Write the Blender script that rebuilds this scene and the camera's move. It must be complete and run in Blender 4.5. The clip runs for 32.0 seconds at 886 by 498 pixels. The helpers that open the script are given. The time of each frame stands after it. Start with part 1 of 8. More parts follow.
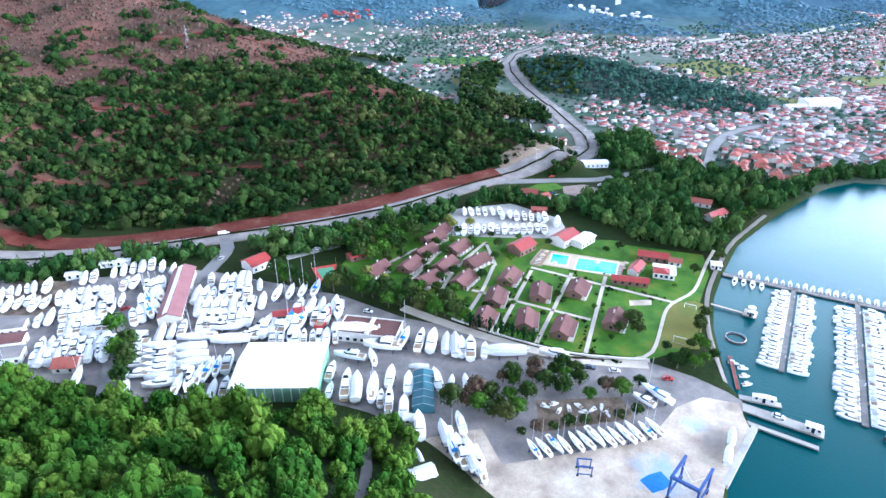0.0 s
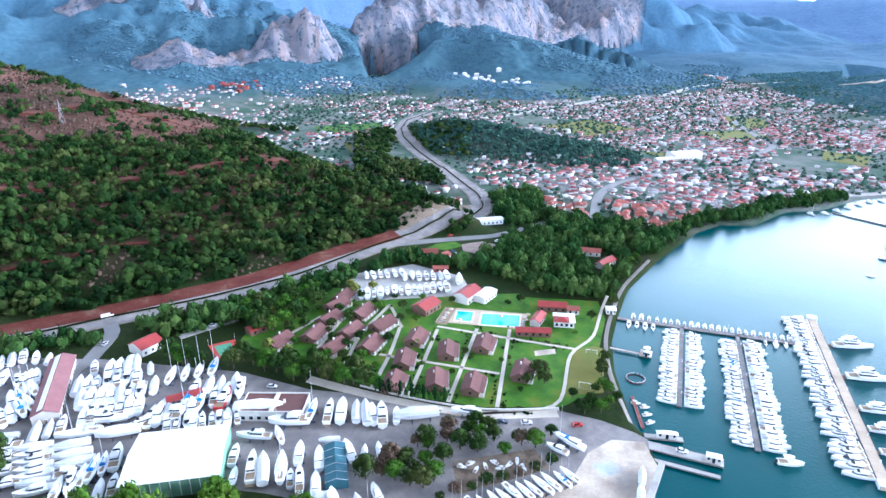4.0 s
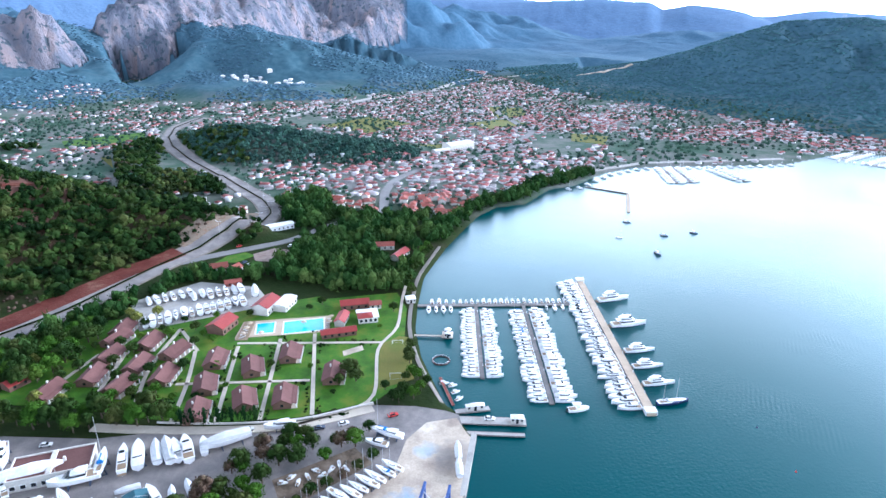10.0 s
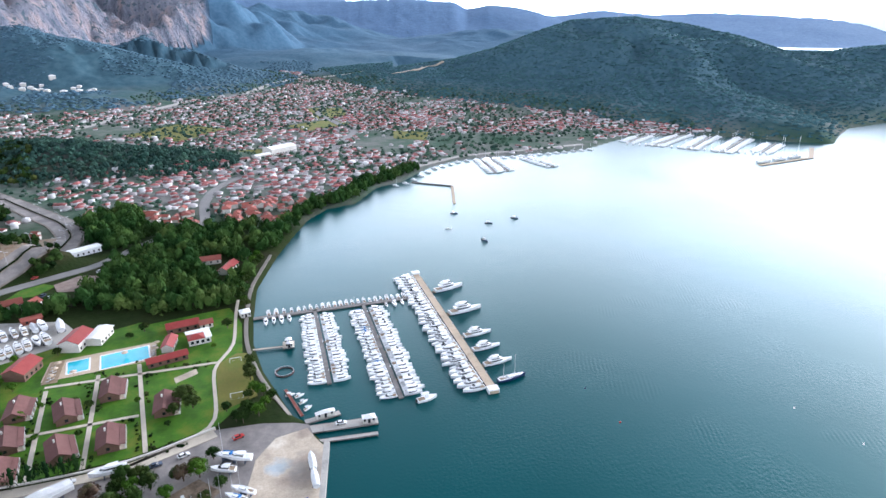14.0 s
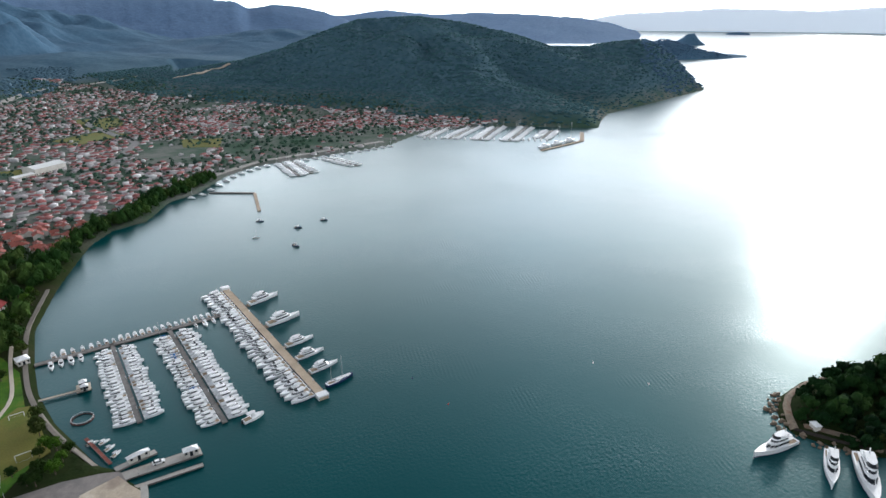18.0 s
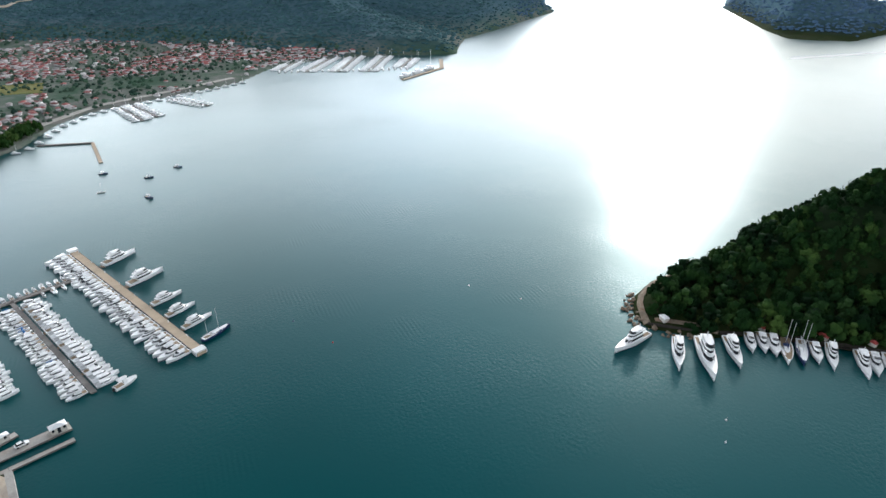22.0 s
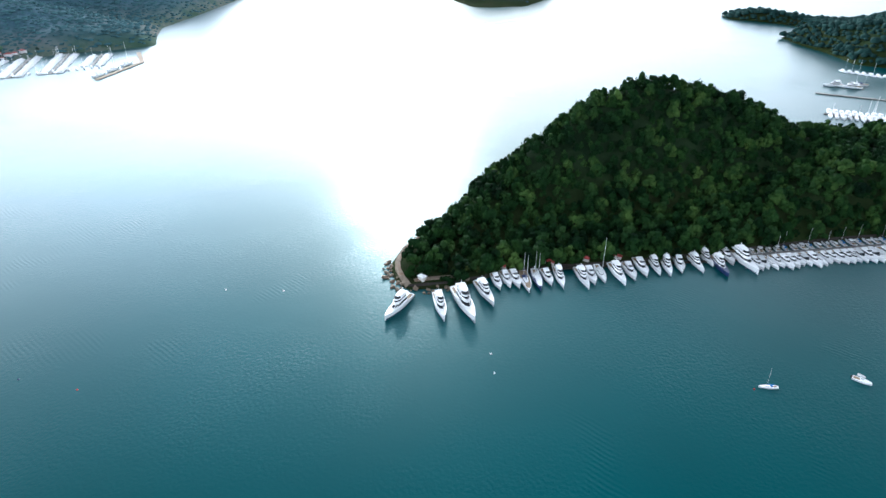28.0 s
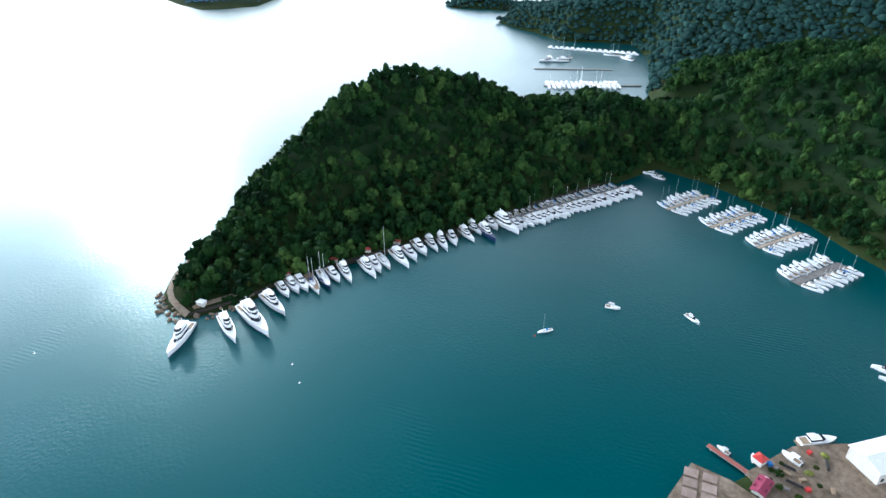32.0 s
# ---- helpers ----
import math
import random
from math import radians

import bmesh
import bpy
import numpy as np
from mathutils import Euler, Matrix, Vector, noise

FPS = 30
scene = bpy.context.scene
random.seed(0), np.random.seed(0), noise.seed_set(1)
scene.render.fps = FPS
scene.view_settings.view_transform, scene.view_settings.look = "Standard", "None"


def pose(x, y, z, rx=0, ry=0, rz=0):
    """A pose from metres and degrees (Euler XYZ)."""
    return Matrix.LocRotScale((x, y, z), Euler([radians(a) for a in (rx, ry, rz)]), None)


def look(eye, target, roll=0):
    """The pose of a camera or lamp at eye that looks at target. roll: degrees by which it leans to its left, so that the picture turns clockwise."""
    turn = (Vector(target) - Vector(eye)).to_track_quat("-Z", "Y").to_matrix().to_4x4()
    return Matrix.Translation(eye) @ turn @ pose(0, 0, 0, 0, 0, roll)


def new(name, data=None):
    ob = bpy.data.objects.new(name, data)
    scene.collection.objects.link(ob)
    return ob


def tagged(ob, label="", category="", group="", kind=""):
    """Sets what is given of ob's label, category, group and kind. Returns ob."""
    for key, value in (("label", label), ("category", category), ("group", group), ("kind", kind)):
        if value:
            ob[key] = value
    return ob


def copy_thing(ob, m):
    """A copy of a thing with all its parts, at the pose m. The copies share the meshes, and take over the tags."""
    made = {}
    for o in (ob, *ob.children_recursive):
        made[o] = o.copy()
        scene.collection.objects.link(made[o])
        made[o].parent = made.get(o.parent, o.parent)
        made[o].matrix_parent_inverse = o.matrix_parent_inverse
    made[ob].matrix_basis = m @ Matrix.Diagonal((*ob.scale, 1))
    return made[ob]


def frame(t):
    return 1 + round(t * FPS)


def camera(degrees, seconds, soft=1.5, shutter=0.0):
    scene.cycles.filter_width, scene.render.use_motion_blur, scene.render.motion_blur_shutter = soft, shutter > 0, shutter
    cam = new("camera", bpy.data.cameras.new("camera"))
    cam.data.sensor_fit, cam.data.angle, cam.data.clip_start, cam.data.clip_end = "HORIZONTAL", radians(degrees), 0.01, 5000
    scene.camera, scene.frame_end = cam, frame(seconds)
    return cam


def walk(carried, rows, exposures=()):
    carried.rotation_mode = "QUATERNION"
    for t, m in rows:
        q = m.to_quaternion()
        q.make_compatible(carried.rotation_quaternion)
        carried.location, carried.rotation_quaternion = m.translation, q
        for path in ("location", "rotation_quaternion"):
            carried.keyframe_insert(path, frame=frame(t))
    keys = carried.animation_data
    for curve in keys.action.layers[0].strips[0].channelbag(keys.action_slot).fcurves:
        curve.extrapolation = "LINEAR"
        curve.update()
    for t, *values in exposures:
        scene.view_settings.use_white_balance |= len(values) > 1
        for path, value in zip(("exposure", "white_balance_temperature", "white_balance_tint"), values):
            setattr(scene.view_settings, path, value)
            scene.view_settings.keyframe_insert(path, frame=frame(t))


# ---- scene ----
# ---------- camera: a hovering drone that turns on the spot ----------
cam = camera(71.4, 32.0)
HEIGHT = 150.0
# seconds, heading (positive to the west of the start), tilt
TURN_1 = [
    (0.0, 25.85, -26.50), (0.5, 24.55, -25.48), (1.0, 23.31, -24.43), (1.5, 21.92, -23.39),
    (2.0, 20.52, -22.38), (2.5, 19.44, -21.60), (4.5, 14.60, -20.69), (5.0, 13.06, -20.73),
    (5.5, 11.68, -20.73), (6.0, 10.03, -20.75), (6.5, 8.34, -20.76), (7.0, 6.78, -20.76),
    (7.5, 5.14, -20.76), (8.0, 3.44, -20.77), (8.5, 1.71, -20.80), (9.0, -0.00, -20.80),
    (9.5, -1.90, -20.80), (10.0, -4.12, -20.82), (10.5, -6.59, -20.83), (11.0, -9.01, -20.83),
    (11.5, -10.86, -20.86), (12.0, -12.68, -20.87),
]
TURN_2 = [
    (12.5, -14.58, -20.88), (13.0, -16.67, -20.89), (13.5, -18.66, -20.88), (14.0, -20.49, -20.87),
    (14.5, -22.53, -20.88), (16.5, -32.43, -20.90), (17.0, -34.76, -20.89), (17.5, -36.99, -20.90),
    (18.0, -38.91, -20.91), (18.5, -40.65, -20.89), (19.0, -42.53, -20.88), (19.5, -44.12, -21.00),
    (20.0, -45.76, -21.39), (20.5, -47.56, -22.60), (21.0, -49.60, -24.50), (21.5, -51.08, -25.94),
    (22.0, -51.77, -27.06),
]
TURN_3 = [
    (22.5, -52.34, -28.07), (23.0, -53.07, -28.64), (23.5, -54.14, -28.79), (24.0, -56.21, -28.82),
    (24.5, -59.56, -28.74), (25.0, -62.12, -28.70), (25.5, -64.56, -28.68), (28.0, -77.18, -28.68),
    (28.5, -80.15, -28.70), (29.0, -83.20, -28.70), (29.5, -86.32, -28.73), (30.0, -89.38, -28.77),
    (30.5, -92.53, -28.77), (31.0, -95.31, -28.77), (31.5, -97.76, -28.79), (32.0, -100.08, -28.91),
]
walk(cam, [(t, pose(0, 0, HEIGHT, 90 + tilt, 0, yaw)) for t, yaw, tilt in TURN_1 + TURN_2 + TURN_3],
     exposures=[(0.0, 0.6, 5050, 12), (6.0, 0.42, 5060, 13), (10.0, 0.3, 5180, 13), (12.5, 0.24, 5520, 14), (14.5, -0.24, 5850, 14), (17.0, -0.95, 6150, 11), (22.0, -0.66, 6250, 9), (25.0, -0.42, 6050, 8), (28.0, -0.08, 5700, 8), (32.0, 0.06, 5600, 7)])

# ---------- daylight: thin cloud, a low veiled sun over the channel ----------
SUN_AZ, SUN_EL, THIN_AZ = -73.0, 17.0, -28.0
world = bpy.data.worlds.new("sky")
scene.world = world
world.use_nodes = True
wn, wl = world.node_tree.nodes, world.node_tree.links
sky = wn.new("ShaderNodeTexSky")
sky.sky_type, sky.sun_disc = "NISHITA", False
sky.sun_elevation, sky.sun_rotation = radians(SUN_EL), radians(-SUN_AZ)
sky.altitude, sky.air_density, sky.dust_density, sky.ozone_density = 0, 1.0, 2.0, 1.5
wn["Background"].inputs["Strength"].default_value = 0.05
wl.new(sky.outputs[0], wn["Background"].inputs["Color"])
# an even veil of high cloud over the whole sky
veil, both, cloud = wn.new("ShaderNodeBackground"), wn.new("ShaderNodeAddShader"), wn.new("ShaderNodeTexNoise")
cloud.inputs["Scale"].default_value, cloud.inputs["Detail"].default_value = 2.2, 6
tone = wn.new("ShaderNodeValToRGB")
tone.color_ramp.elements[0].position, tone.color_ramp.elements[0].color = 0.35, (0.82, 0.88, 0.96, 1)
tone.color_ramp.elements[1].position, tone.color_ramp.elements[1].color = 0.65, (0.98, 0.98, 0.97, 1)
wl.new(wn.new("ShaderNodeTexCoord").outputs["Generated"], cloud.inputs["Vector"])
wl.new(cloud.outputs["Fac"], tone.inputs["Fac"]), wl.new(tone.outputs["Color"], veil.inputs["Color"])
# brighter towards the hazy horizon
up, flat_, haze = wn.new("ShaderNodeSeparateXYZ"), wn.new("ShaderNodeMath"), wn.new("ShaderNodeMapRange")
wl.new(wn["Texture Coordinate"].outputs["Generated"], up.inputs[0])
flat_.operation = "ABSOLUTE"
wl.new(up.outputs["Z"], flat_.inputs[0]), wl.new(flat_.outputs[0], haze.inputs["Value"])
haze.interpolation_type = "SMOOTHSTEP"
haze.inputs["From Min"].default_value, haze.inputs["From Max"].default_value = 0.04, 0.62
haze.inputs["To Min"].default_value, haze.inputs["To Max"].default_value = 11.0, 0.0
# the cloud is thinnest over the bay and thickens behind the peninsula
open_side, side_, thin = wn.new("ShaderNodeVectorMath"), wn.new("ShaderNodeMapRange"), wn.new("ShaderNodeMath")
open_side.operation, thin.operation = "DOT_PRODUCT", "MULTIPLY"
wl.new(wn["Texture Coordinate"].outputs["Generated"], open_side.inputs[0])
open_side.inputs[1].default_value = (-math.sin(radians(THIN_AZ)), math.cos(radians(THIN_AZ)), 0)
wl.new(open_side.outputs["Value"], side_.inputs["Value"])
side_.interpolation_type = "SMOOTHSTEP"
side_.inputs["From Min"].default_value, side_.inputs["From Max"].default_value = 0.55, 0.79
side_.inputs["To Min"].default_value, side_.inputs["To Max"].default_value = 0.34, 1.05
wl.new(haze.outputs["Result"], thin.inputs[0]), wl.new(side_.outputs["Result"], thin.inputs[1])
overhead = wn.new("ShaderNodeMath")
overhead.operation = "ADD"
overhead.inputs[1].default_value = 0.36
wl.new(thin.outputs[0], overhead.inputs[0])
# and brighter round the veiled sun
aim, toward, lobe, total = wn.new("ShaderNodeVectorMath"), wn.new("ShaderNodeVectorMath"), wn.new("ShaderNodeMapRange"), wn.new("ShaderNodeMath")
aim.operation, toward.operation, total.operation = "NORMALIZE", "DOT_PRODUCT", "ADD"
wl.new(wn["Texture Coordinate"].outputs["Generated"], aim.inputs[0]), wl.new(aim.outputs[0], toward.inputs[0])
toward.inputs[1].default_value = (-math.sin(radians(SUN_AZ)) * math.cos(radians(SUN_EL)), math.cos(radians(SUN_AZ)) * math.cos(radians(SUN_EL)), math.sin(radians(SUN_EL)))
wl.new(toward.outputs["Value"], lobe.inputs["Value"])
lobe.interpolation_type = "SMOOTHSTEP"
lobe.inputs["From Min"].default_value, lobe.inputs["From Max"].default_value, lobe.inputs["To Max"].default_value = 0.72, 1.0, 2.6
wl.new(overhead.outputs[0], total.inputs[0]), wl.new(lobe.outputs["Result"], total.inputs[1])
wl.new(total.outputs[0], veil.inputs["Strength"])
wl.new(wn["Background"].outputs[0], both.inputs[0]), wl.new(veil.outputs[0], both.inputs[1])
wl.new(both.outputs[0], wn["World Output"].inputs["Surface"])
sun = new("sun", bpy.data.lights.new("sun", "SUN"))
sun.data.energy, sun.data.angle, sun.data.color = 2.4, radians(5), (1.0, 0.95, 0.88)
_a, _e = radians(SUN_AZ), radians(SUN_EL)
sun.matrix_world = look((0, 0, 400), (math.sin(_a) * math.cos(_e) * 100, -math.cos(_a) * math.cos(_e) * 100, 400 - 100 * math.sin(_e)))


# ---------- materials ----------
def material(name, stops, scale=0.5, rough=0.8, bump=0.3, fine=6.0, metal=0.0, vary=0.0, island=False, spec=0.3, bump_scale=None):
    """Stops: colours across a coarse noise; a fine noise adds grain and relief; vary: lightness change from piece to piece."""
    m = bpy.data.materials.new(name)
    m.use_nodes = True
    n, l = m.node_tree.nodes, m.node_tree.links
    b = n["Principled BSDF"]
    b.inputs["Roughness"].default_value, b.inputs["Metallic"].default_value = rough, metal
    b.inputs["Specular IOR Level"].default_value = spec
    geo = n.new("ShaderNodeNewGeometry")
    tex = n.new("ShaderNodeTexNoise")
    tex.inputs["Scale"].default_value, tex.inputs["Detail"].default_value = scale, 6
    tex.inputs["Roughness"].default_value = 0.65
    l.new(geo.outputs["Position"], tex.inputs["Vector"])
    ramp = n.new("ShaderNodeValToRGB")
    el = ramp.color_ramp.elements
    for i, c in enumerate(stops):
        p = 0.3 + 0.4 * i / max(1, len(stops) - 1)
        e = el[i] if i < 2 else el.new(p)
        e.position, e.color = p, (*c, 1)
    if len(stops) == 1:
        el[1].color = (*stops[0], 1)
    l.new(tex.outputs["Fac"], ramp.inputs["Fac"])
    grain = n.new("ShaderNodeTexNoise")
    grain.inputs["Scale"].default_value, grain.inputs["Detail"].default_value = fine, 5
    l.new(geo.outputs["Position"], grain.inputs["Vector"])
    hsv = n.new("ShaderNodeHueSaturation")
    l.new(ramp.outputs["Color"], hsv.inputs["Color"])
    add = n.new("ShaderNodeMath")
    add.operation = "MULTIPLY_ADD"
    l.new(grain.outputs["Fac"], add.inputs[0])
    add.inputs[1].default_value, add.inputs[2].default_value = 0.5, 0.75
    last = add
    if vary:
        if island == "plant":
            own = n.new("ShaderNodeAttribute")
            own.attribute_name = "plant"
            src = own.outputs["Fac"]
            hue = n.new("ShaderNodeMath")
            hue.operation = "MULTIPLY_ADD"
            l.new(src, hue.inputs[0])
            hue.inputs[1].default_value, hue.inputs[2].default_value = -0.05, 0.525
            l.new(hue.outputs[0], hsv.inputs["Hue"])
        else:
            src = geo.outputs["Random Per Island"] if island else n.new("ShaderNodeObjectInfo").outputs["Random"]
        v = n.new("ShaderNodeMath")
        v.operation = "MULTIPLY_ADD"
        l.new(src, v.inputs[0])
        v.inputs[1].default_value, v.inputs[2].default_value = vary, 1 - vary / 2
        w = n.new("ShaderNodeMath")
        w.operation = "MULTIPLY"
        l.new(add.outputs[0], w.inputs[0]), l.new(v.outputs[0], w.inputs[1])
        last = w
    l.new(last.outputs[0], hsv.inputs["Value"])
    l.new(hsv.outputs["Color"], b.inputs["Base Color"])
    if bump:
        bp = n.new("ShaderNodeBump")
        bp.inputs["Strength"].default_value, bp.inputs["Distance"].default_value = bump, 0.6 / (bump_scale or fine)
        l.new(grain.outputs["Fac"], bp.inputs["Height"])
        l.new(bp.outputs["Normal"], b.inputs["Normal"])
    return m


def water_material():
    m = bpy.data.materials.new("sea_water")
    m.use_nodes = True
    n, l = m.node_tree.nodes, m.node_tree.links
    b = n["Principled BSDF"]
    b.inputs["Roughness"].default_value, b.inputs["IOR"].default_value = 0.285, 1.33
    b.inputs["Specular IOR Level"].default_value = 0.55
    b.inputs["Specular Tint"].default_value = (0.06, 0.86, 1.0, 1)
    geo = n.new("ShaderNodeNewGeometry")
    big = n.new("ShaderNodeTexNoise")
    big.inputs["Scale"].default_value, big.inputs["Detail"].default_value = 0.006, 3
    l.new(geo.outputs["Position"], big.inputs["Vector"])
    ramp = n.new("ShaderNodeValToRGB")
    ramp.color_ramp.elements[0].position, ramp.color_ramp.elements[0].color = 0.35, (0.0, 0.044, 0.049, 1)
    ramp.color_ramp.elements[1].position, ramp.color_ramp.elements[1].color = 0.7, (0.0, 0.058, 0.063, 1)
    l.new(big.outputs["Fac"], ramp.inputs["Fac"])
    l.new(ramp.outputs["Color"], b.inputs["Base Color"])
    ripple = n.new("ShaderNodeTexNoise")
    ripple.inputs["Scale"].default_value, ripple.inputs["Detail"].default_value = 0.75, 5
    patch = n.new("ShaderNodeMath")
    patch.operation = "MULTIPLY"
    l.new(geo.outputs["Position"], ripple.inputs["Vector"])
    gust, calm = n.new("ShaderNodeTexNoise"), n.new("ShaderNodeMapRange")
    gust.inputs["Scale"].default_value, gust.inputs["Detail"].default_value = 0.014, 4
    l.new(geo.outputs["Position"], gust.inputs["Vector"]), l.new(gust.outputs["Fac"], calm.inputs["Value"])
    calm.inputs["From Min"].default_value, calm.inputs["From Max"].default_value = 0.40, 0.66
    calm.inputs["To Min"].default_value, calm.inputs["To Max"].default_value = 0.12, 1.2
    l.new(ripple.outputs["Fac"], patch.inputs[0]), l.new(calm.outputs["Result"], patch.inputs[1])
    bp = n.new("ShaderNodeBump")
    bp.inputs["Strength"].default_value, bp.inputs["Distance"].default_value = 0.6, 0.24
    # trains of short waves in a few lanes
    turned, train, lanes, gate, joined = n.new("ShaderNodeMapping"), n.new("ShaderNodeTexWave"), n.new("ShaderNodeTexNoise"), n.new("ShaderNodeMapRange"), n.new("ShaderNodeMath")
    turned.inputs["Rotation"].default_value = (0, 0, 0.5)
    l.new(geo.outputs["Position"], turned.inputs["Vector"]), l.new(turned.outputs[0], train.inputs["Vector"])
    train.inputs["Scale"].default_value, train.inputs["Distortion"].default_value, train.inputs["Detail Scale"].default_value = 0.17, 4.0, 0.4
    lanes.inputs["Scale"].default_value = 0.022
    l.new(geo.outputs["Position"], lanes.inputs["Vector"]), l.new(lanes.outputs["Fac"], gate.inputs["Value"])
    gate.inputs["From Min"].default_value, gate.inputs["From Max"].default_value = 0.6, 0.78
    gate.inputs["To Min"].default_value, gate.inputs["To Max"].default_value = 0, 0.5
    joined.operation = "MULTIPLY_ADD"
    l.new(train.outputs["Fac"], joined.inputs[0]), l.new(gate.outputs["Result"], joined.inputs[1]), l.new(patch.outputs[0], joined.inputs[2])
    l.new(joined.outputs[0], bp.inputs["Height"])
    l.new(bp.outputs["Normal"], b.inputs["Normal"])
    return m


def terrain_material():
    """Earth and scrub on the level, bare limestone where the slope is steep."""
    m = material("hill_ground", [(0.034, 0.034, 0.018), (0.020, 0.034, 0.010), (0.030, 0.042, 0.014), (0.042, 0.038, 0.024)], 0.02, 0.95, 0.4, 0.5, spec=0.04)
    n, l = m.node_tree.nodes, m.node_tree.links
    b, hsv = n["Principled BSDF"], n["Hue/Saturation/Value"]
    geo = n["Geometry"]
    sep = n.new("ShaderNodeSeparateXYZ")
    l.new(geo.outputs["True Normal"], sep.inputs[0])
    nz = n.new("ShaderNodeTexNoise")
    nz.inputs["Scale"].default_value, nz.inputs["Detail"].default_value, nz.inputs["Roughness"].default_value = 0.012, 8, 0.7
    l.new(geo.outputs["Position"], nz.inputs["Vector"])
    mix = n.new("ShaderNodeMath")
    mix.operation = "MULTIPLY_ADD"
    l.new(nz.outputs["Fac"], mix.inputs[0])
    mix.inputs[1].default_value = 0.55
    l.new(sep.outputs["Z"], mix.inputs[2])
    r = n.new("ShaderNodeValToRGB")
    r.color_ramp.elements[0].position, r.color_ramp.elements[0].color = 0.91, (1, 1, 1, 1)
    r.color_ramp.elements[1].position, r.color_ramp.elements[1].color = 1.03, (0, 0, 0, 1)
    l.new(mix.outputs[0], r.inputs["Fac"])
    # limestone tones, paled and blued in the colour for distance haze
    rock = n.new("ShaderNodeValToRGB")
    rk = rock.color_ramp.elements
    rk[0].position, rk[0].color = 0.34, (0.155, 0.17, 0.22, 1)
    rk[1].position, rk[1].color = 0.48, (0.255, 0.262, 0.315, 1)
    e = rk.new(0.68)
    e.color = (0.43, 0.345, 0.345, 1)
    streak = n.new("ShaderNodeTexNoise")
    streak.inputs["Scale"].default_value, streak.inputs["Detail"].default_value = 0.03, 9
    squash = n.new("ShaderNodeVectorMath")
    squash.operation = "MULTIPLY"
    squash.inputs[1].default_value = (1, 1, 0.22)
    l.new(geo.outputs["Position"], squash.inputs[0]), l.new(squash.outputs[0], streak.inputs["Vector"])
    l.new(streak.outputs["Fac"], rock.inputs["Fac"])
    # shrubs rooted in the ledges, haze blue mixed into their green
    tuft, root, ledge = n.new("ShaderNodeTexNoise"), n.new("ShaderNodeMapRange"), n.new("ShaderNodeMix")
    tuft.inputs["Scale"].default_value, tuft.inputs["Detail"].default_value = 0.075, 5
    l.new(geo.outputs["Position"], tuft.inputs["Vector"]), l.new(tuft.outputs["Fac"], root.inputs["Value"])
    root.inputs["From Min"].default_value, root.inputs["From Max"].default_value = 0.57, 0.61
    root.inputs["To Max"].default_value = 0.8
    ledge.data_type = "RGBA"
    ledge.inputs["B"].default_value = (0.085, 0.135, 0.165, 1)
    l.new(root.outputs["Result"], ledge.inputs["Factor"]), l.new(rock.outputs["Color"], ledge.inputs["A"])
    mc = n.new("ShaderNodeMix")
    mc.data_type = "RGBA"
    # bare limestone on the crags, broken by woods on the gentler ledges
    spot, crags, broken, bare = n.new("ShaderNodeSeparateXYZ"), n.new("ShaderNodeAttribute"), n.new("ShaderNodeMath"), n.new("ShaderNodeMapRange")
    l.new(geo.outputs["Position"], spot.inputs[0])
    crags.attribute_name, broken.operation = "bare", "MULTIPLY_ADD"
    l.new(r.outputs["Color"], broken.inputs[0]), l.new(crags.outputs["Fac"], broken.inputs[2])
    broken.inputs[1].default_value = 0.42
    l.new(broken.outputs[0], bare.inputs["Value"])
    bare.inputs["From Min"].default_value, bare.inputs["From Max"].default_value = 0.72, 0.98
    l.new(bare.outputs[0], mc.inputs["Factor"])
    # woods cover the higher slopes
    place, tall, wood = n.new("ShaderNodeSeparateXYZ"), n.new("ShaderNodeMapRange"), n.new("ShaderNodeMix")
    l.new(geo.outputs["Position"], place.inputs[0]), l.new(place.outputs["Z"], tall.inputs["Value"])
    tall.inputs["From Min"].default_value, tall.inputs["From Max"].default_value = 4, 26
    wood.data_type = "RGBA"
    wide, either = n.new("ShaderNodeMapRange"), n.new("ShaderNodeMath")
    wide.inputs["From Min"].default_value, wide.inputs["From Max"].default_value = 1500, 1750
    either.operation = "MAXIMUM"
    l.new(tall.outputs["Result"], either.inputs[0]), l.new(wide.outputs["Result"], either.inputs[1])
    canopy, tone = n.new("ShaderNodeTexNoise"), n.new("ShaderNodeValToRGB")
    canopy.inputs["Scale"].default_value, canopy.inputs["Detail"].default_value = 0.09, 8
    l.new(geo.outputs["Position"], canopy.inputs["Vector"]), l.new(canopy.outputs["Fac"], tone.inputs["Fac"])
    tone.color_ramp.elements[0].position, tone.color_ramp.elements[0].color = 0.35, (0.010, 0.022, 0.010, 1)
    tone.color_ramp.elements[1].position, tone.color_ramp.elements[1].color = 0.7, (0.026, 0.046, 0.020, 1)
    l.new(either.outputs[0], wood.inputs["Factor"])
    # trodden grey ground between the houses of the town
    plain, trod, apart = n.new("ShaderNodeMix"), n.new("ShaderNodeValToRGB"), n.new("ShaderNodeMapRange")
    plain.data_type = "RGBA"
    edge, within = n.new("ShaderNodeMapRange"), n.new("ShaderNodeMath")
    within.operation = "MULTIPLY"
    trod.color_ramp.elements[0].position, trod.color_ramp.elements[0].color = 0.42, (0.062, 0.112, 0.076, 1)
    trod.color_ramp.elements[1].position, trod.color_ramp.elements[1].color = 0.64, (0.225, 0.216, 0.205, 1)
    l.new(nz.outputs["Fac"], trod.inputs["Fac"]), l.new(spot.outputs["Y"], apart.inputs["Value"])
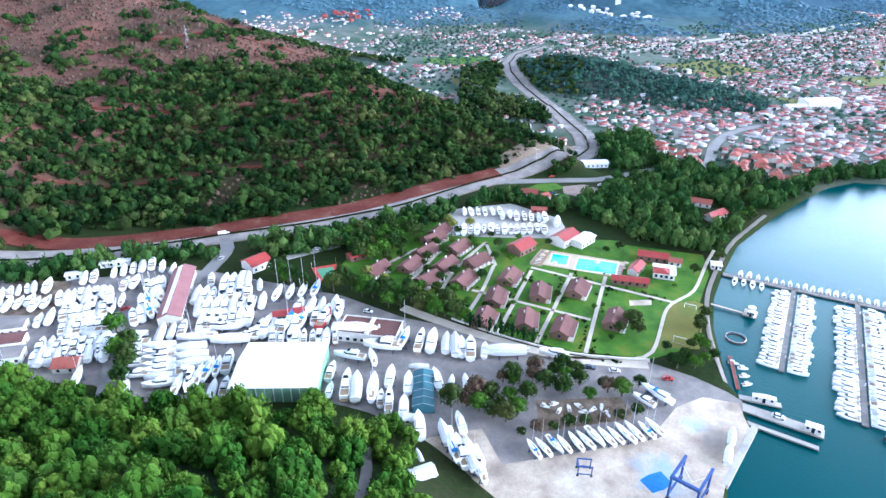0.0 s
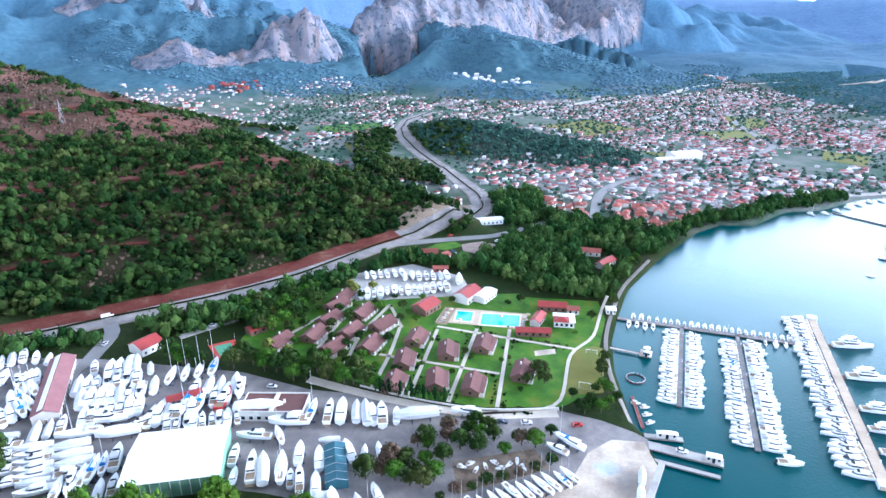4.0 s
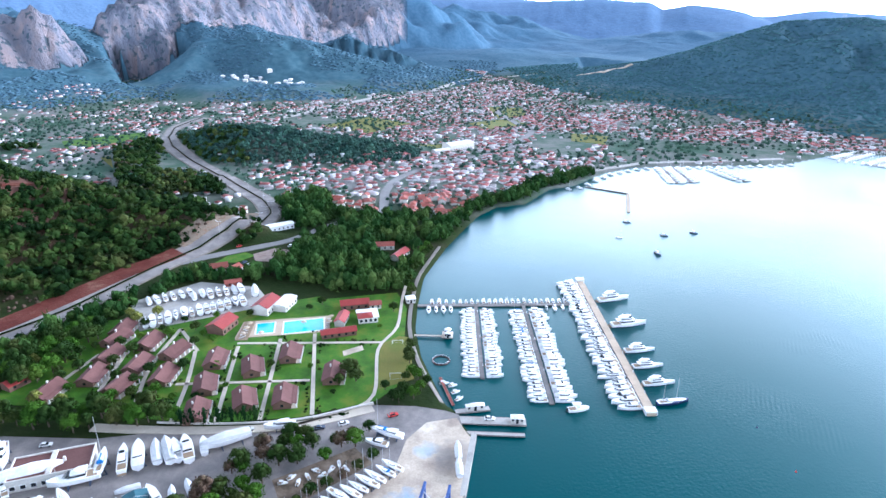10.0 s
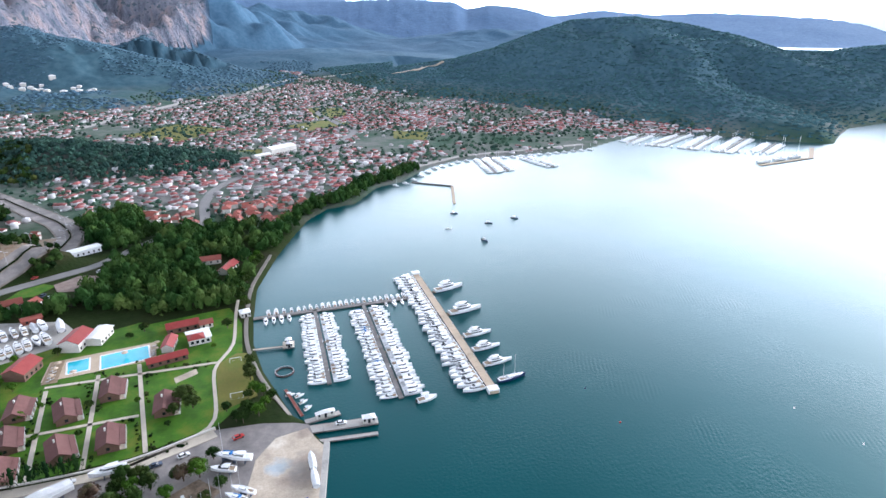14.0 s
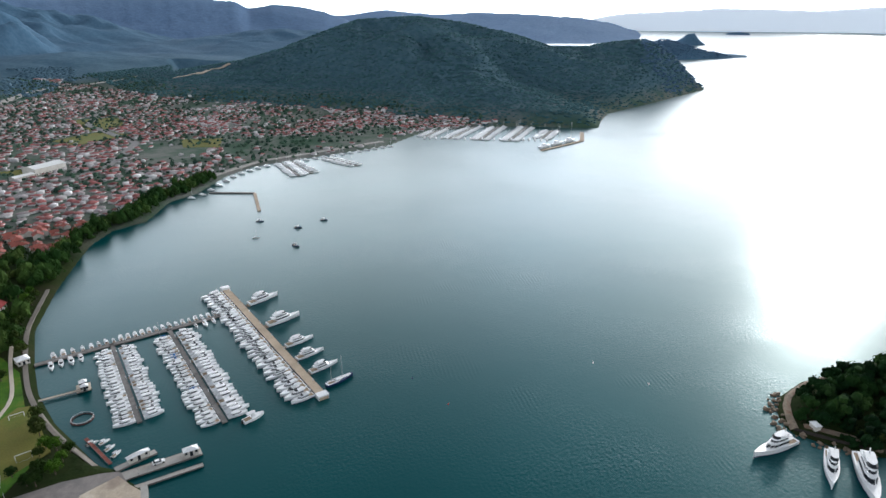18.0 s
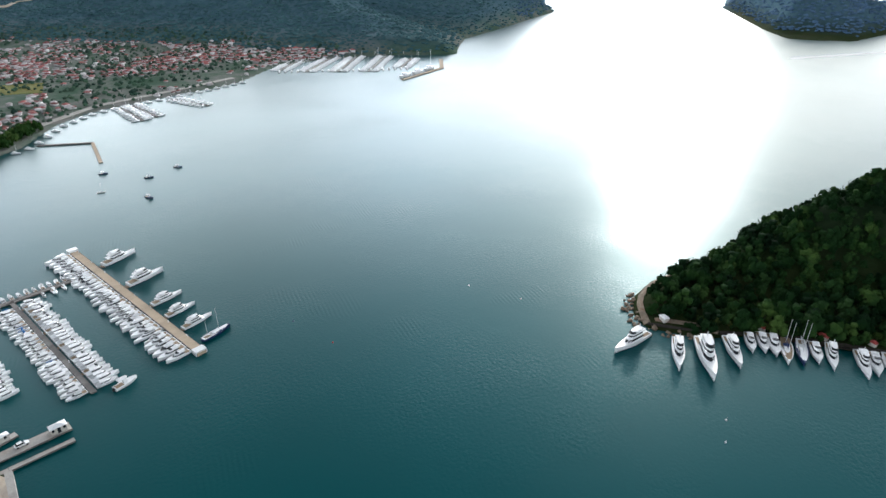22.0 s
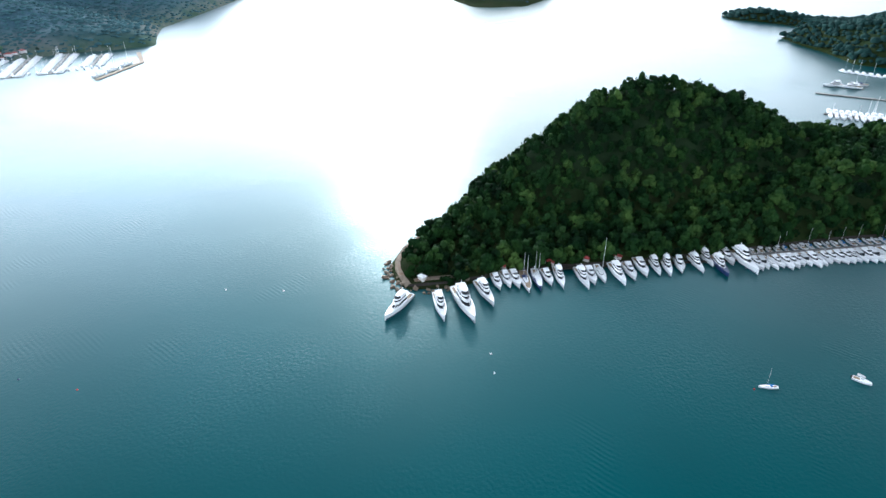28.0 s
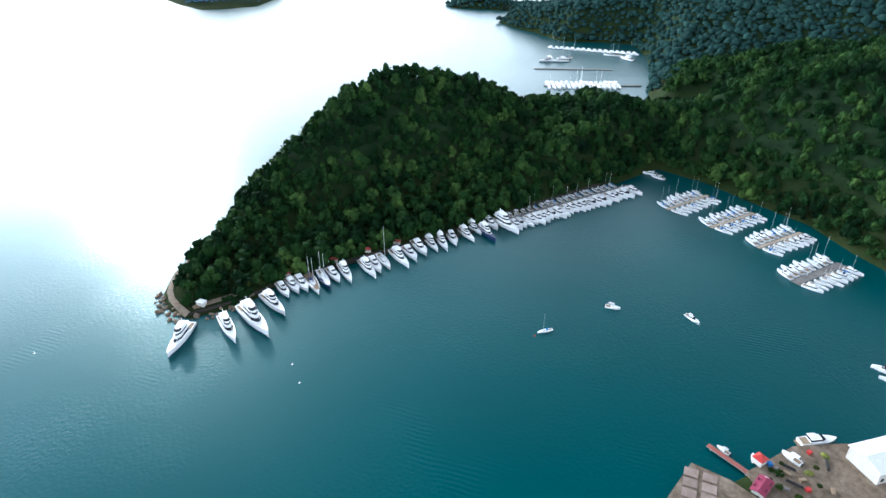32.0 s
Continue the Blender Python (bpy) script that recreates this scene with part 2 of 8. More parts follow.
    apart.inputs["From Min"].default_value, apart.inputs["From Max"].default_value = 430, 560
    l.new(spot.outputs["Y"], edge.inputs["Value"])
    edge.inputs["From Min"].default_value, edge.inputs["From Max"].default_value = 1350, 1550
    edge.inputs["To Min"].default_value, edge.inputs["To Max"].default_value = 1, 0
    l.new(apart.outputs["Result"], within.inputs[0]), l.new(edge.outputs["Result"], within.inputs[1]), l.new(within.outputs[0], plain.inputs["Factor"]), l.new(hsv.outputs["Color"], plain.inputs["A"]), l.new(trod.outputs["Color"], plain.inputs["B"])
    l.new(plain.outputs["Result"], wood.inputs["A"])
    # distance haze put into the outer mountains' wood colour, bluer farther out
    out, outer, far_haze, blend_ = n.new("ShaderNodeVectorMath"), n.new("ShaderNodeMapRange"), n.new("ShaderNodeValToRGB"), n.new("ShaderNodeMix")
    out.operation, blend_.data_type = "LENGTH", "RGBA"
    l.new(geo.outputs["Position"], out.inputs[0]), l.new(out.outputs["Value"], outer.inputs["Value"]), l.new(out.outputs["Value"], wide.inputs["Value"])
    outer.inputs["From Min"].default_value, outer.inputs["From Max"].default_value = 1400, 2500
    far_haze.color_ramp.elements[0].position, far_haze.color_ramp.elements[0].color = 0.35, (0.068, 0.140, 0.218, 1)
    far_haze.color_ramp.elements[1].position, far_haze.color_ramp.elements[1].color = 0.7, (0.096, 0.174, 0.256, 1)
    l.new(canopy.outputs["Fac"], far_haze.inputs["Fac"]), l.new(outer.outputs["Result"], blend_.inputs["Factor"])
    # a weaker haze blue put into the wood colour of the middle hills
    half, mid_haze, step = n.new("ShaderNodeMapRange"), n.new("ShaderNodeValToRGB"), n.new("ShaderNodeMix")
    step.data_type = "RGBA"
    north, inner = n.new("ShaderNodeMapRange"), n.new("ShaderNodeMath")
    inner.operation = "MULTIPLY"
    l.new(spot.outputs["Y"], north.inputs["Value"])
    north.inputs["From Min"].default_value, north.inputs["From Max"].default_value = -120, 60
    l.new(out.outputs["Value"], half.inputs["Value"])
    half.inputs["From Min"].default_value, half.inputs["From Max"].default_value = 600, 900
    mid_haze.color_ramp.elements[0].position, mid_haze.color_ramp.elements[0].color = 0.35, (0.052, 0.112, 0.145, 1)
    mid_haze.color_ramp.elements[1].position, mid_haze.color_ramp.elements[1].color = 0.7, (0.086, 0.152, 0.186, 1)
    l.new(canopy.outputs["Fac"], mid_haze.inputs["Fac"]), l.new(half.outputs["Result"], inner.inputs[0]), l.new(north.outputs["Result"], inner.inputs[1]), l.new(inner.outputs[0], step.inputs["Factor"])
    l.new(tone.outputs["Color"], step.inputs["A"]), l.new(mid_haze.outputs["Color"], step.inputs["B"])
    l.new(step.outputs["Result"], blend_.inputs["A"]), l.new(far_haze.outputs["Color"], blend_.inputs["B"])
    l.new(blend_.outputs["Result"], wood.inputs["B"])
    # scorched red-brown soil on the hill above the road
    gone, near_, soil, burn = n.new("ShaderNodeVectorMath"), n.new("ShaderNodeMapRange"), n.new("ShaderNodeValToRGB"), n.new("ShaderNodeMix")
    upland = n.new("ShaderNodeMath")
    upland.operation = "MINIMUM"
    gone.operation, burn.data_type = "DISTANCE", "RGBA"
    gone.inputs[1].default_value = (-520, 470, 60)
    l.new(geo.outputs["Position"], gone.inputs[0]), l.new(gone.outputs["Value"], near_.inputs["Value"])
    near_.inputs["From Min"].default_value, near_.inputs["From Max"].default_value = 330, 470
    near_.inputs["To Min"].default_value, near_.inputs["To Max"].default_value = 1, 0
    soil.color_ramp.elements[0].position, soil.color_ramp.elements[0].color = 0.35, (0.085, 0.058, 0.044, 1)
    soil.color_ramp.elements[1].position, soil.color_ramp.elements[1].color = 0.68, (0.215, 0.094, 0.072, 1)
    l.new(nz.outputs["Fac"], soil.inputs["Fac"]), l.new(near_.outputs["Result"], upland.inputs[0]), l.new(tall.outputs["Result"], upland.inputs[1]), l.new(upland.outputs[0], burn.inputs["Factor"])
    l.new(wood.outputs["Result"], burn.inputs["A"]), l.new(soil.outputs["Color"], burn.inputs["B"])
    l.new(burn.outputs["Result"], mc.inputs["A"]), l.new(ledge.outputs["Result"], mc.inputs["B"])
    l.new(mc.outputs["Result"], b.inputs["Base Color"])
    # the crags are split and fretted
    fret, cut, deep = n.new("ShaderNodeTexNoise"), n.new("ShaderNodeBump"), n.new("ShaderNodeMath")
    fret.inputs["Scale"].default_value, fret.inputs["Detail"].default_value, fret.inputs["Roughness"].default_value = 0.035, 9, 0.68
    l.new(squash.outputs[0], fret.inputs["Vector"])
    deep.operation = "MULTIPLY"
    l.new(fret.outputs["Fac"], deep.inputs[0]), l.new(bare.outputs["Result"], deep.inputs[1])
    cut.inputs["Strength"].default_value, cut.inputs["Distance"].default_value = 1.0, 34.0
    l.new(deep.outputs[0], cut.inputs["Height"]), l.new(n["Bump"].outputs["Normal"], cut.inputs["Normal"])
    l.new(cut.outputs["Normal"], b.inputs["Normal"])
    return m


M = {
    "water": water_material(), "terrain": terrain_material(),
    "asphalt": material("worn_asphalt", [(0.15, 0.138, 0.134), (0.23, 0.208, 0.198), (0.33, 0.295, 0.27)], 0.09, 0.9, 0.15, 3),
    "road": material("road_surface", [(0.187, 0.178, 0.174), (0.255, 0.246, 0.238)], 0.05, 0.9, 0.1, 3),
    "roadlane": material("dark_lane_asphalt", [(0.07, 0.066, 0.064), (0.115, 0.108, 0.104)], 0.12, 0.9, 0.15, 3),
    "verge": material("dusty_gravel_verge", [(0.13, 0.105, 0.085), (0.21, 0.18, 0.15), (0.28, 0.245, 0.205)], 0.15, 0.9, 0.3, 2),
    "concrete": material("pale_concrete", [(0.30, 0.29, 0.27), (0.42, 0.40, 0.37), (0.36, 0.33, 0.29)], 0.12, 0.85, 0.15, 2),
    "lime": material("limy_concrete_apron", [(0.25, 0.20, 0.165), (0.38, 0.31, 0.245), (0.53, 0.445, 0.345), (0.70, 0.64, 0.55)], 0.07, 0.9, 0.1, 2),
    "path": material("paved_path", [(0.48, 0.42, 0.34), (0.60, 0.53, 0.43)], 0.3, 0.9, 0.15, 4),
    "lawn": material("mown_lawn", [(0.026, 0.078, 0.003), (0.054, 0.150, 0.005), (0.135, 0.165, 0.014)], 0.09, 0.95, 0.4, 2.5),
    "field": material("dry_field", [(0.080, 0.125, 0.014), (0.165, 0.155, 0.030), (0.10, 0.145, 0.018)], 0.03, 0.95, 0.3, 1.5),
    "earth": material("red_earth", [(0.064, 0.012, 0.007), (0.095, 0.017, 0.010), (0.125, 0.034, 0.021), (0.20, 0.11, 0.075)], 0.06, 0.95, 0.6, 0.8),
    "sand": material("grey_shore_sand", [(0.17, 0.150, 0.128), (0.25, 0.225, 0.195)], 0.1, 0.9, 0.2, 2),
    "rock": material("shore_rock", [(0.15, 0.12, 0.09), (0.26, 0.205, 0.15), (0.20, 0.11, 0.07)], 0.3, 0.95, 0.6, 1),
    "pine": material("pine_foliage", [(0.004, 0.015, 0.006), (0.012, 0.036, 0.010), (0.042, 0.088, 0.020)], 0.05, 0.9, 0.8, 2.2, vary=1.1, island="plant", spec=0.04),
    "near_pine": material("near_pine_foliage", [(0.026, 0.068, 0.008), (0.048, 0.108, 0.012), (0.080, 0.132, 0.020)], 0.06, 0.9, 0.8, 2.5, vary=0.7, island="plant", spec=0.04),
    "scrub": material("scrub_foliage", [(0.007, 0.020, 0.006), (0.017, 0.038, 0.008), (0.048, 0.056, 0.017)], 0.04, 0.9, 0.8, 1.5, vary=1.35, island="plant", spec=0.04),
    "garden": material("garden_foliage", [(0.016, 0.044, 0.011), (0.030, 0.070, 0.016), (0.058, 0.090, 0.024)], 0.03, 0.9, 0.8, 1.5, vary=1.0, island="plant", spec=0.04),
    # two paler, bluer foliages with the haze over the town mixed into them
    "town_pine": material("haze_hill_pine", [(0.020, 0.052, 0.044), (0.036, 0.078, 0.062), (0.058, 0.100, 0.076)], 0.03, 0.9, 0.8, 1.5, vary=0.9, island="plant", spec=0.04),
    "town_garden": material("haze_town_garden", [(0.026, 0.060, 0.044), (0.044, 0.088, 0.062), (0.070, 0.112, 0.080)], 0.03, 0.9, 0.8, 1.5, vary=0.9, island="plant", spec=0.04),
    "burnt": material("scorched_scrub", [(0.070, 0.050, 0.036), (0.090, 0.060, 0.044), (0.040, 0.046, 0.022)], 0.05, 0.95, 0.6, 1.5, vary=0.7, island=True, spec=0.04),
    # distance haze is put into the colours of the next three woods
    "far_wood": material("haze_woodland", [(0.044, 0.108, 0.124), (0.066, 0.140, 0.154)], 0.01, 0.95, 0.4, 0.6, vary=0.18, island=True, spec=0.04),
    "valley_wood": material("haze_valley_woodland", [(0.066, 0.126, 0.172), (0.090, 0.158, 0.208)], 0.01, 0.95, 0.4, 0.6, vary=0.12, island=True, spec=0.04),
    "isle_wood": material("haze_island_scrub", [(0.072, 0.132, 0.215), (0.084, 0.150, 0.238)], 0.02, 0.95, 0.4, 0.6, vary=0.25, island=True, spec=0.04),
    "bay_wood": material("bay_pinewood", [(0.013, 0.039, 0.036), (0.022, 0.055, 0.048)], 0.02, 0.9, 0.6, 0.8, vary=0.35, island=True, spec=0.04),
    # the next two ridge colours carry the blue of distance haze
    "far_ridge": material("haze_far_ridge", [(0.135, 0.220, 0.360), (0.165, 0.260, 0.405)], 0.004, 0.95, 0.3, 0.05, spec=0.03),
    "near_ridge": material("haze_near_ridge", [(0.100, 0.172, 0.288), (0.128, 0.208, 0.335)], 0.006, 0.95, 0.3, 0.05, spec=0.03),
    "far_coast": material("haze_glow_coast", [(0.66, 0.76, 0.86), (0.74, 0.82, 0.90)], 0.002, 0.95, 0.0, 0.05),
    "tarred": material("tarred_timber", [(0.022, 0.019, 0.016), (0.05, 0.042, 0.034)], 0.8, 0.8, 0.5, 6),
    "bark": material("bark", [(0.07, 0.05, 0.035), (0.13, 0.10, 0.075)], 0.8, 0.95, 0.5, 6),
    "roof": material("terracotta_tiles", [(0.22, 0.060, 0.046), (0.29, 0.088, 0.066), (0.23, 0.082, 0.068)], 0.2, 0.85, 0.4, 4, vary=0.5),
    "roof_i": material("terracotta_roofs", [(0.21, 0.074, 0.072), (0.31, 0.108, 0.100), (0.25, 0.118, 0.114)], 0.05, 0.85, 0.3, 2, vary=0.8, island=True),
    "roof_brown": material("brown_shingles", [(0.112, 0.050, 0.044), (0.150, 0.070, 0.062)], 0.3, 0.9, 0.4, 3, vary=0.3),
    "roof_red": material("red_sheet_roof", [(0.260, 0.037, 0.034), (0.310, 0.056, 0.049)], 0.2, 0.6, 0.1, 2, vary=0.2),
    "wall": material("white_render", [(0.558, 0.522, 0.468), (0.684, 0.657, 0.612)], 0.3, 0.85, 0.1, 3, vary=0.2),
    "wall_i": material("house_render", [(0.50, 0.485, 0.49), (0.70, 0.69, 0.69)], 0.05, 0.85, 0.1, 3, vary=0.5, island=True),
    "wall_wood": material("timber_wall", [(0.13, 0.075, 0.055), (0.18, 0.105, 0.075)], 0.5, 0.8, 0.2, 5),
    "white": material("white_gelcoat", [(0.84, 0.85, 0.86), (0.90, 0.90, 0.90)], 0.2, 0.25, 0.0, 2, vary=0.12, spec=0.5),
    "canvas": material("pale_canvas", [(0.58, 0.60, 0.63), (0.74, 0.74, 0.73)], 0.5, 0.8, 0.2, 3, vary=0.45),
    "teak": material("teak_deck", [(0.25, 0.18, 0.115), (0.33, 0.245, 0.16)], 0.5, 0.7, 0.1, 5),
    "navy": material("navy_paint", [(0.02, 0.035, 0.10), (0.03, 0.05, 0.14)], 0.3, 0.3, 0.0, 3),
    "red": material("red_paint", [(0.42, 0.03, 0.03), (0.5, 0.05, 0.04)], 0.3, 0.45, 0.0, 3),
    "blue": material("blue_cloth", [(0.02, 0.15, 0.42), (0.04, 0.20, 0.50)], 0.5, 0.8, 0.1, 3),
    "antifoul": material("antifouling", [(0.05, 0.09, 0.16), (0.09, 0.10, 0.13)], 0.4, 0.8, 0.1, 3, vary=0.4),
    "glass": material("tinted_glass", [(0.012, 0.015, 0.02), (0.02, 0.025, 0.03)], 0.5, 0.08, 0.0, 3, spec=0.6),
    "alu": material("aluminium_spar", [(0.60, 0.61, 0.62), (0.70, 0.70, 0.70)], 1.0, 0.4, 0.0, 5, metal=0.4),
    "plank": material("pier_planks", [(0.17, 0.155, 0.145), (0.25, 0.235, 0.22)], 0.4, 0.85, 0.2, 4, vary=0.3),
    "pierstone": material("pier_paving", [(0.46, 0.36, 0.26), (0.56, 0.45, 0.33)], 0.2, 0.85, 0.15, 3, vary=0.15),
    "poolwater": material("pool_water", [(0.01, 0.42, 0.56), (0.03, 0.50, 0.62)], 0.3, 0.05, 0.15, 1.5, spec=0.5),
    "greenwall": material("green_cladding", [(0.15, 0.29, 0.20), (0.20, 0.36, 0.25)], 0.3, 0.6, 0.1, 3),
    "whiteroof": material("white_sheet_roof", [(0.74, 0.75, 0.74), (0.82, 0.82, 0.80)], 0.08, 0.5, 0.05, 2),
    "dark": material("dark_rubber", [(0.03, 0.03, 0.03), (0.05, 0.05, 0.05)], 1.0, 0.8, 0.1, 4),
    "shed_roof": material("mauve_sheet_roof", [(0.20, 0.085, 0.085), (0.26, 0.115, 0.115)], 0.2, 0.7, 0.1, 2),
    "court": material("court_red", [(0.42, 0.06, 0.045), (0.5, 0.08, 0.06)], 0.3, 0.8, 0.05, 4),
    "court_green": material("court_green", [(0.10, 0.28, 0.16), (0.13, 0.32, 0.19)], 0.3, 0.8, 0.05, 4),
    "steelblue": material("blue_crane_paint", [(0.025, 0.06, 0.20), (0.04, 0.09, 0.27)], 0.4, 0.45, 0.0, 3),
    "net": material("blue_green_netting", [(0.03, 0.10, 0.13), (0.05, 0.14, 0.17)], 0.5, 0.8, 0.3, 4),
}

# added emission and a pale colour imitate bright sea haze over the far coast
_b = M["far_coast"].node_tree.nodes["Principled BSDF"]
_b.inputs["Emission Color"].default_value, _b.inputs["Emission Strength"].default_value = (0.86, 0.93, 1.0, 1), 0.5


def stain(m, colour, at, reach):
    """Spilt paint round a spot, with a ragged edge."""
    n, l = m.node_tree.nodes, m.node_tree.links
    gone, edge, rag, mix, put = n.new("ShaderNodeVectorMath"), n.new("ShaderNodeMapRange"), n.new("ShaderNodeTexNoise"), n.new("ShaderNodeMix"), n.new("ShaderNodeMath")
    gone.operation, put.operation, mix.data_type = "DISTANCE", "MULTIPLY_ADD", "RGBA"
    gone.inputs[1].default_value = at
    l.new(n["Geometry"].outputs["Position"], gone.inputs[0]), l.new(n["Geometry"].outputs["Position"], rag.inputs["Vector"])
    rag.inputs["Scale"].default_value, rag.inputs["Detail"].default_value = 0.25, 6
    l.new(rag.outputs["Fac"], put.inputs[0]), l.new(gone.outputs["Value"], put.inputs[2])
    put.inputs[1].default_value = -reach * 3.2
    l.new(put.outputs[0], edge.inputs["Value"])
    edge.inputs["From Min"].default_value, edge.inputs["From Max"].default_value = -reach * 1.1, reach * 0.1
    edge.inputs["To Min"].default_value, edge.inputs["To Max"].default_value = 0.6, 0
    b = n["Principled BSDF"]
    old = b.inputs["Base Color"].links[0].from_socket
    l.new(edge.outputs["Result"], mix.inputs["Factor"]), l.new(old, mix.inputs["A"])
    mix.inputs["B"].default_value = (*colour, 1)
    l.new(mix.outputs["Result"], b.inputs["Base Color"])


stain(M["lime"], (0.22, 0.40, 0.62), (0, 155, 1.9), 6)
stain(M["lime"], (0.30, 0.42, 0.52), (7, 184, 1.9), 3)
stain(M["lime"], (0.25, 0.23, 0.22), (18, 180, 1.9), 6)
M["dusty"] = material("dusty_brown_quay", [(0.070, 0.056, 0.036), (0.17, 0.125, 0.088), (0.27, 0.215, 0.165)], 0.28, 0.9, 0.3, 2)
M["dockslab"] = material("worn_dock_slabs", [(0.24, 0.17, 0.14), (0.36, 0.28, 0.24)], 0.3, 0.9, 0.3, 3, vary=0.3)
M["roof_grey"] = material("weathered_roofs", [(0.30, 0.26, 0.26), (0.46, 0.43, 0.43), (0.34, 0.24, 0.24)], 0.05, 0.85, 0.3, 2, vary=0.7, island=True)


# ---------- small helpers ----------
def bearing(az, r):
    return -math.sin(radians(az)) * r, math.cos(radians(az)) * r


def mesh(name, verts, faces, mat):
    me = bpy.data.meshes.new(name)
    me.from_pydata([tuple(v) for v in verts], [], faces)
    me.materials.append(M[mat] if isinstance(mat, str) else mat)
    me.update()
    return me


def big_mesh(name, verts, tris, mat):
    """A mesh straight from arrays of corners and triangles."""
    me = bpy.data.meshes.new(name)
    me.vertices.add(len(verts)), me.loops.add(len(tris) * 3), me.polygons.add(len(tris))
    me.vertices.foreach_set("co", np.asarray(verts, np.float32).ravel())
    me.loops.foreach_set("vertex_index", np.asarray(tris, np.int32).ravel())
    me.polygons.foreach_set("loop_start", np.arange(0, len(tris) * 3, 3, dtype=np.int32))
    me.materials.append(M[mat] if isinstance(mat, str) else mat)
    me.update(calc_edges=True)
    return me


def part(name, me, parent, label="", at=None):
    ob = new(name, me)
    ob.parent = parent
    if at is not None:
        ob.matrix_basis = at
    if label:
        ob["label"] = label
    return ob


class Shape:
    """Collects solids into one mesh."""

    def __init__(self):
        self.v, self.f = [], []

    def add(self, verts, faces):
        k = len(self.v)
        self.v += [tuple(v) for v in verts]
        self.f += [tuple(i + k for i in f) for f in faces]
        return self

    def box(self, x0, x1, y0, y1, z0, z1):
        v = [(x, y, z) for z in (z0, z1) for x, y in ((x0, y0), (x1, y0), (x1, y1), (x0, y1))]
        return self.add(v, [(3, 2, 1, 0), (4, 5, 6, 7), (0, 1, 5, 4), (1, 2, 6, 5), (2, 3, 7, 6), (3, 0, 4, 7)])

    def rings(self, rings, cap=True):
        """Skins over rings of equally many corners."""
        n = len(rings[0])
        v = [p for r in rings for p in r]
        f = []
        for i in range(len(rings) - 1):
            for j in range(n):
                a, b = i * n + j, i * n + (j + 1) % n
                f.append((a, b, b + n, a + n))
        if cap:
            f += [tuple(range(n - 1, -1, -1)), tuple(range(len(v) - n, len(v)))]
        return self.add(v, f)

    def tube(self, a, b, r0, r1=None, n=6):
        a, b = Vector(a), Vector(b)
        q = (b - a).to_track_quat("Z", "Y")
        ring = lambda c, r: [tuple(c + q @ Vector((r * math.cos(t * 2 * math.pi / n), r * math.sin(t * 2 * math.pi / n), 0))) for t in range(n)]
        return self.rings([ring(a, r0), ring(b, r0 if r1 is None else r1)])

    def prism(self, poly, z0, z1):
        return self.rings([[(x, y, z0) for x, y in poly], [(x, y, z1) for x, y in poly]])

    def mesh(self, name, mat):
        return mesh(name, self.v, self.f, mat)


def empty(name, x, y, z=0.0, turn=0.0, label="", category="", group="", kind="", size=1.0):
    e = new(name)
    e.empty_display_size = 0.5
    e.matrix_basis = pose(x, y, z, 0, 0, turn) @ Matrix.Scale(size, 4)
    return tagged(e, label, category, group, kind)


# ---------- noise on arrays ----------
_rng = np.random.RandomState(7)
_lat = _rng.rand(256, 256)


def vnoise(x, y):
    xi, yi = np.floor(x).astype(int), np.floor(y).astype(int)
    fx, fy = x - xi, y - yi
    fx, fy = fx * fx * (3 - 2 * fx), fy * fy * (3 - 2 * fy)
    g = lambda i, j: _lat[(xi + i) % 256, (yi + j) % 256]
    return (g(0, 0) * (1 - fx) + g(1, 0) * fx) * (1 - fy) + (g(0, 1) * (1 - fx) + g(1, 1) * fx) * fy


def fbm(x, y, octaves=5):
    s, a, t = 0.0, 0.5, 0.0
    for k in range(octaves):
        s, t = s + a * vnoise(x * 2 ** k + 17 * k, y * 2 ** k + 31 * k), t + a
        a *= 0.55
    return s / t


def smooth(t):
    t = np.clip(t, 0, 1)
    return t * t * (3 - 2 * t)


# ---------- the shape of the land ----------
SHORE_HOME = [(20, 130), (19, 166), (26, 191), (22, 200), (20, 209), (16, 214), (12, 233), (8, 252), (6, 279), (8, 305), (13, 344), (30, 393),
              (46, 430), (62, 465), (81, 488), (105, 493), (136, 538), (164, 550), (206, 595), (244, 617), (277, 618), (346, 618), (390, 615), (419, 622)]
SHORE_WEST = [(503, 665), (580, 650), (651, 607), (678, 568), (715, 538), (745, 560), (832, 612), (1000, 640), (1275, 693), (1330, 760), (1500, 1000),
              (1900, 1250), (2350, 1120), (2450, 1180), (2560, 1450), (2650, 1640), (2780, 1900), (3400, 2500), (5200, 3600), (5200, 2000), (5200, -3400), (1900, -1250), (1300, -640), (1150, -472), (1118, -400), (1150, -305), (1190, -242), (1150, -206)]
SHORE_BAY = [(1110, -215), (1083, -272), (1040, -318), (985, -298), (955, -253), (893, -265), (852, -281), (785, -293), (770, -341), (750, -376), (676, -358), (600, -325), (553, -300), (500, -273), (465, -210), (475, -140), (472, -83),
             (455, -16), (424, 30), (354, 59), (291, 72), (266, 81), (246, 82)]
SHORE_COVE = [(234, 77), (226, 68), (233, 46), (247, 31), (258, 5), (270, -29), (281, -54), (297, -89), (316, -129), (332, -170), (350, -205), (322, -224),
              (286, -236), (258, -247), (228, -247), (207, -250), (150, -255), (105, -215), (114, -162), (118, -133), (110, -107), (118, -98), (107, -84),
              (95, -40), (80, 30), (50, 90)]
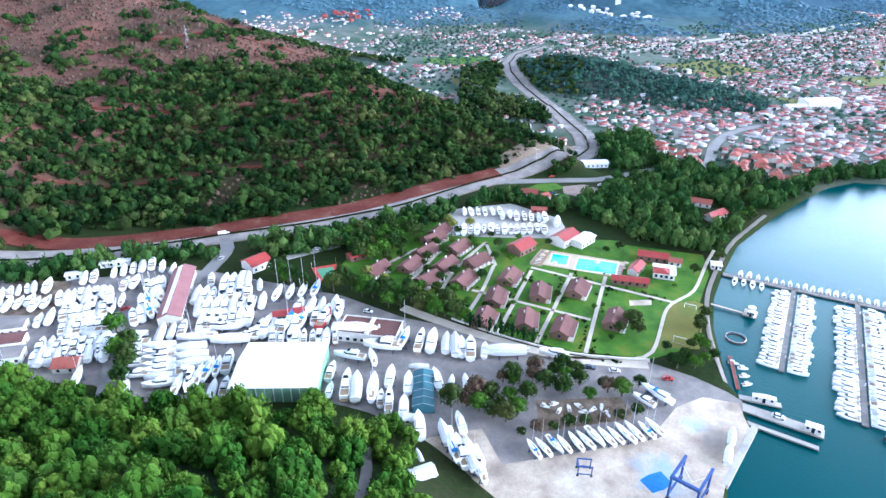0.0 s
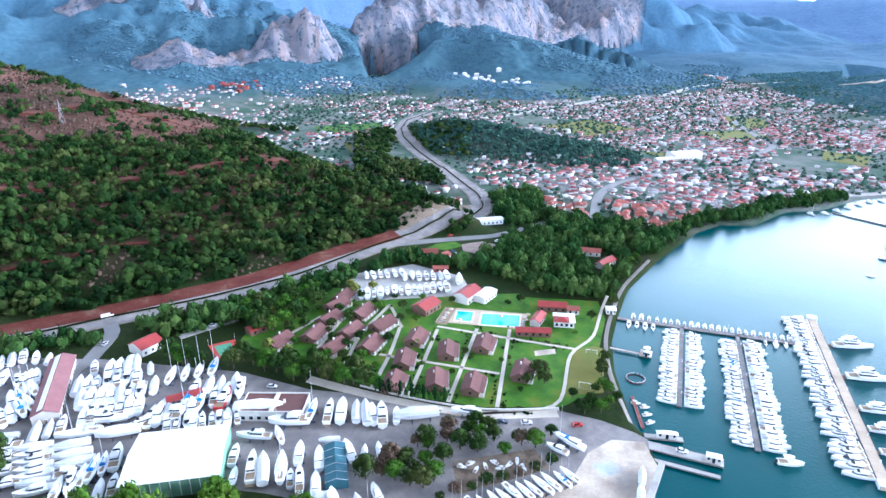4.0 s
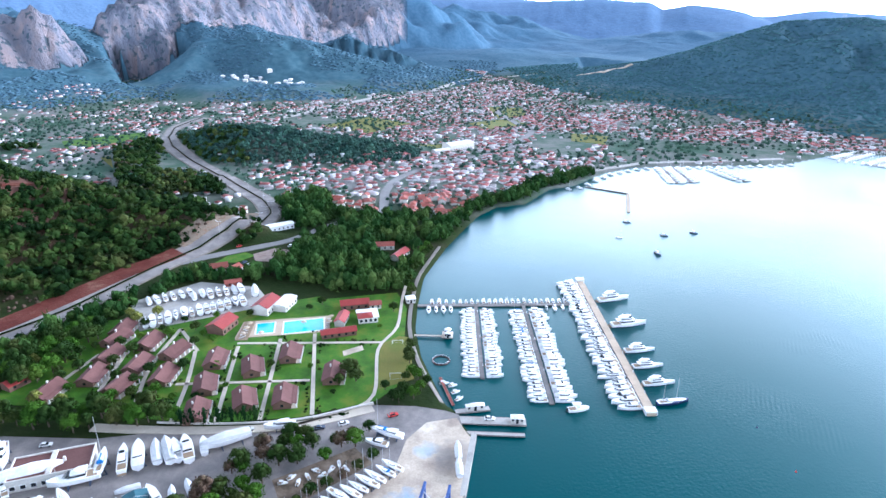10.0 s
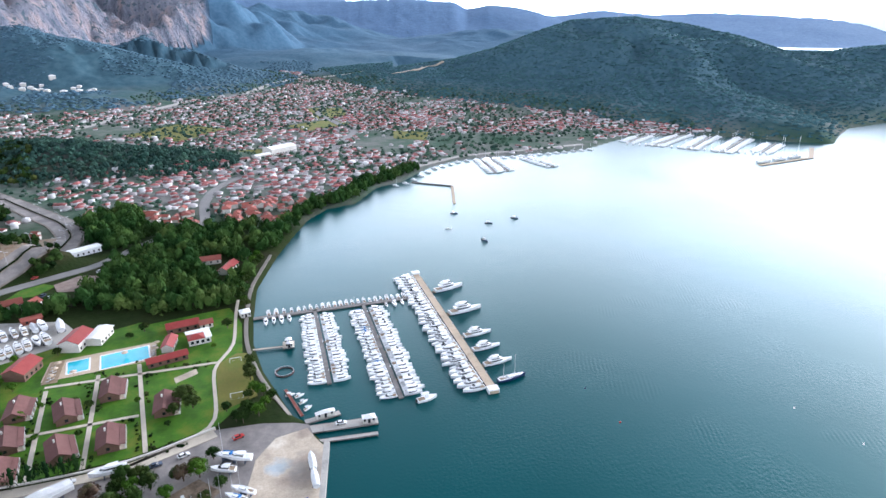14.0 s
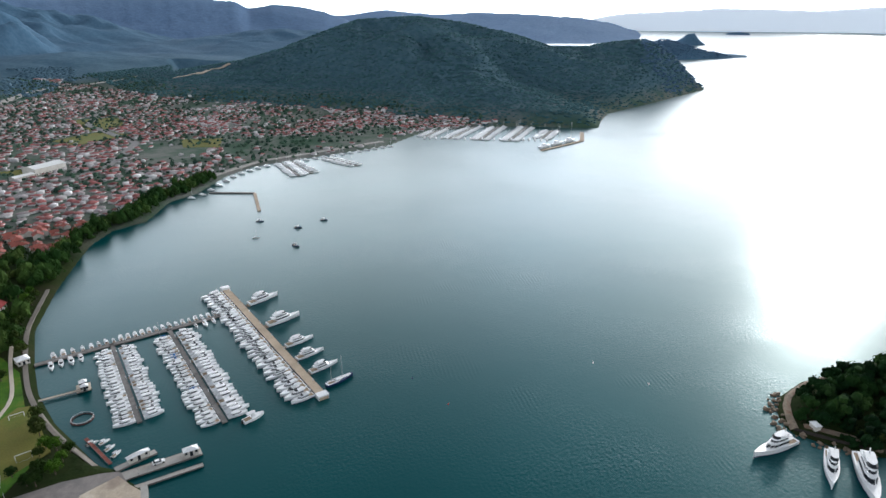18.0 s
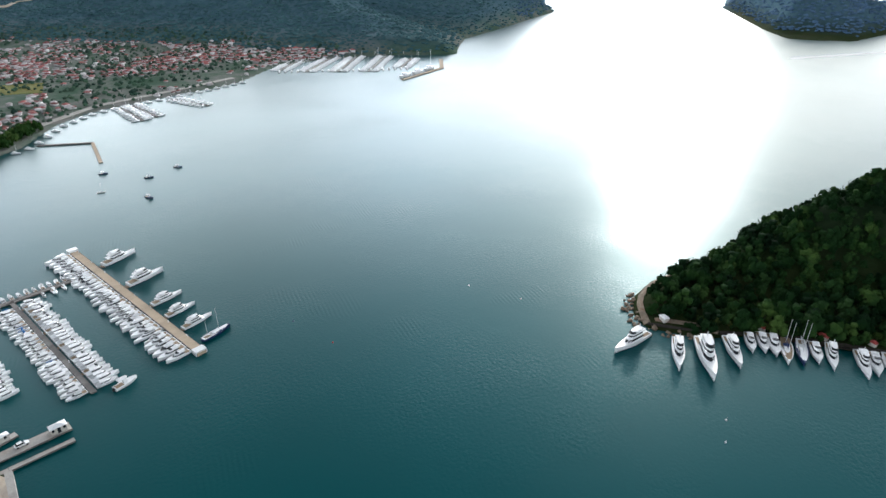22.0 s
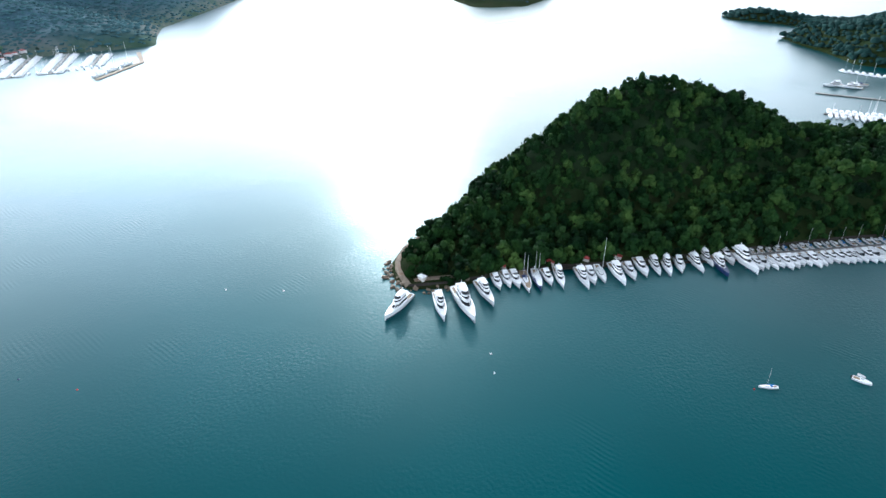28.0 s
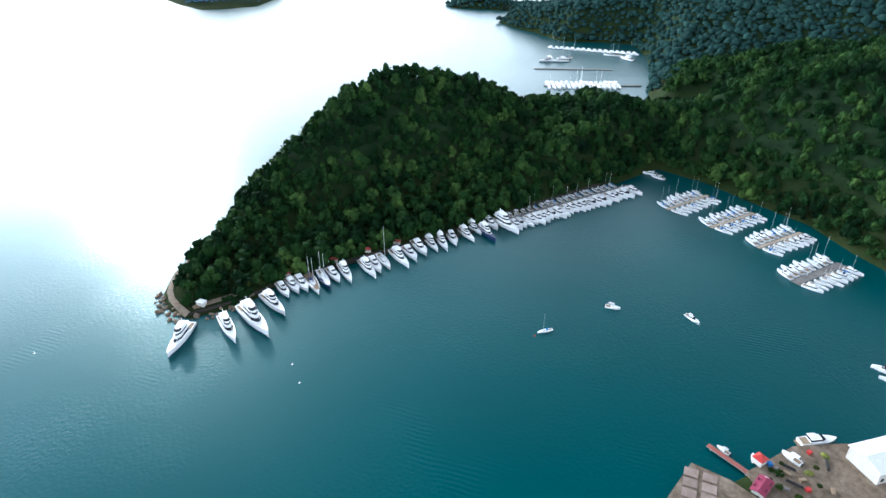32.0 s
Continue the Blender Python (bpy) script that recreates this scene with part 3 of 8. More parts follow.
ISLES = [[(1579, 433), (1238, 259), (1154, 206), (1180, 120), (1420, 60), (1900, 100), (2100, 300), (1804, 492)],
         [(2900, 1720), (3000, 1650), (3150, 1800), (3000, 1900)], [(3780, 2030), (3870, 1830), (4050, 1950), (3950, 2100)]]


def inside_and_gap(x, y, poly):
    """Whether points lie in a closed outline, and their distance to it."""
    x, y = np.asarray(x, float), np.asarray(y, float)
    inside, gap = np.zeros(x.shape, bool), np.full(x.shape, 1e9)
    for (ax, ay), (bx, by) in zip(poly, poly[1:] + poly[:1]):
        if ay != by:
            cross = ((ay > y) != (by > y)) & (x < (bx - ax) * (y - ay) / (by - ay) + ax)
            inside ^= cross
        dx, dy = bx - ax, by - ay
        t = np.clip(((x - ax) * dx + (y - ay) * dy) / (dx * dx + dy * dy), 0, 1)
        gap = np.minimum(gap, np.hypot(x - ax - t * dx, y - ay - t * dy))
    return inside, gap


def inland(x, y):
    """Metres from the shore: positive on land, negative at sea."""
    s, d = inside_and_gap(x, y, SHORE_HOME + SHORE_WEST + SHORE_BAY + SHORE_COVE)
    d = np.where(s, -d, d)
    for isle in ISLES:
        s, e = inside_and_gap(x, y, isle)
        d = np.maximum(d, np.where(s, e, -e))
    return d


def crest(pts, lower=0.0):
    """A ridge line from bearing, elevation seen from the hover point and distance; lower takes off the trees on it."""
    return [(*bearing(a, r), HEIGHT + r * math.tan(radians(e)) - lower) for a, e, r in pts]


# each: crest line, reach towards the valley, sharpness of the profile
RIDGES = [
    ("burnt", crest([(66, -4.0, 980), (59, -2.6, 930), (53, -3.2, 880), (47, -4.5, 800), (45.7, -6.2, 770), (40.8, -7.2, 690), (36.9, -8.1, 640), (33.8, -9.7, 600), (30.2, -11.7, 560), (25.5, -13.3, 515), (22.4, -14.1, 495), (18.5, -14.9, 472), (14.9, -16.3, 452)], 5), [520, 500, 500, 460, 440, 380, 310, 255, 205, 140, 105, 70, 42], 1.0),
    ("burnt2", crest([(75, -8, 520), (66, -9.5, 560), (58, -9.5, 590), (50, -9, 610)], 5), 200, 1.0),
    ("town", crest([(18.5, -9.6, 815), (15, -8.8, 790), (11.8, -9.0, 745), (6.6, -10.3, 720), (1.3, -11.6, 690), (-1.5, -12.4, 668)], 6), 85, 1.0),
    ("villas", crest([(23, -5.6, 1600), (20.5, -4.4, 1640), (19, -3.4, 1670), (17.4, -2.4, 1690), (16, -1.3, 1720), (13.2, -0.7, 1700), (9.2, -1.1, 1650), (6.5, -3.2, 1600), (4.2, -5.0, 1500)], 5), 480, 0.9),
    ("villas2", crest([(18, -5.8, 1350), (13.5, -4.6, 1330), (9, -5.2, 1300)], 4), 230, 1.0),
    ("pinnacle", crest([(32.0, -2.2, 1580), (30.8, -0.6, 1570), (29.2, 0.5, 1560), (27.6, 0.8, 1550), (26.7, 0.3, 1540), (26.1, -2.4, 1530)]), [70, 80, 105, 90, 50, 30], 0.32),
    ("slope_left", crest([(62, 2.2, 2300), (52, 1.6, 2300), (44, 0.6, 2200), (38, 1.5, 2100), (34, -0.4, 1900)]), 760, 0.7),
    ("shoulder", crest([(42, -4.0, 1500), (38.5, -2.1, 1520), (35, -1.6, 1530), (33, -2.0, 1540)]), 150, 0.36),
    ("outcrop", crest([(44, 0.4, 1950), (40.6, 0.9, 1960), (37.6, 0.6, 1970), (36.4, -1.0, 1960)]), 130, 0.4),
    ("cliff", crest([(23.4, -2.0, 1760), (22.6, -0.3, 1800), (21.2, 0.7, 1860), (19, 1.7, 2000), (14, 2.6, 2200), (8, 3.2, 2400), (2, 2.6, 2600), (-2.5, 0.6, 2650)]), [30, 70, 150, 270, 270, 270, 270, 270], 0.3),
    ("gap", crest([(5, -3.6, 2300), (1, -3.1, 2300), (-4, -2.9, 2250), (-8, -2.9, 2200), (-13, -3.2, 2150)]), 560, 0.9),
    ("pass", crest([(2, 0.5, 3400), (-4, 0.2, 3400), (-9, -1.6, 3300), (-16, -2.2, 3200), (-24, -1.5, 3000)]), 1000, 0.9),
    ("main", crest([(-9, -5.3, 1900), (-14, -4.3, 1850), (-20.4, -3.7, 1750), (-24.9, -2.9, 1680), (-28, -1.8, 1610), (-31, -0.7, 1560), (-33.8, -0.35, 1520), (-36.8, -0.1, 1500), (-39.7, -0.75, 1480), (-44.6, -1.6, 1470), (-49.6, -2.7, 1450), (-52.4, -2.4, 1480), (-55.8, -1.95, 1500), (-58.6, -3.0, 1480), (-60.9, -4.6, 1460)], 11), 560, 1.1),
    ("spur", crest([(-36.8, -0.4, 1450), (-42, -4.0, 1150), (-48, -7.2, 960), (-52, -9.4, 890)], 6), 170, 0.9),
    ("rib", crest([(-25, -2.6, 1680), (-25.5, -4.6, 1400), (-24, -7.0, 1180), (-23.5, -9.3, 1020)], 6), 130, 0.9),
    ("rib", crest([(-31, -1.1, 1560), (-32, -3.9, 1300), (-31, -6.4, 1110), (-32, -9.5, 930)], 6), 130, 0.9),
    ("rib", crest([(-36.8, -0.4, 1500), (-37.5, -3.9, 1230), (-38.5, -7.0, 1010), (-38, -10.2, 860)], 6), 120, 0.9),
    ("rib", crest([(-44.6, -2.1, 1470), (-46.5, -4.6, 1250), (-47, -6.6, 1090), (-50, -8.6, 960)], 6), 120, 0.9),
    ("rib", crest([(-55.2, -2.4, 1500), (-55, -4.4, 1300), (-53.5, -6.6, 1130)], 6), 120, 0.9),
    ("head", crest([(-57.9, -2.3, 2500), (-61, -2.9, 2450), (-62.6, -3.1, 2440), (-64, -2.75, 2420)]), 160, 0.7),
    ("isle", crest([(-74.6, -4.4, 1500), (-76.6, -2.5, 1500), (-78.6, -3.0, 1450), (-80.6, -3.5, 1400), (-84, -4.6, 1380)]), 190, 0.8),
    ("isle2", crest([(-58.7, -1.6, 3400), (-60, -1.3, 3420), (-61.5, -1.7, 3450)]), 150, 0.8),
    ("isle3", crest([(-61.8, -1.5, 4330), (-63, -1.3, 4330), (-64.5, -1.5, 4330)]), 160, 0.8),
    ("peninsula", crest([(-74.3, -27.6, 280), (-76.5, -26.0, 300), (-79.6, -23.2, 325), (-82.7, -19.8, 350), (-86.2, -16.9, 370), (-90.0, -14.3, 390), (-93.2, -12.6, 405), (-96.2, -12.3, 415), (-100.5, -12.8, 425), (-103.7, -14.0, 432), (-107.2, -15.5, 440), (-110.9, -14.9, 448), (-114, -14.4, 455), (-118, -15.1, 475), (-122, -14.7, 520)], 1.0), [52, 58, 66, 78, 90, 100, 100, 100, 100, 100, 100, 100, 100, 100, 100], 1.0),
    ("neck", crest([(-118, -14.9, 480), (-125, -12.0, 480), (-130, -10.6, 490), (-135, -8.2, 500), (-145, -6, 520)], 7), 290, 1.1),
    ("bay_hill", crest([(-101.6, -6.9, 1130), (-103.4, -6.4, 1130), (-105.7, -6.7, 1140), (-108.2, -7.0, 1120), (-111, -5.9, 1060), (-116, -6.2, 950), (-121, -5.6, 950), (-128, -3, 950), (-140, -1, 950)], 6), 330, 0.9),
    ("knoll", [(-150, 20, 24), (-95, 55, 26), (-60, 40, 30), (-25, 5, 28)], 90, 1.0),
]


# ridges that drop more steeply on the side away from the bay
BARE = ("pinnacle", "cliff", "shoulder", "outcrop")
LEE = {"burnt": 0.16, "main": 0.6, "peninsula": 0.8}


def rise(x, y, only=None):
    """Height of the hills over the plain; only: of those ridges alone."""
    h = np.zeros(np.shape(x))
    for name, line, reach, sharp in RIDGES:
        if only and name not in only:
            continue
        best = np.zeros(np.shape(x))
        far = reach if isinstance(reach, list) else [reach] * len(line)
        for (ax, ay, az), (bx, by, bz), w0, w1 in zip(line, line[1:], far, far[1:]):
            dx, dy = bx - ax, by - ay
            t = np.clip(((x - ax) * dx + (y - ay) * dy) / (dx * dx + dy * dy), 0, 1)
            d = np.hypot(x - ax - t * dx, y - ay - t * dy) / (w0 + t * (w1 - w0))
            if name in LEE:
                behind = (dx * (y - ay) - dy * (x - ax)) * (dy * ax - dx * ay) < 0
                d = np.where(behind, d / LEE[name], d)
            top = np.maximum(az + t * (bz - az), 0)
            best = np.maximum(best, top * (0.5 + 0.5 * np.cos(math.pi * np.clip(d, 0, 1))) ** sharp)
        h = np.maximum(h, best)
    return h


# the hills' skylines over the hover point: nearest and farthest ground of the hill, height of its trees, bearings and elevations
SKYLINES = [
    (255, 560, 4.5, [14.0, 14.9, 18.2, 22.6, 24.5], [-16.8, -16.2, -15.2, -13.9, -13.5]),
    (255, 860, 4.5, [24.2, 26, 30.2, 34, 37, 40.7, 43, 45.6, 47, 50, 60], [-13.5, -13.1, -11.6, -9.6, -8.0, -7.1, -6.7, -5.9, -4.5, -3.2, -2.4]),
    (205, 560, 5.2, [-124, -122, -119, -114, -111, -107.2, -103.8, -100.5, -96.2, -93, -90, -86.1, -82.7, -79.6, -76.5, -74.4, -72.2, -70], [-13.6, -14.6, -15.0, -14.1, -14.7, -15.2, -13.8, -12.6, -12.0, -12.4, -13.9, -16.4, -19.2, -22.5, -25.5, -26.9, -28.3, -32]),
    (262, 900, 6.5, [-145, -134.8, -130.9, -127.2, -123, -119.6], [-5.5, -8.7, -10.2, -11.6, -13.4, -14.6]),
    (700, 2000, 1.5, [-61.5, -59.9, -57.9, -56, -53.2, -51, -48.4, -44.7, -40.6, -36.4, -31.6, -28.7, -24.9, -21.5, -16], [-4.9, -4.05, -2.7, -1.95, -2.3, -2.68, -2.67, -1.55, -0.7, -0.18, -0.46, -1.36, -2.8, -3.7, -4.4]),
    (700, 1500, 6.0, [-113.5, -112.7, -111.2, -109.9, -108.2, -105.7, -103.4, -101.7, -100.8], [-5.6, -5.9, -6.35, -6.8, -7.1, -6.85, -6.5, -6.7, -7.3]),
    (1150, 1720, 1.5, [-2, 1.2, 4.2, 8.1, 10.9, 13.7, 16.1, 17.6, 18.6, 19.6, 21, 22.6, 25], [-4.6, -3.9, -3.2, -2.0, -1.06, -0.6, -1.27, -2.8, -3.5, -4.2, -4.9, -5.3, 1.0]),
]


def level(x, y):
    """Ground height above the sea."""
    x, y = np.asarray(x, float), np.asarray(y, float)
    d = inland(x, y)
    h = rise(x, y)
    r = np.hypot(x, y)
    gully = (fbm(x / 95 + 40, y / 95 + 40) - 0.5) * 0.55 + (np.abs(fbm(x / 260, y / 260) - 0.5) * -2.4 + 0.24) * smooth((r - 700) / 500)
    crag = ((np.abs(fbm(x / 46 + 9, y / 46 + 9, 5) - 0.5) * 2 - 0.22) * 18 + (fbm(np.arctan2(-x, y) * 95, r / 420, 4) - 0.5) * 46) * smooth((h - 60) / 60) * smooth((r - 1350) / 150) * smooth((0.07 - x / np.maximum(r, 1)) / 0.08) * smooth((y / np.maximum(r, 1) - 0.7) / 0.1)
    crag = crag * smooth((rise(x, y, BARE) - rise(x, y, ("pass", "gap")) - 5) / 25)
    h = h * (1 + gully * smooth(h / 20) * 0.8) + crag
    az = np.degrees(np.arctan2(-x, y))
    for near, far, trees, at, up in SKYLINES:
        over = h + trees + 1.6 - HEIGHT - r * np.tan(np.radians(np.interp(az, at, up)))
        over = over - (np.maximum(0, r - 540) * 0.7 if near == 262 else 0)
        edge = far + (fbm(az * 2.2 + 7, az * 0 + 3, 4) - 0.5) * 110 if near == 1150 else far
        held = (r > near) & (r < edge) & (az > min(at)) & (az < max(at))
        h = np.where(held, h - 2.5 * np.logaddexp(0, np.clip(over / 2.5, -30, 60)), h)
    shore = np.clip(d * 0.7, -5, 1.6)
    h = np.maximum(h, 0)
    return shore + h * smooth(d / (14 + 0.95 * h))


# ---------- the sheet of ground and the sea ----------
def polar_sheet(name, mat, edges, rings, height):
    a, r = np.meshgrid(np.radians(edges), rings)
    x, y = -np.sin(a) * r, np.cos(a) * r
    v = np.stack([x, y, height(x, y)], -1).reshape(-1, 3)
    n, k = len(edges), len(rings)
    i = np.arange(k - 1)[:, None] * n + np.arange(n - 1)[None]
    q = np.stack([i, i + n, i + n + 1, i + 1], -1).reshape(-1, 4)
    t = np.concatenate([q[:, [0, 1, 2]], q[:, [0, 2, 3]]])
    ob = new(name, big_mesh(name, v, t[:, ::-1], mat))
    ob.data.polygons.foreach_set("use_smooth", np.ones(len(t), bool))
    return ob


AZ_FINE = np.concatenate([np.arange(-140, 2, 0.5), np.arange(2, 44, 0.3), np.arange(44, 66, 0.5)])
ANGLES = np.concatenate([AZ_FINE, np.arange(66, 221, 5)])
ANGLES = np.append(ANGLES[ANGLES < 219], 220.0)
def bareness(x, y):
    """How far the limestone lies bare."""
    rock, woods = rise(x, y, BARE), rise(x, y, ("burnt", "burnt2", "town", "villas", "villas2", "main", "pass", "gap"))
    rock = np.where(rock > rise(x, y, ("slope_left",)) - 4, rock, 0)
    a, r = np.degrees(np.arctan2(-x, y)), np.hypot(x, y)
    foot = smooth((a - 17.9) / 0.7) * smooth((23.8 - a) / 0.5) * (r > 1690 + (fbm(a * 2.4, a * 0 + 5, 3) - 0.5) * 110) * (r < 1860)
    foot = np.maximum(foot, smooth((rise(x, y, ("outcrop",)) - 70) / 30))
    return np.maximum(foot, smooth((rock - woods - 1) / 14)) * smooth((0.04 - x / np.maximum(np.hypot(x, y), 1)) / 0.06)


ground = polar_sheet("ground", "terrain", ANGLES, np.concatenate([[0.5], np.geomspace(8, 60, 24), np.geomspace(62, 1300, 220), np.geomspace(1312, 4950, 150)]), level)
_co = np.zeros(len(ground.data.vertices) * 3, np.float32)
ground.data.vertices.foreach_get("co", _co)
_co = _co.reshape(-1, 3)
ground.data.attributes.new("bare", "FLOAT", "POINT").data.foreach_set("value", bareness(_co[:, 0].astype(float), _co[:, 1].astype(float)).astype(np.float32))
tagged(ground, "hills of scrub, earth and pale limestone round a bay", "ground", kind="structure")
def far_swell(x, y):
    """The open sea lies level and lifts only at its outermost rim, where the horizon is."""
    return 64 * np.clip((np.hypot(x, y) - 3000) / 1960, 0, 1) ** 2


sea = polar_sheet("water", "water", np.linspace(-180, 180, 97), np.concatenate([[0.5], np.geomspace(20, 4960, 40)]), far_swell)
tagged(sea, "calm teal sea water with fine ripples", "sea", kind="structure")


wake = tagged(new("wake_water", Shape().prism([(962, 160), (1130, 44), (1258, -55), (1262, -50), (1136, 52), (970, 167)], -0.4, 0.05).mesh("wake_water", "canvas")), "thin white wake of a boat far out on the bay", "wake", kind="structure")


def backdrop(name, r, span, pts, label, mat="far_ridge"):
    """A far mountain range: crest heights over bearing, falling towards the bay."""
    az = np.arange(pts[0][0], pts[-1][0], 0.25)
    el = np.interp(az, [p[0] for p in pts], [p[1] for p in pts])
    rr = np.linspace(r - span, r + 40, 14)
    a, q = np.meshgrid(np.radians(az), rr)
    t = smooth((q - r + span) / span)
    x, y = -np.sin(a) * q, np.cos(a) * q
    fold = (fbm(x / 300 + 3, y / 300 + 5) - 0.5) * 0.5
    z = (HEIGHT + r * np.tan(np.radians(el))[None] + 12 * (fbm(az * 1.7, az * 0 + r / 97)[None] - 0.5)) * t * (1 + fold * (1 - t) * 1.6) - 1
    n, k = len(az), len(rr)
    i = np.arange(k - 1)[:, None] * n + np.arange(n - 1)[None]
    quad = np.stack([i, i + n, i + n + 1, i + 1], -1).reshape(-1, 4)
    tri = np.concatenate([quad[:, [0, 1, 2]], quad[:, [0, 2, 3]]])
    ob = new(name, big_mesh(name, np.stack([x, y, z], -1).reshape(-1, 3), tri[:, ::-1], mat))
    ob.data.polygons.foreach_set("use_smooth", np.ones(len(tri), bool))
    return tagged(ob, label, "mountains", kind="structure")


backdrop("backdrop_ridge", 4350, 1400, [(-33, -1.6), (-30.7, -0.55), (-28.6, 0.2), (-26.6, 0.56), (-24.4, 0.73), (-22.6, 0.4), (-21.4, 1.0), (-17, 1.25), (-8.9, 0.95), (-2.5, 1.5), (4, 2.4), (12, 3.0)], "wooded mountains closing the valley, coloured haze blue", "near_ridge")
backdrop("backdrop_range", 4750, 1500, [(-57.4, -1.8), (-53.1, -0.7), (-50.6, -0.33), (-44.8, 0.04), (-41.7, 0.1), (-38.4, -0.08), (-33.6, 0.31), (-30.7, -0.1), (-26.2, -0.1), (-20.8, 0.2), (-12.5, 1.1), (-6, 1.8), (0, 3.2), (10, 4.0), (23, 2.4), (30, 2.8), (45, 3.5), (72, 2.5)], "far mountain range behind the bay, coloured haze blue")
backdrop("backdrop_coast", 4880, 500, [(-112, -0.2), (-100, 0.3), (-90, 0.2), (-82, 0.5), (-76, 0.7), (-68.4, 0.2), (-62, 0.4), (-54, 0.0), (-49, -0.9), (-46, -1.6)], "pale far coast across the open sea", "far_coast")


# ---------- surfaces laid on the ground ----------
def drape(name, pts, width, mat, lift=0.25, step=6.0, label="", category="road", aside=0.0):
    """A strip of an even width that follows a line over the ground."""
    fine = []
    for (ax, ay), (bx, by) in zip(pts, pts[1:]):
        k = max(1, int(math.hypot(bx - ax, by - ay) / step))
        fine += [(ax + (bx - ax) * i / k, ay + (by - ay) * i / k) for i in range(k)]
    fine.append(pts[-1])
    for _ in range(3):
        fine = [fine[0]] + [((a[0] + 2 * b[0] + c[0]) / 4, (a[1] + 2 * b[1] + c[1]) / 4) for a, b, c in zip(fine, fine[1:], fine[2:])] + [fine[-1]]
    rows = []
    for i, (x, y) in enumerate(fine):
        a, b = fine[max(0, i - 1)], fine[min(len(fine) - 1, i + 1)]
        d = math.hypot(b[0] - a[0], b[1] - a[1]) or 1
        nx, ny = -(b[1] - a[1]) / d, (b[0] - a[0]) / d
        rows.append([(x + nx * (o * width + aside), y + ny * (o * width + aside)) for o in (-0.5, -0.17, 0.17, 0.5)])
    flat = np.array(rows).reshape(-1, 2)
    z = level(flat[:, 0], flat[:, 1]) + lift
    v = [(x, y, h) for (x, y), h in zip(flat, z)]
    f = [(i * 4 + j, i * 4 + j + 1, i * 4 + j + 5, i * 4 + j + 4) for i in range(len(rows) - 1) for j in range(3)]
    f = [t[::-1] for t in f]
    k = len(v)
    v += [(x, y, h - 0.6) for x, y, h in v]
    for i in range(len(rows) - 1):
        for j in (0, 3):
            f.append((i * 4 + j, (i + 1) * 4 + j, (i + 1) * 4 + j + k, i * 4 + j + k))
    return tagged(new(name, mesh(name, v, f, mat)), label, category, kind="structure")


def slab(name, poly, z0, z1, mat, label="", category="pavement", kind="structure"):
    return tagged(new(name, Shape().prism(poly if area(poly) > 0 else poly[::-1], z0, z1).mesh(name, mat)), label, category, kind=kind)


def area(poly):
    return sum(a[0] * b[1] - b[0] * a[1] for a, b in zip(poly, poly[1:] + poly[:1])) / 2


HIGHWAY = [(-430, 40), (-376, 100), (-326, 152), (-285, 188), (-246, 230), (-213, 262), (-179, 306), (-151, 368), (-125, 412), (-105, 447), (-102, 479), (-116, 516), (-154, 573), (-210, 655), (-263, 735), (-290, 800), (-312, 890), (-300, 980)]
YARD = [(-330, 148), (-291, 147), (-264, 169), (-263, 184), (-218, 195), (-151, 203), (-116, 199), (-79, 203), (-41, 203), (-13, 213), (4, 211), (16, 207), (21, 204), (22, 192), (17, 166), (14, 140),
        (-40, 112), (-62, 120), (-80, 138), (-119, 134), (-147, 119), (-177, 108), (-198, 108), (-240, 92), (-300, 110)]
slab("yard_pavement", YARD, 0.6, 1.80, "asphalt", "worn grey asphalt of the boatyard")
slab("apron_pavement", [(-58, 122), (-46, 138), (-20, 158), (-4, 176), (0, 190), (8, 200), (20, 202), (22, 195), (24, 190), (18.5, 166), (17, 140), (-30, 115)], 0.5, 1.86, "lime", "pale concrete apron stained with lime and blue paint")
slab("slip_pavement", [(-74, 137), (-58, 150), (-46, 138), (-28, 112), (-36, 104), (-54, 117), (-62, 129)], 0.5, 1.83, "lime", "dusty pale ground beside the slipway")
slab("quay_wall", [(19, 160), (26.5, 191), (24.5, 192), (17, 160)], -2, 1.95, "concrete", "pale concrete edge of the quay", "quay")
slab("lawn_pavement", [(-168, 225), (-172, 249), (-153, 297), (-80, 310), (-3, 321), (2, 300), (0, 262), (2, 232), (-12, 216), (-42, 207), (-74, 206), (-96, 209), (-131, 219)], 0.6, 1.80, "lawn", "bright mown lawn of the holiday village", "lawn")
slab("games_field", [(-11.5, 262), (-2, 270), (2.5, 268), (4, 231), (-11.5, 224)], 0.6, 1.84, "field", "worn games field with yellowed grass", "lawn")
slab("sand_court", [(-29, 257), (-20, 262), (-19, 257.5), (-28, 252.5)], 0.6, 1.87, "lime", "pale sand court set in the lawn", "court")
slab("dirt_pavement", [(-300, 150), (-285, 153), (-277, 157), (-264, 145), (-262, 130), (-277, 123), (-300, 132)], 0.6, 1.84, "dusty", "bare tan dirt at the yard's edge")
slab("upper_yard_pavement", [(-150, 318), (-119, 344), (-84, 334), (-72, 312), (-80, 306), (-132, 284)], 0.6, 1.9, "concrete", "pale gravelled storage yard for boats")
slab("clearing_pavement", [(-94, 376), (-98, 388), (-86, 398), (-74, 394), (-72, 382), (-82, 374)], 0.6, 1.9, "dockslab", "pinkish rubble clearing beside the side road")
slab("verge_lawn", [(-122, 374), (-118, 384), (-104, 392), (-96, 386), (-106, 374)], 0.6, 1.88, "lawn", "green patch of grass beside the side road", "lawn")
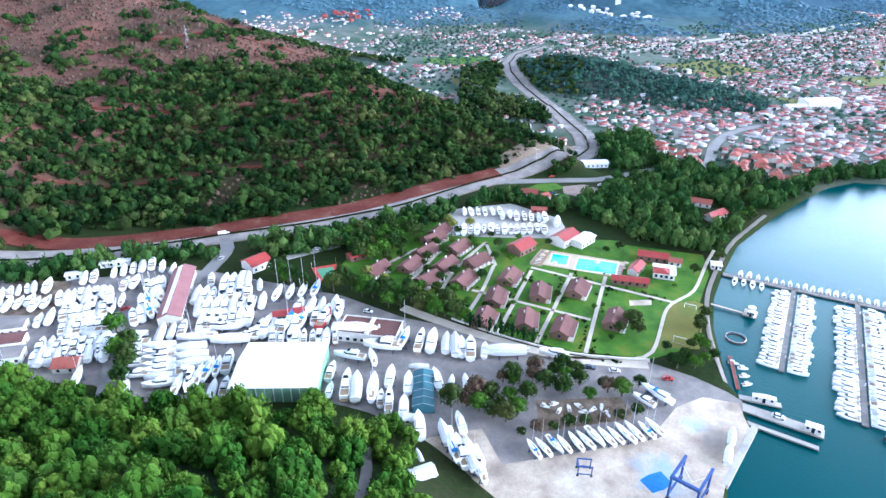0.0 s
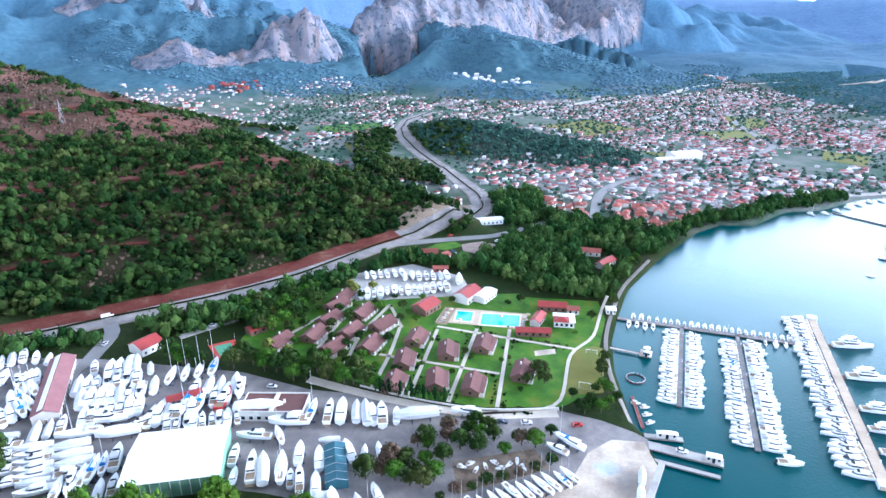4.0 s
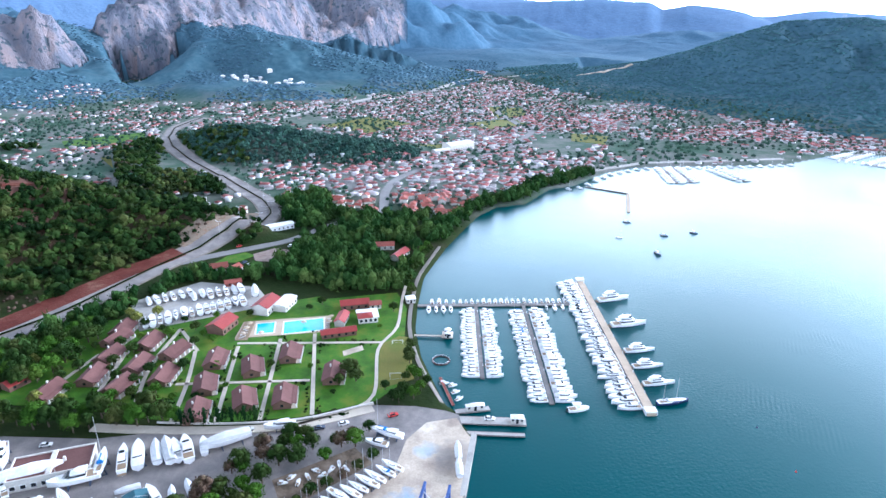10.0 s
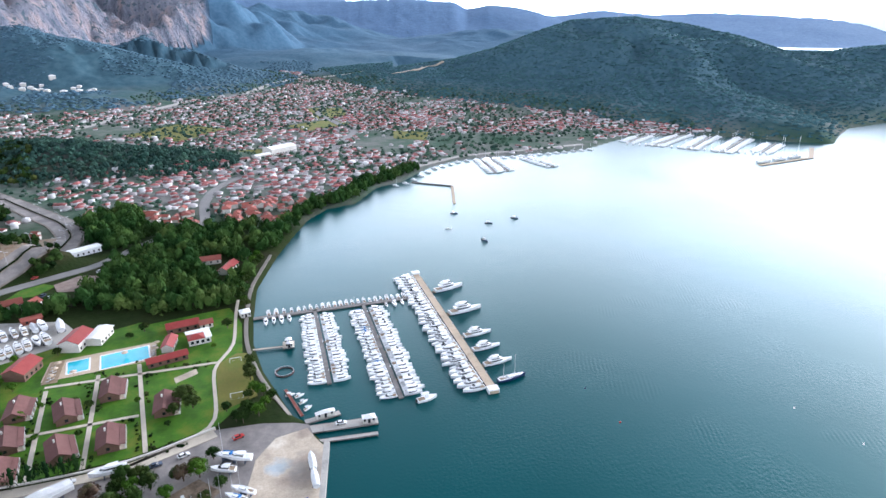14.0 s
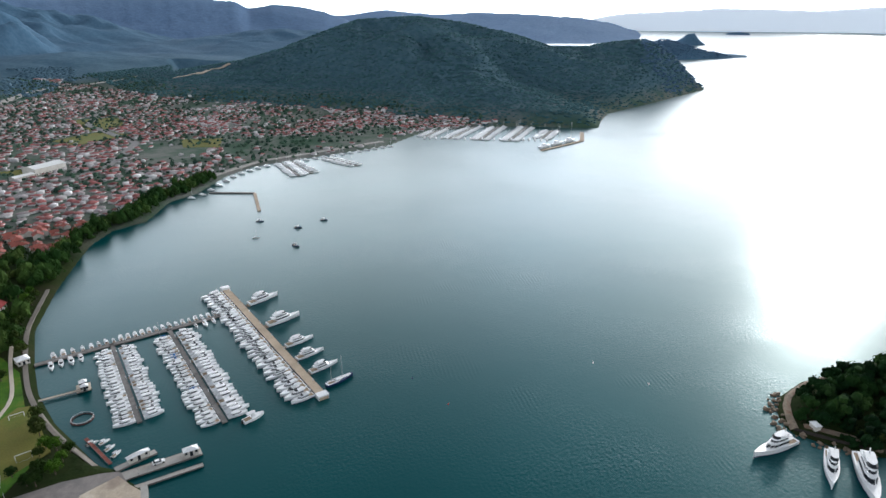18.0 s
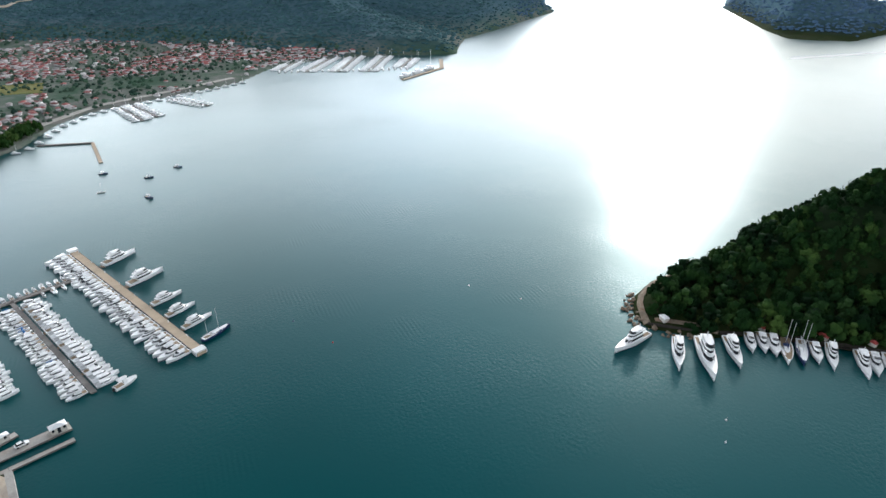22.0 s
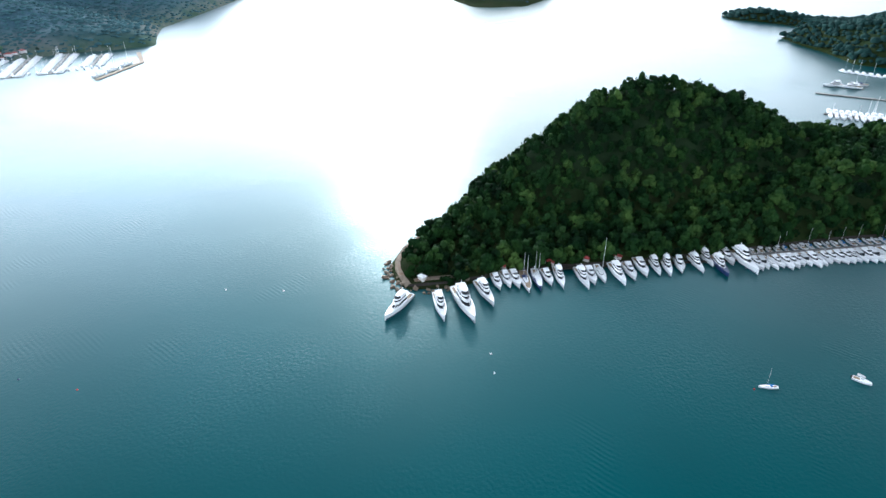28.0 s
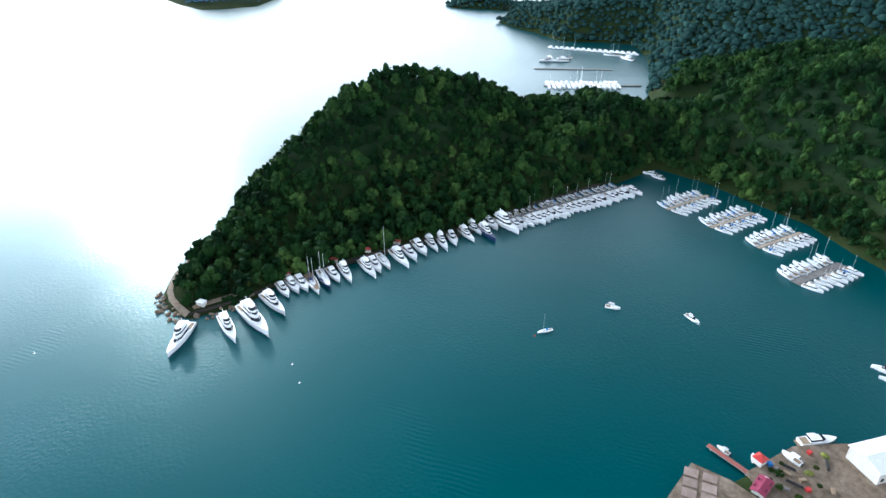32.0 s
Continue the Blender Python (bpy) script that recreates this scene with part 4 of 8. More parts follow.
drape("road_verge", HIGHWAY, 19.5, "verge", 0.40, label="pale gravel verge and median of the coast road", category="road")
drape("road_westbound", HIGHWAY, 7.2, "asphalt", 0.56, label="grey carriageway curving inland along the hill", category="road", aside=-4.9)
drape("road_eastbound", HIGHWAY, 7.2, "asphalt", 0.56, label="grey carriageway curving inland along the hill", category="road", aside=4.9)
drape("barrier_median", HIGHWAY, 0.8, "scrub", 1.3, label="low hedge along the middle of the coast road", category="hedge")
drape("bank_red_earth", [(-395, 115), (-346, 166), (-316, 182), (-292, 198), (-255, 232), (-228, 262), (-204, 288), (-184, 322), (-165, 358), (-145, 388)], 13, "earth", 0.7, label="bare bank of red earth cut along the road", category="bank")
drape("bank_rock_cut", [(-150, 398), (-132, 426), (-118, 452), (-119, 478)], 14, "rock", 0.8, label="bare rocky cutting beside the road bend", category="bank")
drape("track_lower", [(-395, 210), (-330, 262), (-300, 300), (-262, 322)], 2.8, "earth", 0.6, label="red earth track climbing the hill", category="track")
drape("track_middle", [(-440, 300), (-372, 352), (-320, 385), (-300, 420), (-262, 450)], 2.8, "earth", 0.6, label="red earth track across the scorched hill", category="track")
drape("track_upper", [(-520, 420), (-470, 470), (-400, 505), (-345, 520)], 3, "earth", 0.6, label="red earth track below the crest", category="track")
drape("road_branch", [(-150, 366), (-114, 392), (-79, 411), (-60, 436), (-40, 460)], 7, "road", 0.4, label="side road to the village", category="road")
drape("road_yard", [(-246, 226), (-232, 219), (-228, 200), (-221, 188), (-231, 145), (-206, 124), (-188, 106)], 7, "road", 0.5, label="lane through the boatyard", category="road")
drape("road_shore", [(-45, 201), (-12, 214), (-13, 264), (-3, 273), (0, 317), (2, 330)], 1.5, "path", 0.42, label="pale shore path beside the beach", category="path")
drape("road_village", [(-13, 470), (-14, 534), (-6, 575), (10, 605), (60, 660), (120, 700)], 8, "road", 0.4, label="street through the village", category="road")
drape("road_town", [(-210, 940), (-160, 990), (-51, 1140), (60, 1250), (200, 1330)], 14, "road", 0.6, label="wide main road across the valley", category="road")
drape("road_new", [(-210, 940), (-170, 978), (-123, 1077), (-62, 1152), (-20, 1215)], 13, "concrete", 0.7, label="pale unfinished road across the valley", category="road")
drape("road_bypass", [(67, 1263), (130, 1390), (198, 1522), (370, 1570)], 13, "concrete", 0.8, label="pale bypass road towards the pass", category="road")
drape("track_quarry", [(398, 1390), (418, 1372), (442, 1345), (487, 1366), (512, 1366)], 11, "lime", 2.2, label="bare pale quarry scar on the wooded spur", category="track")
drape("road_far", [(120, 700), (180, 820), (160, 1000), (220, 1180)], 9, "road", 0.6, label="town street", category="road")
drape("road_quay", [(196, 600), (206, 606), (260, 632), (340, 634), (420, 640)], 7, "concrete", 0.45, label="pale promenade along the town waterfront", category="road")
drape("road_knoll", [(-98, 134), (-90, 127), (-84, 121), (-79, 112), (-72, 98), (-66, 80)], 3.2, "roadlane", 0.6, label="narrow asphalt lane under the pines", category="road")
for k, line in enumerate(([(-57, 206), (-60, 271)], [(-37, 208), (-44, 275)], [(-74, 206), (-79, 265)], [(-91, 206), (-93, 234), (-98, 262)], [(-110, 222), (-115, 250), (-112, 285)],
                          [(-128, 222), (-130, 262)], [(-98, 234), (-41, 233)], [(-152, 225), (-142, 262)], [(-80, 268), (-10, 264)], [(-112, 285), (-97, 262)], [(-36, 205), (-13, 214)])):
    drape("path_%d" % (k + 1), line, 1.7, "path", 0.40, label="pale paved path between the cottages", category="path")
drape("shore_beach", [(15, 214), (9, 233), (5, 252), (2.5, 279), (4.5, 305), (9.5, 344), (26, 394)], 2.0, "sand", 0.2, label="narrow grey beach", category="beach")
for k, poly in enumerate(([(3, 753), (56, 746), (53, 704), (10, 690)], [(230, 811), (273, 784), (251, 733), (216, 758)], [(68, 521), (83, 507), (81, 493), (67, 491)], [(-120, 452), (-98, 470), (-90, 440)],
                          [(-64, 313), (-46, 319), (-45, 299), (-60, 294)], [(-330, 700), (-290, 760), (-250, 690), (-290, 640)], [(-420, 800), (-340, 860), (-320, 800), (-390, 750)], [(100, 900), (170, 940), (190, 880), (120, 850)],
                          [(-110, 895), (-44, 971), (24, 900), (-40, 832)], [(155, 1066), (210, 1049), (200, 955), (144, 942)], [(-319, 1243), (-253, 1268), (-234, 1155), (-290, 1144)])):
    slab("field_%d" % (k + 1), poly, 0.4, 1.85 if k != 4 else 1.9, "lawn" if k in (2, 4, 6) else "field", "open green field between houses", "field")

# ---------- foliage built from many small clumps ----------
_bm = bmesh.new()
bmesh.ops.create_icosphere(_bm, subdivisions=1, radius=1)
ICO0 = (np.array([v.co for v in _bm.verts]), np.array([[v.index for v in f.verts] for f in _bm.faces]))
_bm.free()
_bm = bmesh.new()
bmesh.ops.create_icosphere(_bm, subdivisions=2, radius=1)
ICO1 = (np.array([v.co for v in _bm.verts]), np.array([[v.index for v in f.verts] for f in _bm.faces]))
_bm.free()


def crown(seed, lumps, ball, tufts, spread=0.62, flat=0.8, lump=0.42, rough=0.22, leaf=0.13):
    """A crown about 1 wide in radius with its base at 0: jittered clumps and loose tufts of leaves at the outline."""
    g = np.random.RandomState(seed)
    vs, fs, k = [], [], 0
    for i in range(lumps):
        a, rr = g.rand() * 6.283, spread * math.sqrt(g.rand()) if lumps > 1 else 0.0
        c = np.array([math.cos(a) * rr, math.sin(a) * rr, (0.35 + g.rand() * 0.75) * flat * (1.15 - 0.6 * rr)])
        s = lump * (0.7 + 0.6 * g.rand())
        v = ball[0] * (1 + rough * g.randn(len(ball[0]), 1)) * s * np.array([1, 1, 0.8]) + c
        vs.append(v), fs.append(ball[1] + k)
        k += len(v)
    if tufts:
        d = g.randn(tufts, 3)
        d[:, 2] = np.abs(d[:, 2]) * 0.9 + 0.05
        d /= np.linalg.norm(d, axis=1)[:, None]
        c = d * np.array([0.98, 0.98, 0.95 * flat]) * (0.82 + 0.25 * g.rand(tufts, 1)) + np.array([0, 0, 0.30 * flat])
        t = c[:, None, :] + g.randn(tufts, 3, 3) * leaf
        vs.append(t.reshape(-1, 3)), fs.append(np.arange(tufts * 3).reshape(-1, 3) + k)
    return np.concatenate(vs), np.concatenate(fs)


def stuff_of(name, forms, x, y, z, size, tall, mat, label, category="trees", seed=1, turns=None):
    """One mesh of many plants: forms turned, scaled and set at the places given."""
    g = np.random.RandomState(seed)
    pick = g.randint(0, len(forms), len(x))
    V, T, P, k = [], [], [], 0
    for i, (fv, ft) in enumerate(forms):
        s = np.where(pick == i)[0]
        if not len(s):
            continue
        a = g.rand(len(s)) * 6.283 if turns is None else turns[s]
        c, n = np.cos(a)[:, None], np.sin(a)[:, None]
        px = fv[None, :, 0] * c - fv[None, :, 1] * n
        py = fv[None, :, 0] * n + fv[None, :, 1] * c
        v = np.stack([px * size[s, None] + x[s, None], py * size[s, None] + y[s, None], fv[None, :, 2] * tall[s, None] + z[s, None]], -1).reshape(-1, 3)
        T.append((ft[None] + (np.arange(len(s)) * len(fv))[:, None, None]).reshape(-1, 3) + k)
        V.append(v)
        P.append(np.repeat(g.rand(len(s)), len(fv)))
        k += len(v)
    me = big_mesh(name, np.concatenate(V), np.concatenate(T), mat)
    me.attributes.new("plant", "FLOAT", "POINT").data.foreach_set("value", np.concatenate(P).astype(np.float32))
    me.polygons.foreach_set("use_smooth", np.full(len(me.polygons), len(forms[0][0]) < 14))
    return tagged(new(name, me), label, category, kind="stuff")


def jittered(x0, x1, y0, y1, gap, seed):
    g = np.random.RandomState(seed)
    x, y = np.meshgrid(np.arange(x0, x1, gap), np.arange(y0, y1, gap))
    x, y = x + (g.rand(*x.shape) - 0.5) * gap * 0.95, y + (g.rand(*y.shape) - 0.5) * gap * 0.95
    return x.ravel(), y.ravel()


def turn_of(x, y):
    return np.degrees(np.arctan2(-x, y)), np.hypot(x, y)


def off_line(x, y, pts, gap):
    keep = np.ones(x.shape, bool)
    for (ax, ay), (bx, by) in zip(pts, pts[1:]):
        dx, dy = bx - ax, by - ay
        t = np.clip(((x - ax) * dx + (y - ay) * dy) / (dx * dx + dy * dy), 0, 1)
        keep &= np.hypot(x - ax - t * dx, y - ay - t * dy) > gap
    return keep


def grow(name, box, gap, keep, forms, size, mat, label, seed, sink=0.25, category="trees", tall=1.0, uneven=0.0):
    x, y = jittered(*box, gap, seed)
    s = keep(x, y)
    x, y = x[s], y[s]
    g = np.random.RandomState(seed + 50)
    big = size * (0.6 + 0.75 * g.rand(len(x)) ** 1.3)
    return stuff_of(name, forms, x, y, level(x, y) - sink * big + uneven * (g.rand(len(x)) - 0.5), big, big * tall * (1.0 + 0.35 * g.rand(len(x))), mat, label, category, seed)


CAP = (ICO0[0], np.array([f for f in ICO0[1] if ICO0[0][f, 2].mean() > -0.45]))
PINES = [crown(s, 26, CAP, 230, 0.74, 0.95, 0.28, 0.14, 0.055) for s in (1, 2, 3, 4)]
MIDS = [crown(s, 9, CAP, 60, 0.68, 0.95, 0.38, 0.2, 0.10) for s in (11, 12, 13, 14)]
DOMES = [crown(s, 12, CAP, 48, 0.66, 1.0, 0.36, 0.14, 0.085) for s in (15, 16, 17, 18, 19)]
SMALLS = [crown(s, 4, CAP, 14, 0.55, 0.95, 0.48, 0.22) for s in (21, 22, 23, 24)]
TINY = [crown(s, 2, CAP, 8, 0.4, 0.95, 0.62, 0.2) for s in (41, 42, 43)]
SPECKS = [crown(s, 1, CAP, 0, 0.0, 1.0, 0.95, 0.2) for s in (31, 32, 33)]
KNOLL = [(-252, 84), (-198, 106), (-177, 104), (-147, 115), (-119, 130), (-96, 138), (-82, 139), (-72, 128), (-66, 117), (-50, 98), (-20, 60), (0, 0), (-60, -60), (-250, -20), (-310, 60)]
RED_BANK = [(-395, 115), (-346, 166), (-316, 182), (-292, 198), (-255, 232), (-228, 262), (-204, 288), (-184, 322), (-165, 358), (-145, 388)]
KNOLL_LANE = [(-98, 134), (-90, 127), (-84, 121), (-79, 112), (-72, 98), (-66, 80)]
TRACKS = ([(-395, 210), (-330, 262), (-300, 300), (-262, 322)], [(-440, 300), (-372, 352), (-320, 385), (-300, 420), (-262, 450)], [(-520, 420), (-470, 470), (-400, 505), (-345, 520)])


def on_knoll(x, y):
    s, d = inside_and_gap(x, y, KNOLL)
    a, r = turn_of(x, y)
    return s & off_line(x, y, KNOLL_LANE, 3.4) & (r > 55) & (a > 5) & (a < 80)


grow("knoll_pines", (-300, 10, 0, 142), 6.9, on_knoll, PINES, 4.7, "near_pine", "bright green pines crowding the near slope", 3, tall=1.4, uneven=4.0)


def on_burnt(x, y, scorched):
    a, r = turn_of(x, y)
    h = rise(x, y)
    keep = (a > 13.5) & (a < 68) & (h > 0.3) & (level(x, y) > 2.6) & (r < 1000) & (r > 255) & off_line(x, y, RED_BANK, 6) & off_line(x, y, HIGHWAY, 12)
    for t in TRACKS:
        keep &= off_line(x, y, t, 3.5)
    n = fbm(x / 70 + 5, y / 70 + 8, 4)
    bare = (n + 0.27 * smooth((h - 34) / 36) - 0.10 * smooth((40 - h) / 20)) > 0.585
    some = fbm(x / 17 + 3, y / 17 + 6, 3) > 0.585
    return keep & (bare & ~some if scorched else ~bare | some)


grow("hill_trees", (-950, -90, 130, 900), 5.5, lambda x, y: on_burnt(x, y, False) & (turn_of(x, y)[1] < 600), SMALLS, 5.0, "scrub", "dense green pines and scrub on the hillside", 4, uneven=3.2)
grow("hilltop_trees", (-950, -90, 130, 900), 5.6, lambda x, y: on_burnt(x, y, False) & (turn_of(x, y)[1] >= 600), TINY, 4.4, "scrub", "dense green pines and scrub up to the crest", 34)
grow("hill_scorched_scrub", (-950, -90, 130, 900), 5.0, lambda x, y: on_burnt(x, y, True), SPECKS, 1.35, "burnt", "thin scorched scrub on reddish soil", 5, category="scrub")


def on_peninsula(x, y):
    a, r = turn_of(x, y)
    d = inland(x, y)
    return (a < -68) & (a > -123) & (d > 2.6) & (r < 560) & (r > 215) & ~((a > -74.5) & (d < 6)) & ~(a > -72.4)


grow("peninsula_pines", (180, 560, -330, 110), 5.2, on_peninsula, DOMES, 3.6, "pine", "dark umbrella pines covering the peninsula", 6, tall=1.3, uneven=3.4)

grow("shore_pines", (225, 345, -180, 60), 5.0, lambda x, y: (turn_of(x, y)[0] < -79) & (inland(x, y) > 1.0) & (inland(x, y) < 3.4) & (turn_of(x, y)[1] < 400), MIDS, 3.4, "pine", "dark pines leaning over the rocky shore", 61, tall=1.1)
grow("tall_pines", (180, 560, -330, 110), 17.0, lambda x, y: on_peninsula(x, y) & (inland(x, y) > 5), DOMES, 3.8, "pine", "tall umbrella pines standing above the wood", 62, sink=-0.35, tall=1.0)


def on_neck(x, y):
    a, r = turn_of(x, y)
    return (a <= -120) & (a > -141) & (inland(x, y) > 1.2) & (r < 680) & (r > 262)


grow("cove_pines", (60, 560, -560, -210), 5.7, on_neck, MIDS, 4.2, "pine", "dark pines on the slope behind the cove", 7, tall=1.25, uneven=3.2)
grow("bay_hill_trees", (380, 1250, -900, -180), 6.0, lambda x, y: (turn_of(x, y)[0] < -100) & (turn_of(x, y)[0] > -141) & (turn_of(x, y)[1] >= 600) & (inland(x, y) > 0.6), SPECKS, 3.9, "bay_wood", "pinewood on the hills behind the far cove", 8, tall=0.8)
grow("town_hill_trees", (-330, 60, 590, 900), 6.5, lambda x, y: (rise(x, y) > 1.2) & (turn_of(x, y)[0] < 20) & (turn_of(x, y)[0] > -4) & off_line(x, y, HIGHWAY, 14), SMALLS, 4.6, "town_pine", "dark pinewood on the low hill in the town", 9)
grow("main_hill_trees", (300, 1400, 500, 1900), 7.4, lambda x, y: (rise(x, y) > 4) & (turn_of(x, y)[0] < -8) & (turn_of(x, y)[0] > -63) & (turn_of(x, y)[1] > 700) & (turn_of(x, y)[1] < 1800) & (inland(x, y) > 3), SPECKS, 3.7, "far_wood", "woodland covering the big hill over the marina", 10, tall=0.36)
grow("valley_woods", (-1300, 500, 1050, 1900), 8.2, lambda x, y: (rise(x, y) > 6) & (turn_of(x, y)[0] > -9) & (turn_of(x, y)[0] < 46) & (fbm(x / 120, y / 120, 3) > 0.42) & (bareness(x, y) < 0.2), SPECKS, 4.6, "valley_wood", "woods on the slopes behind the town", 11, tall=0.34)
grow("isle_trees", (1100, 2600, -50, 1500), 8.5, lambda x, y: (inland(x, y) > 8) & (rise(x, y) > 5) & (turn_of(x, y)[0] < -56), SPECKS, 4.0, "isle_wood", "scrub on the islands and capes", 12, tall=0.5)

WOODS = [
    [(-332, 150), (-288, 182), (-247, 214), (-230, 205), (-261, 184), (-292, 150), (-305, 140)],
    [(-228, 222), (-200, 252), (-172, 294), (-150, 330), (-143, 312), (-160, 280), (-178, 246), (-202, 221)],
    [(-83, 381), (-61, 432), (3, 428), (12, 376), (3, 327), (-21, 322), (-46, 328), (-81, 350)],
    [(-106, 507), (-65, 536), (-48, 469), (-82, 436)],
    [(-140, 345), (-122, 366), (-90, 358), (-84, 340), (-118, 349), (-142, 324)],
    [(-90, 440), (-40, 470), (20, 462), (44, 445), (25, 405), (-30, 435)],
    [(26, 402), (40, 428), (58, 468), (78, 492), (102, 498), (132, 542), (160, 556), (196, 592), (186, 600), (150, 566), (122, 552), (96, 514), (66, 500), (40, 452), (14, 400)],
]
WOODS_LOW = [
    [(-196, 204), (-171, 212), (-152, 213), (-129, 218), (-102, 216), (-87, 207), (-94, 203), (-118, 200), (-150, 204), (-181, 199)],
    [(-10, 224), (3, 236), (9, 224), (8, 216), (-4, 213)],
    [(-75, 155), (-65, 181), (-40, 195), (-17, 191), (-18, 184), (-48, 174), (-45, 160), (-56, 152), (-68, 150)],
    [(-221, 137), (-216, 140), (-182, 113), (-186, 110)],
    [(-186, 240), (-182, 268), (-152, 292), (-146, 276), (-152, 249), (-160, 232)],
    [(1, 318), (2, 350), (17, 398), (32, 425), (30, 404), (13, 368), (6, 335), (5, 312)],
    [(6, 220), (2, 236), (0, 256), (3, 258), (6, 238), (11, 224)],
]


CLEARINGS = [(-1, 372, 13), (-11, 393, 11), (-1, 386, 9), (-113, 362, 10), (-103, 357, 9), (-85, 386, 13), (-65, 330, 9), (-92, 437, 16), (-30, 405, 8), (20, 440, 9), (-108, 381, 9), (8, 420, 8)]


def clear_of(x, y, spots):
    keep = np.ones(np.shape(x), bool)
    for cx, cy, r in spots:
        keep &= np.hypot(x - cx, y - cy) > r
    return keep


def in_any(x, y, polys):
    keep = np.zeros(x.shape, bool)
    for p in polys:
        keep |= inside_and_gap(x, y, p)[0]
    return keep


grow("roadside_woods", (-345, 205, 130, 610), 5.6, lambda x, y: in_any(x, y, WOODS) & clear_of(x, y, CLEARINGS) & off_line(x, y, HIGHWAY, 10) & off_line(x, y, [(-150, 366), (-114, 392), (-79, 411), (-60, 436), (-40, 460)], 6), MIDS, 4.6, "garden", "dark mixed trees between road and shore", 13, tall=1.4)
# scattered garden trees of the town
def in_town(x, y):
    a, r = turn_of(x, y)
    h = level(x, y) - 1.6
    return (inland(x, y) > 6) & (h < 14) & (a < 32) & (a > -45) & (r > 470) & (r < 1750) & off_line(x, y, HIGHWAY, 14) & ~in_any(x, y, WOODS)


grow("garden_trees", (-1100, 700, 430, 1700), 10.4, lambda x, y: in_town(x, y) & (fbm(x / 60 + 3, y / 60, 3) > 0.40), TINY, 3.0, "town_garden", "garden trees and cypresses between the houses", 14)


drape("bank_point", [(288, 71), (276, 76), (262, 80), (246, 80), (235, 75), (228, 68)], 2.6, "rock", 0.35, label="bare brown rock round the point", category="bank")
drape("bank_cove", [(228, 68), (235, 46), (249, 31), (260, 5), (272, -29), (283, -54), (299, -89), (318, -129), (334, -170)], 1.0, "tarred", 0.3, label="narrow dark earthen foot of the pine slope", category="bank")


# ---------- boats ----------
def hull_rings(length, beam, free, draft, flare=0.9, bow=0.55, fine=0.0):
    """Cross-sections from transom to stem: deck edge, waterline, keel."""
    out = []
    for s in (0.0, 0.12, 0.3, 0.5, 0.68, 0.82, 0.92, 0.985):
        x = (s - 0.5) * length
        b = beam / 2 * (0.88 + 0.12 * min(1, s / 0.25)) * max(0.03, 1 - max(0, (s - bow) / (1 - bow)) ** 2.1)
        if fine:
            b *= 1 - fine * max(0, (0.3 - s) / 0.3)
        w = b * (flare - 0.35 * max(0, s - 0.6) / 0.4)
        z = free * (1 + 0.45 * s * s)
        k = -draft * (1 - max(0, (s - 0.8) / 0.2) ** 1.5)
        out.append([(x, -b, z), (x, -w, 0.12 * free), (x, 0, k), (x, w, 0.12 * free), (x, b, z)])
    return out


def house_rings(x0, x1, w0, w1, z0, z1, rake0, rake1, shrink=0.85):
    """A raked deckhouse with a rounded front, foot ring and top ring."""
    def ring(a, b, p, q, z):
        m = a + (b - a) * 0.72
        return [(a, -p, z), (m, -q, z), (b - (b - a) * 0.08, -q * 0.62, z), (b, -q * 0.2, z), (b, q * 0.2, z), (b - (b - a) * 0.08, q * 0.62, z), (m, q, z), (a, p, z)]
    return [ring(x0, x1, w0, w1, z0), ring(x0 + rake0, x1 - rake1, w0 * shrink, w1 * shrink, z1)]


def between(rings, s, t, out):
    a, b = rings
    f = lambda u: [tuple(p + (q - p) * u for p, q in zip(v, w)) for v, w in zip(a, b)]
    lo, hi = f(s), f(t)
    cx = sum(v[0] for v in lo) / len(lo)
    grow_ = lambda r: [(cx + (v[0] - cx) * (1 + out / 4), v[1] * (1 + out), v[2]) for v in r]
    return [grow_(lo), grow_(hi)]


def cradle(thing, length, beam, up, toe=0.40):
    """Trestles with a keel block and raking arms that carry a boat ashore."""
    lo, w, toe_ = max(0.2, up - 0.6), beam * 0.52, beam * toe
    outline = [(-w - .1, 0), (w + .1, 0), (toe_ + .09, up + .2), (toe_ - .09, up + .2), (w - .25, .16), (.5, .16), (.5, lo), (-.5, lo), (-.5, .16), (.25 - w, .16), (.09 - toe_, up + .2), (-toe_ - .09, up + .2)]
    for sx in (-0.3, 0.1):
        part("trestle", Shape().rings([[(sx * length + dx, y, z) for y, z in outline] for dx in (-.14, .14)]).mesh("trestle", "antifoul"), thing)


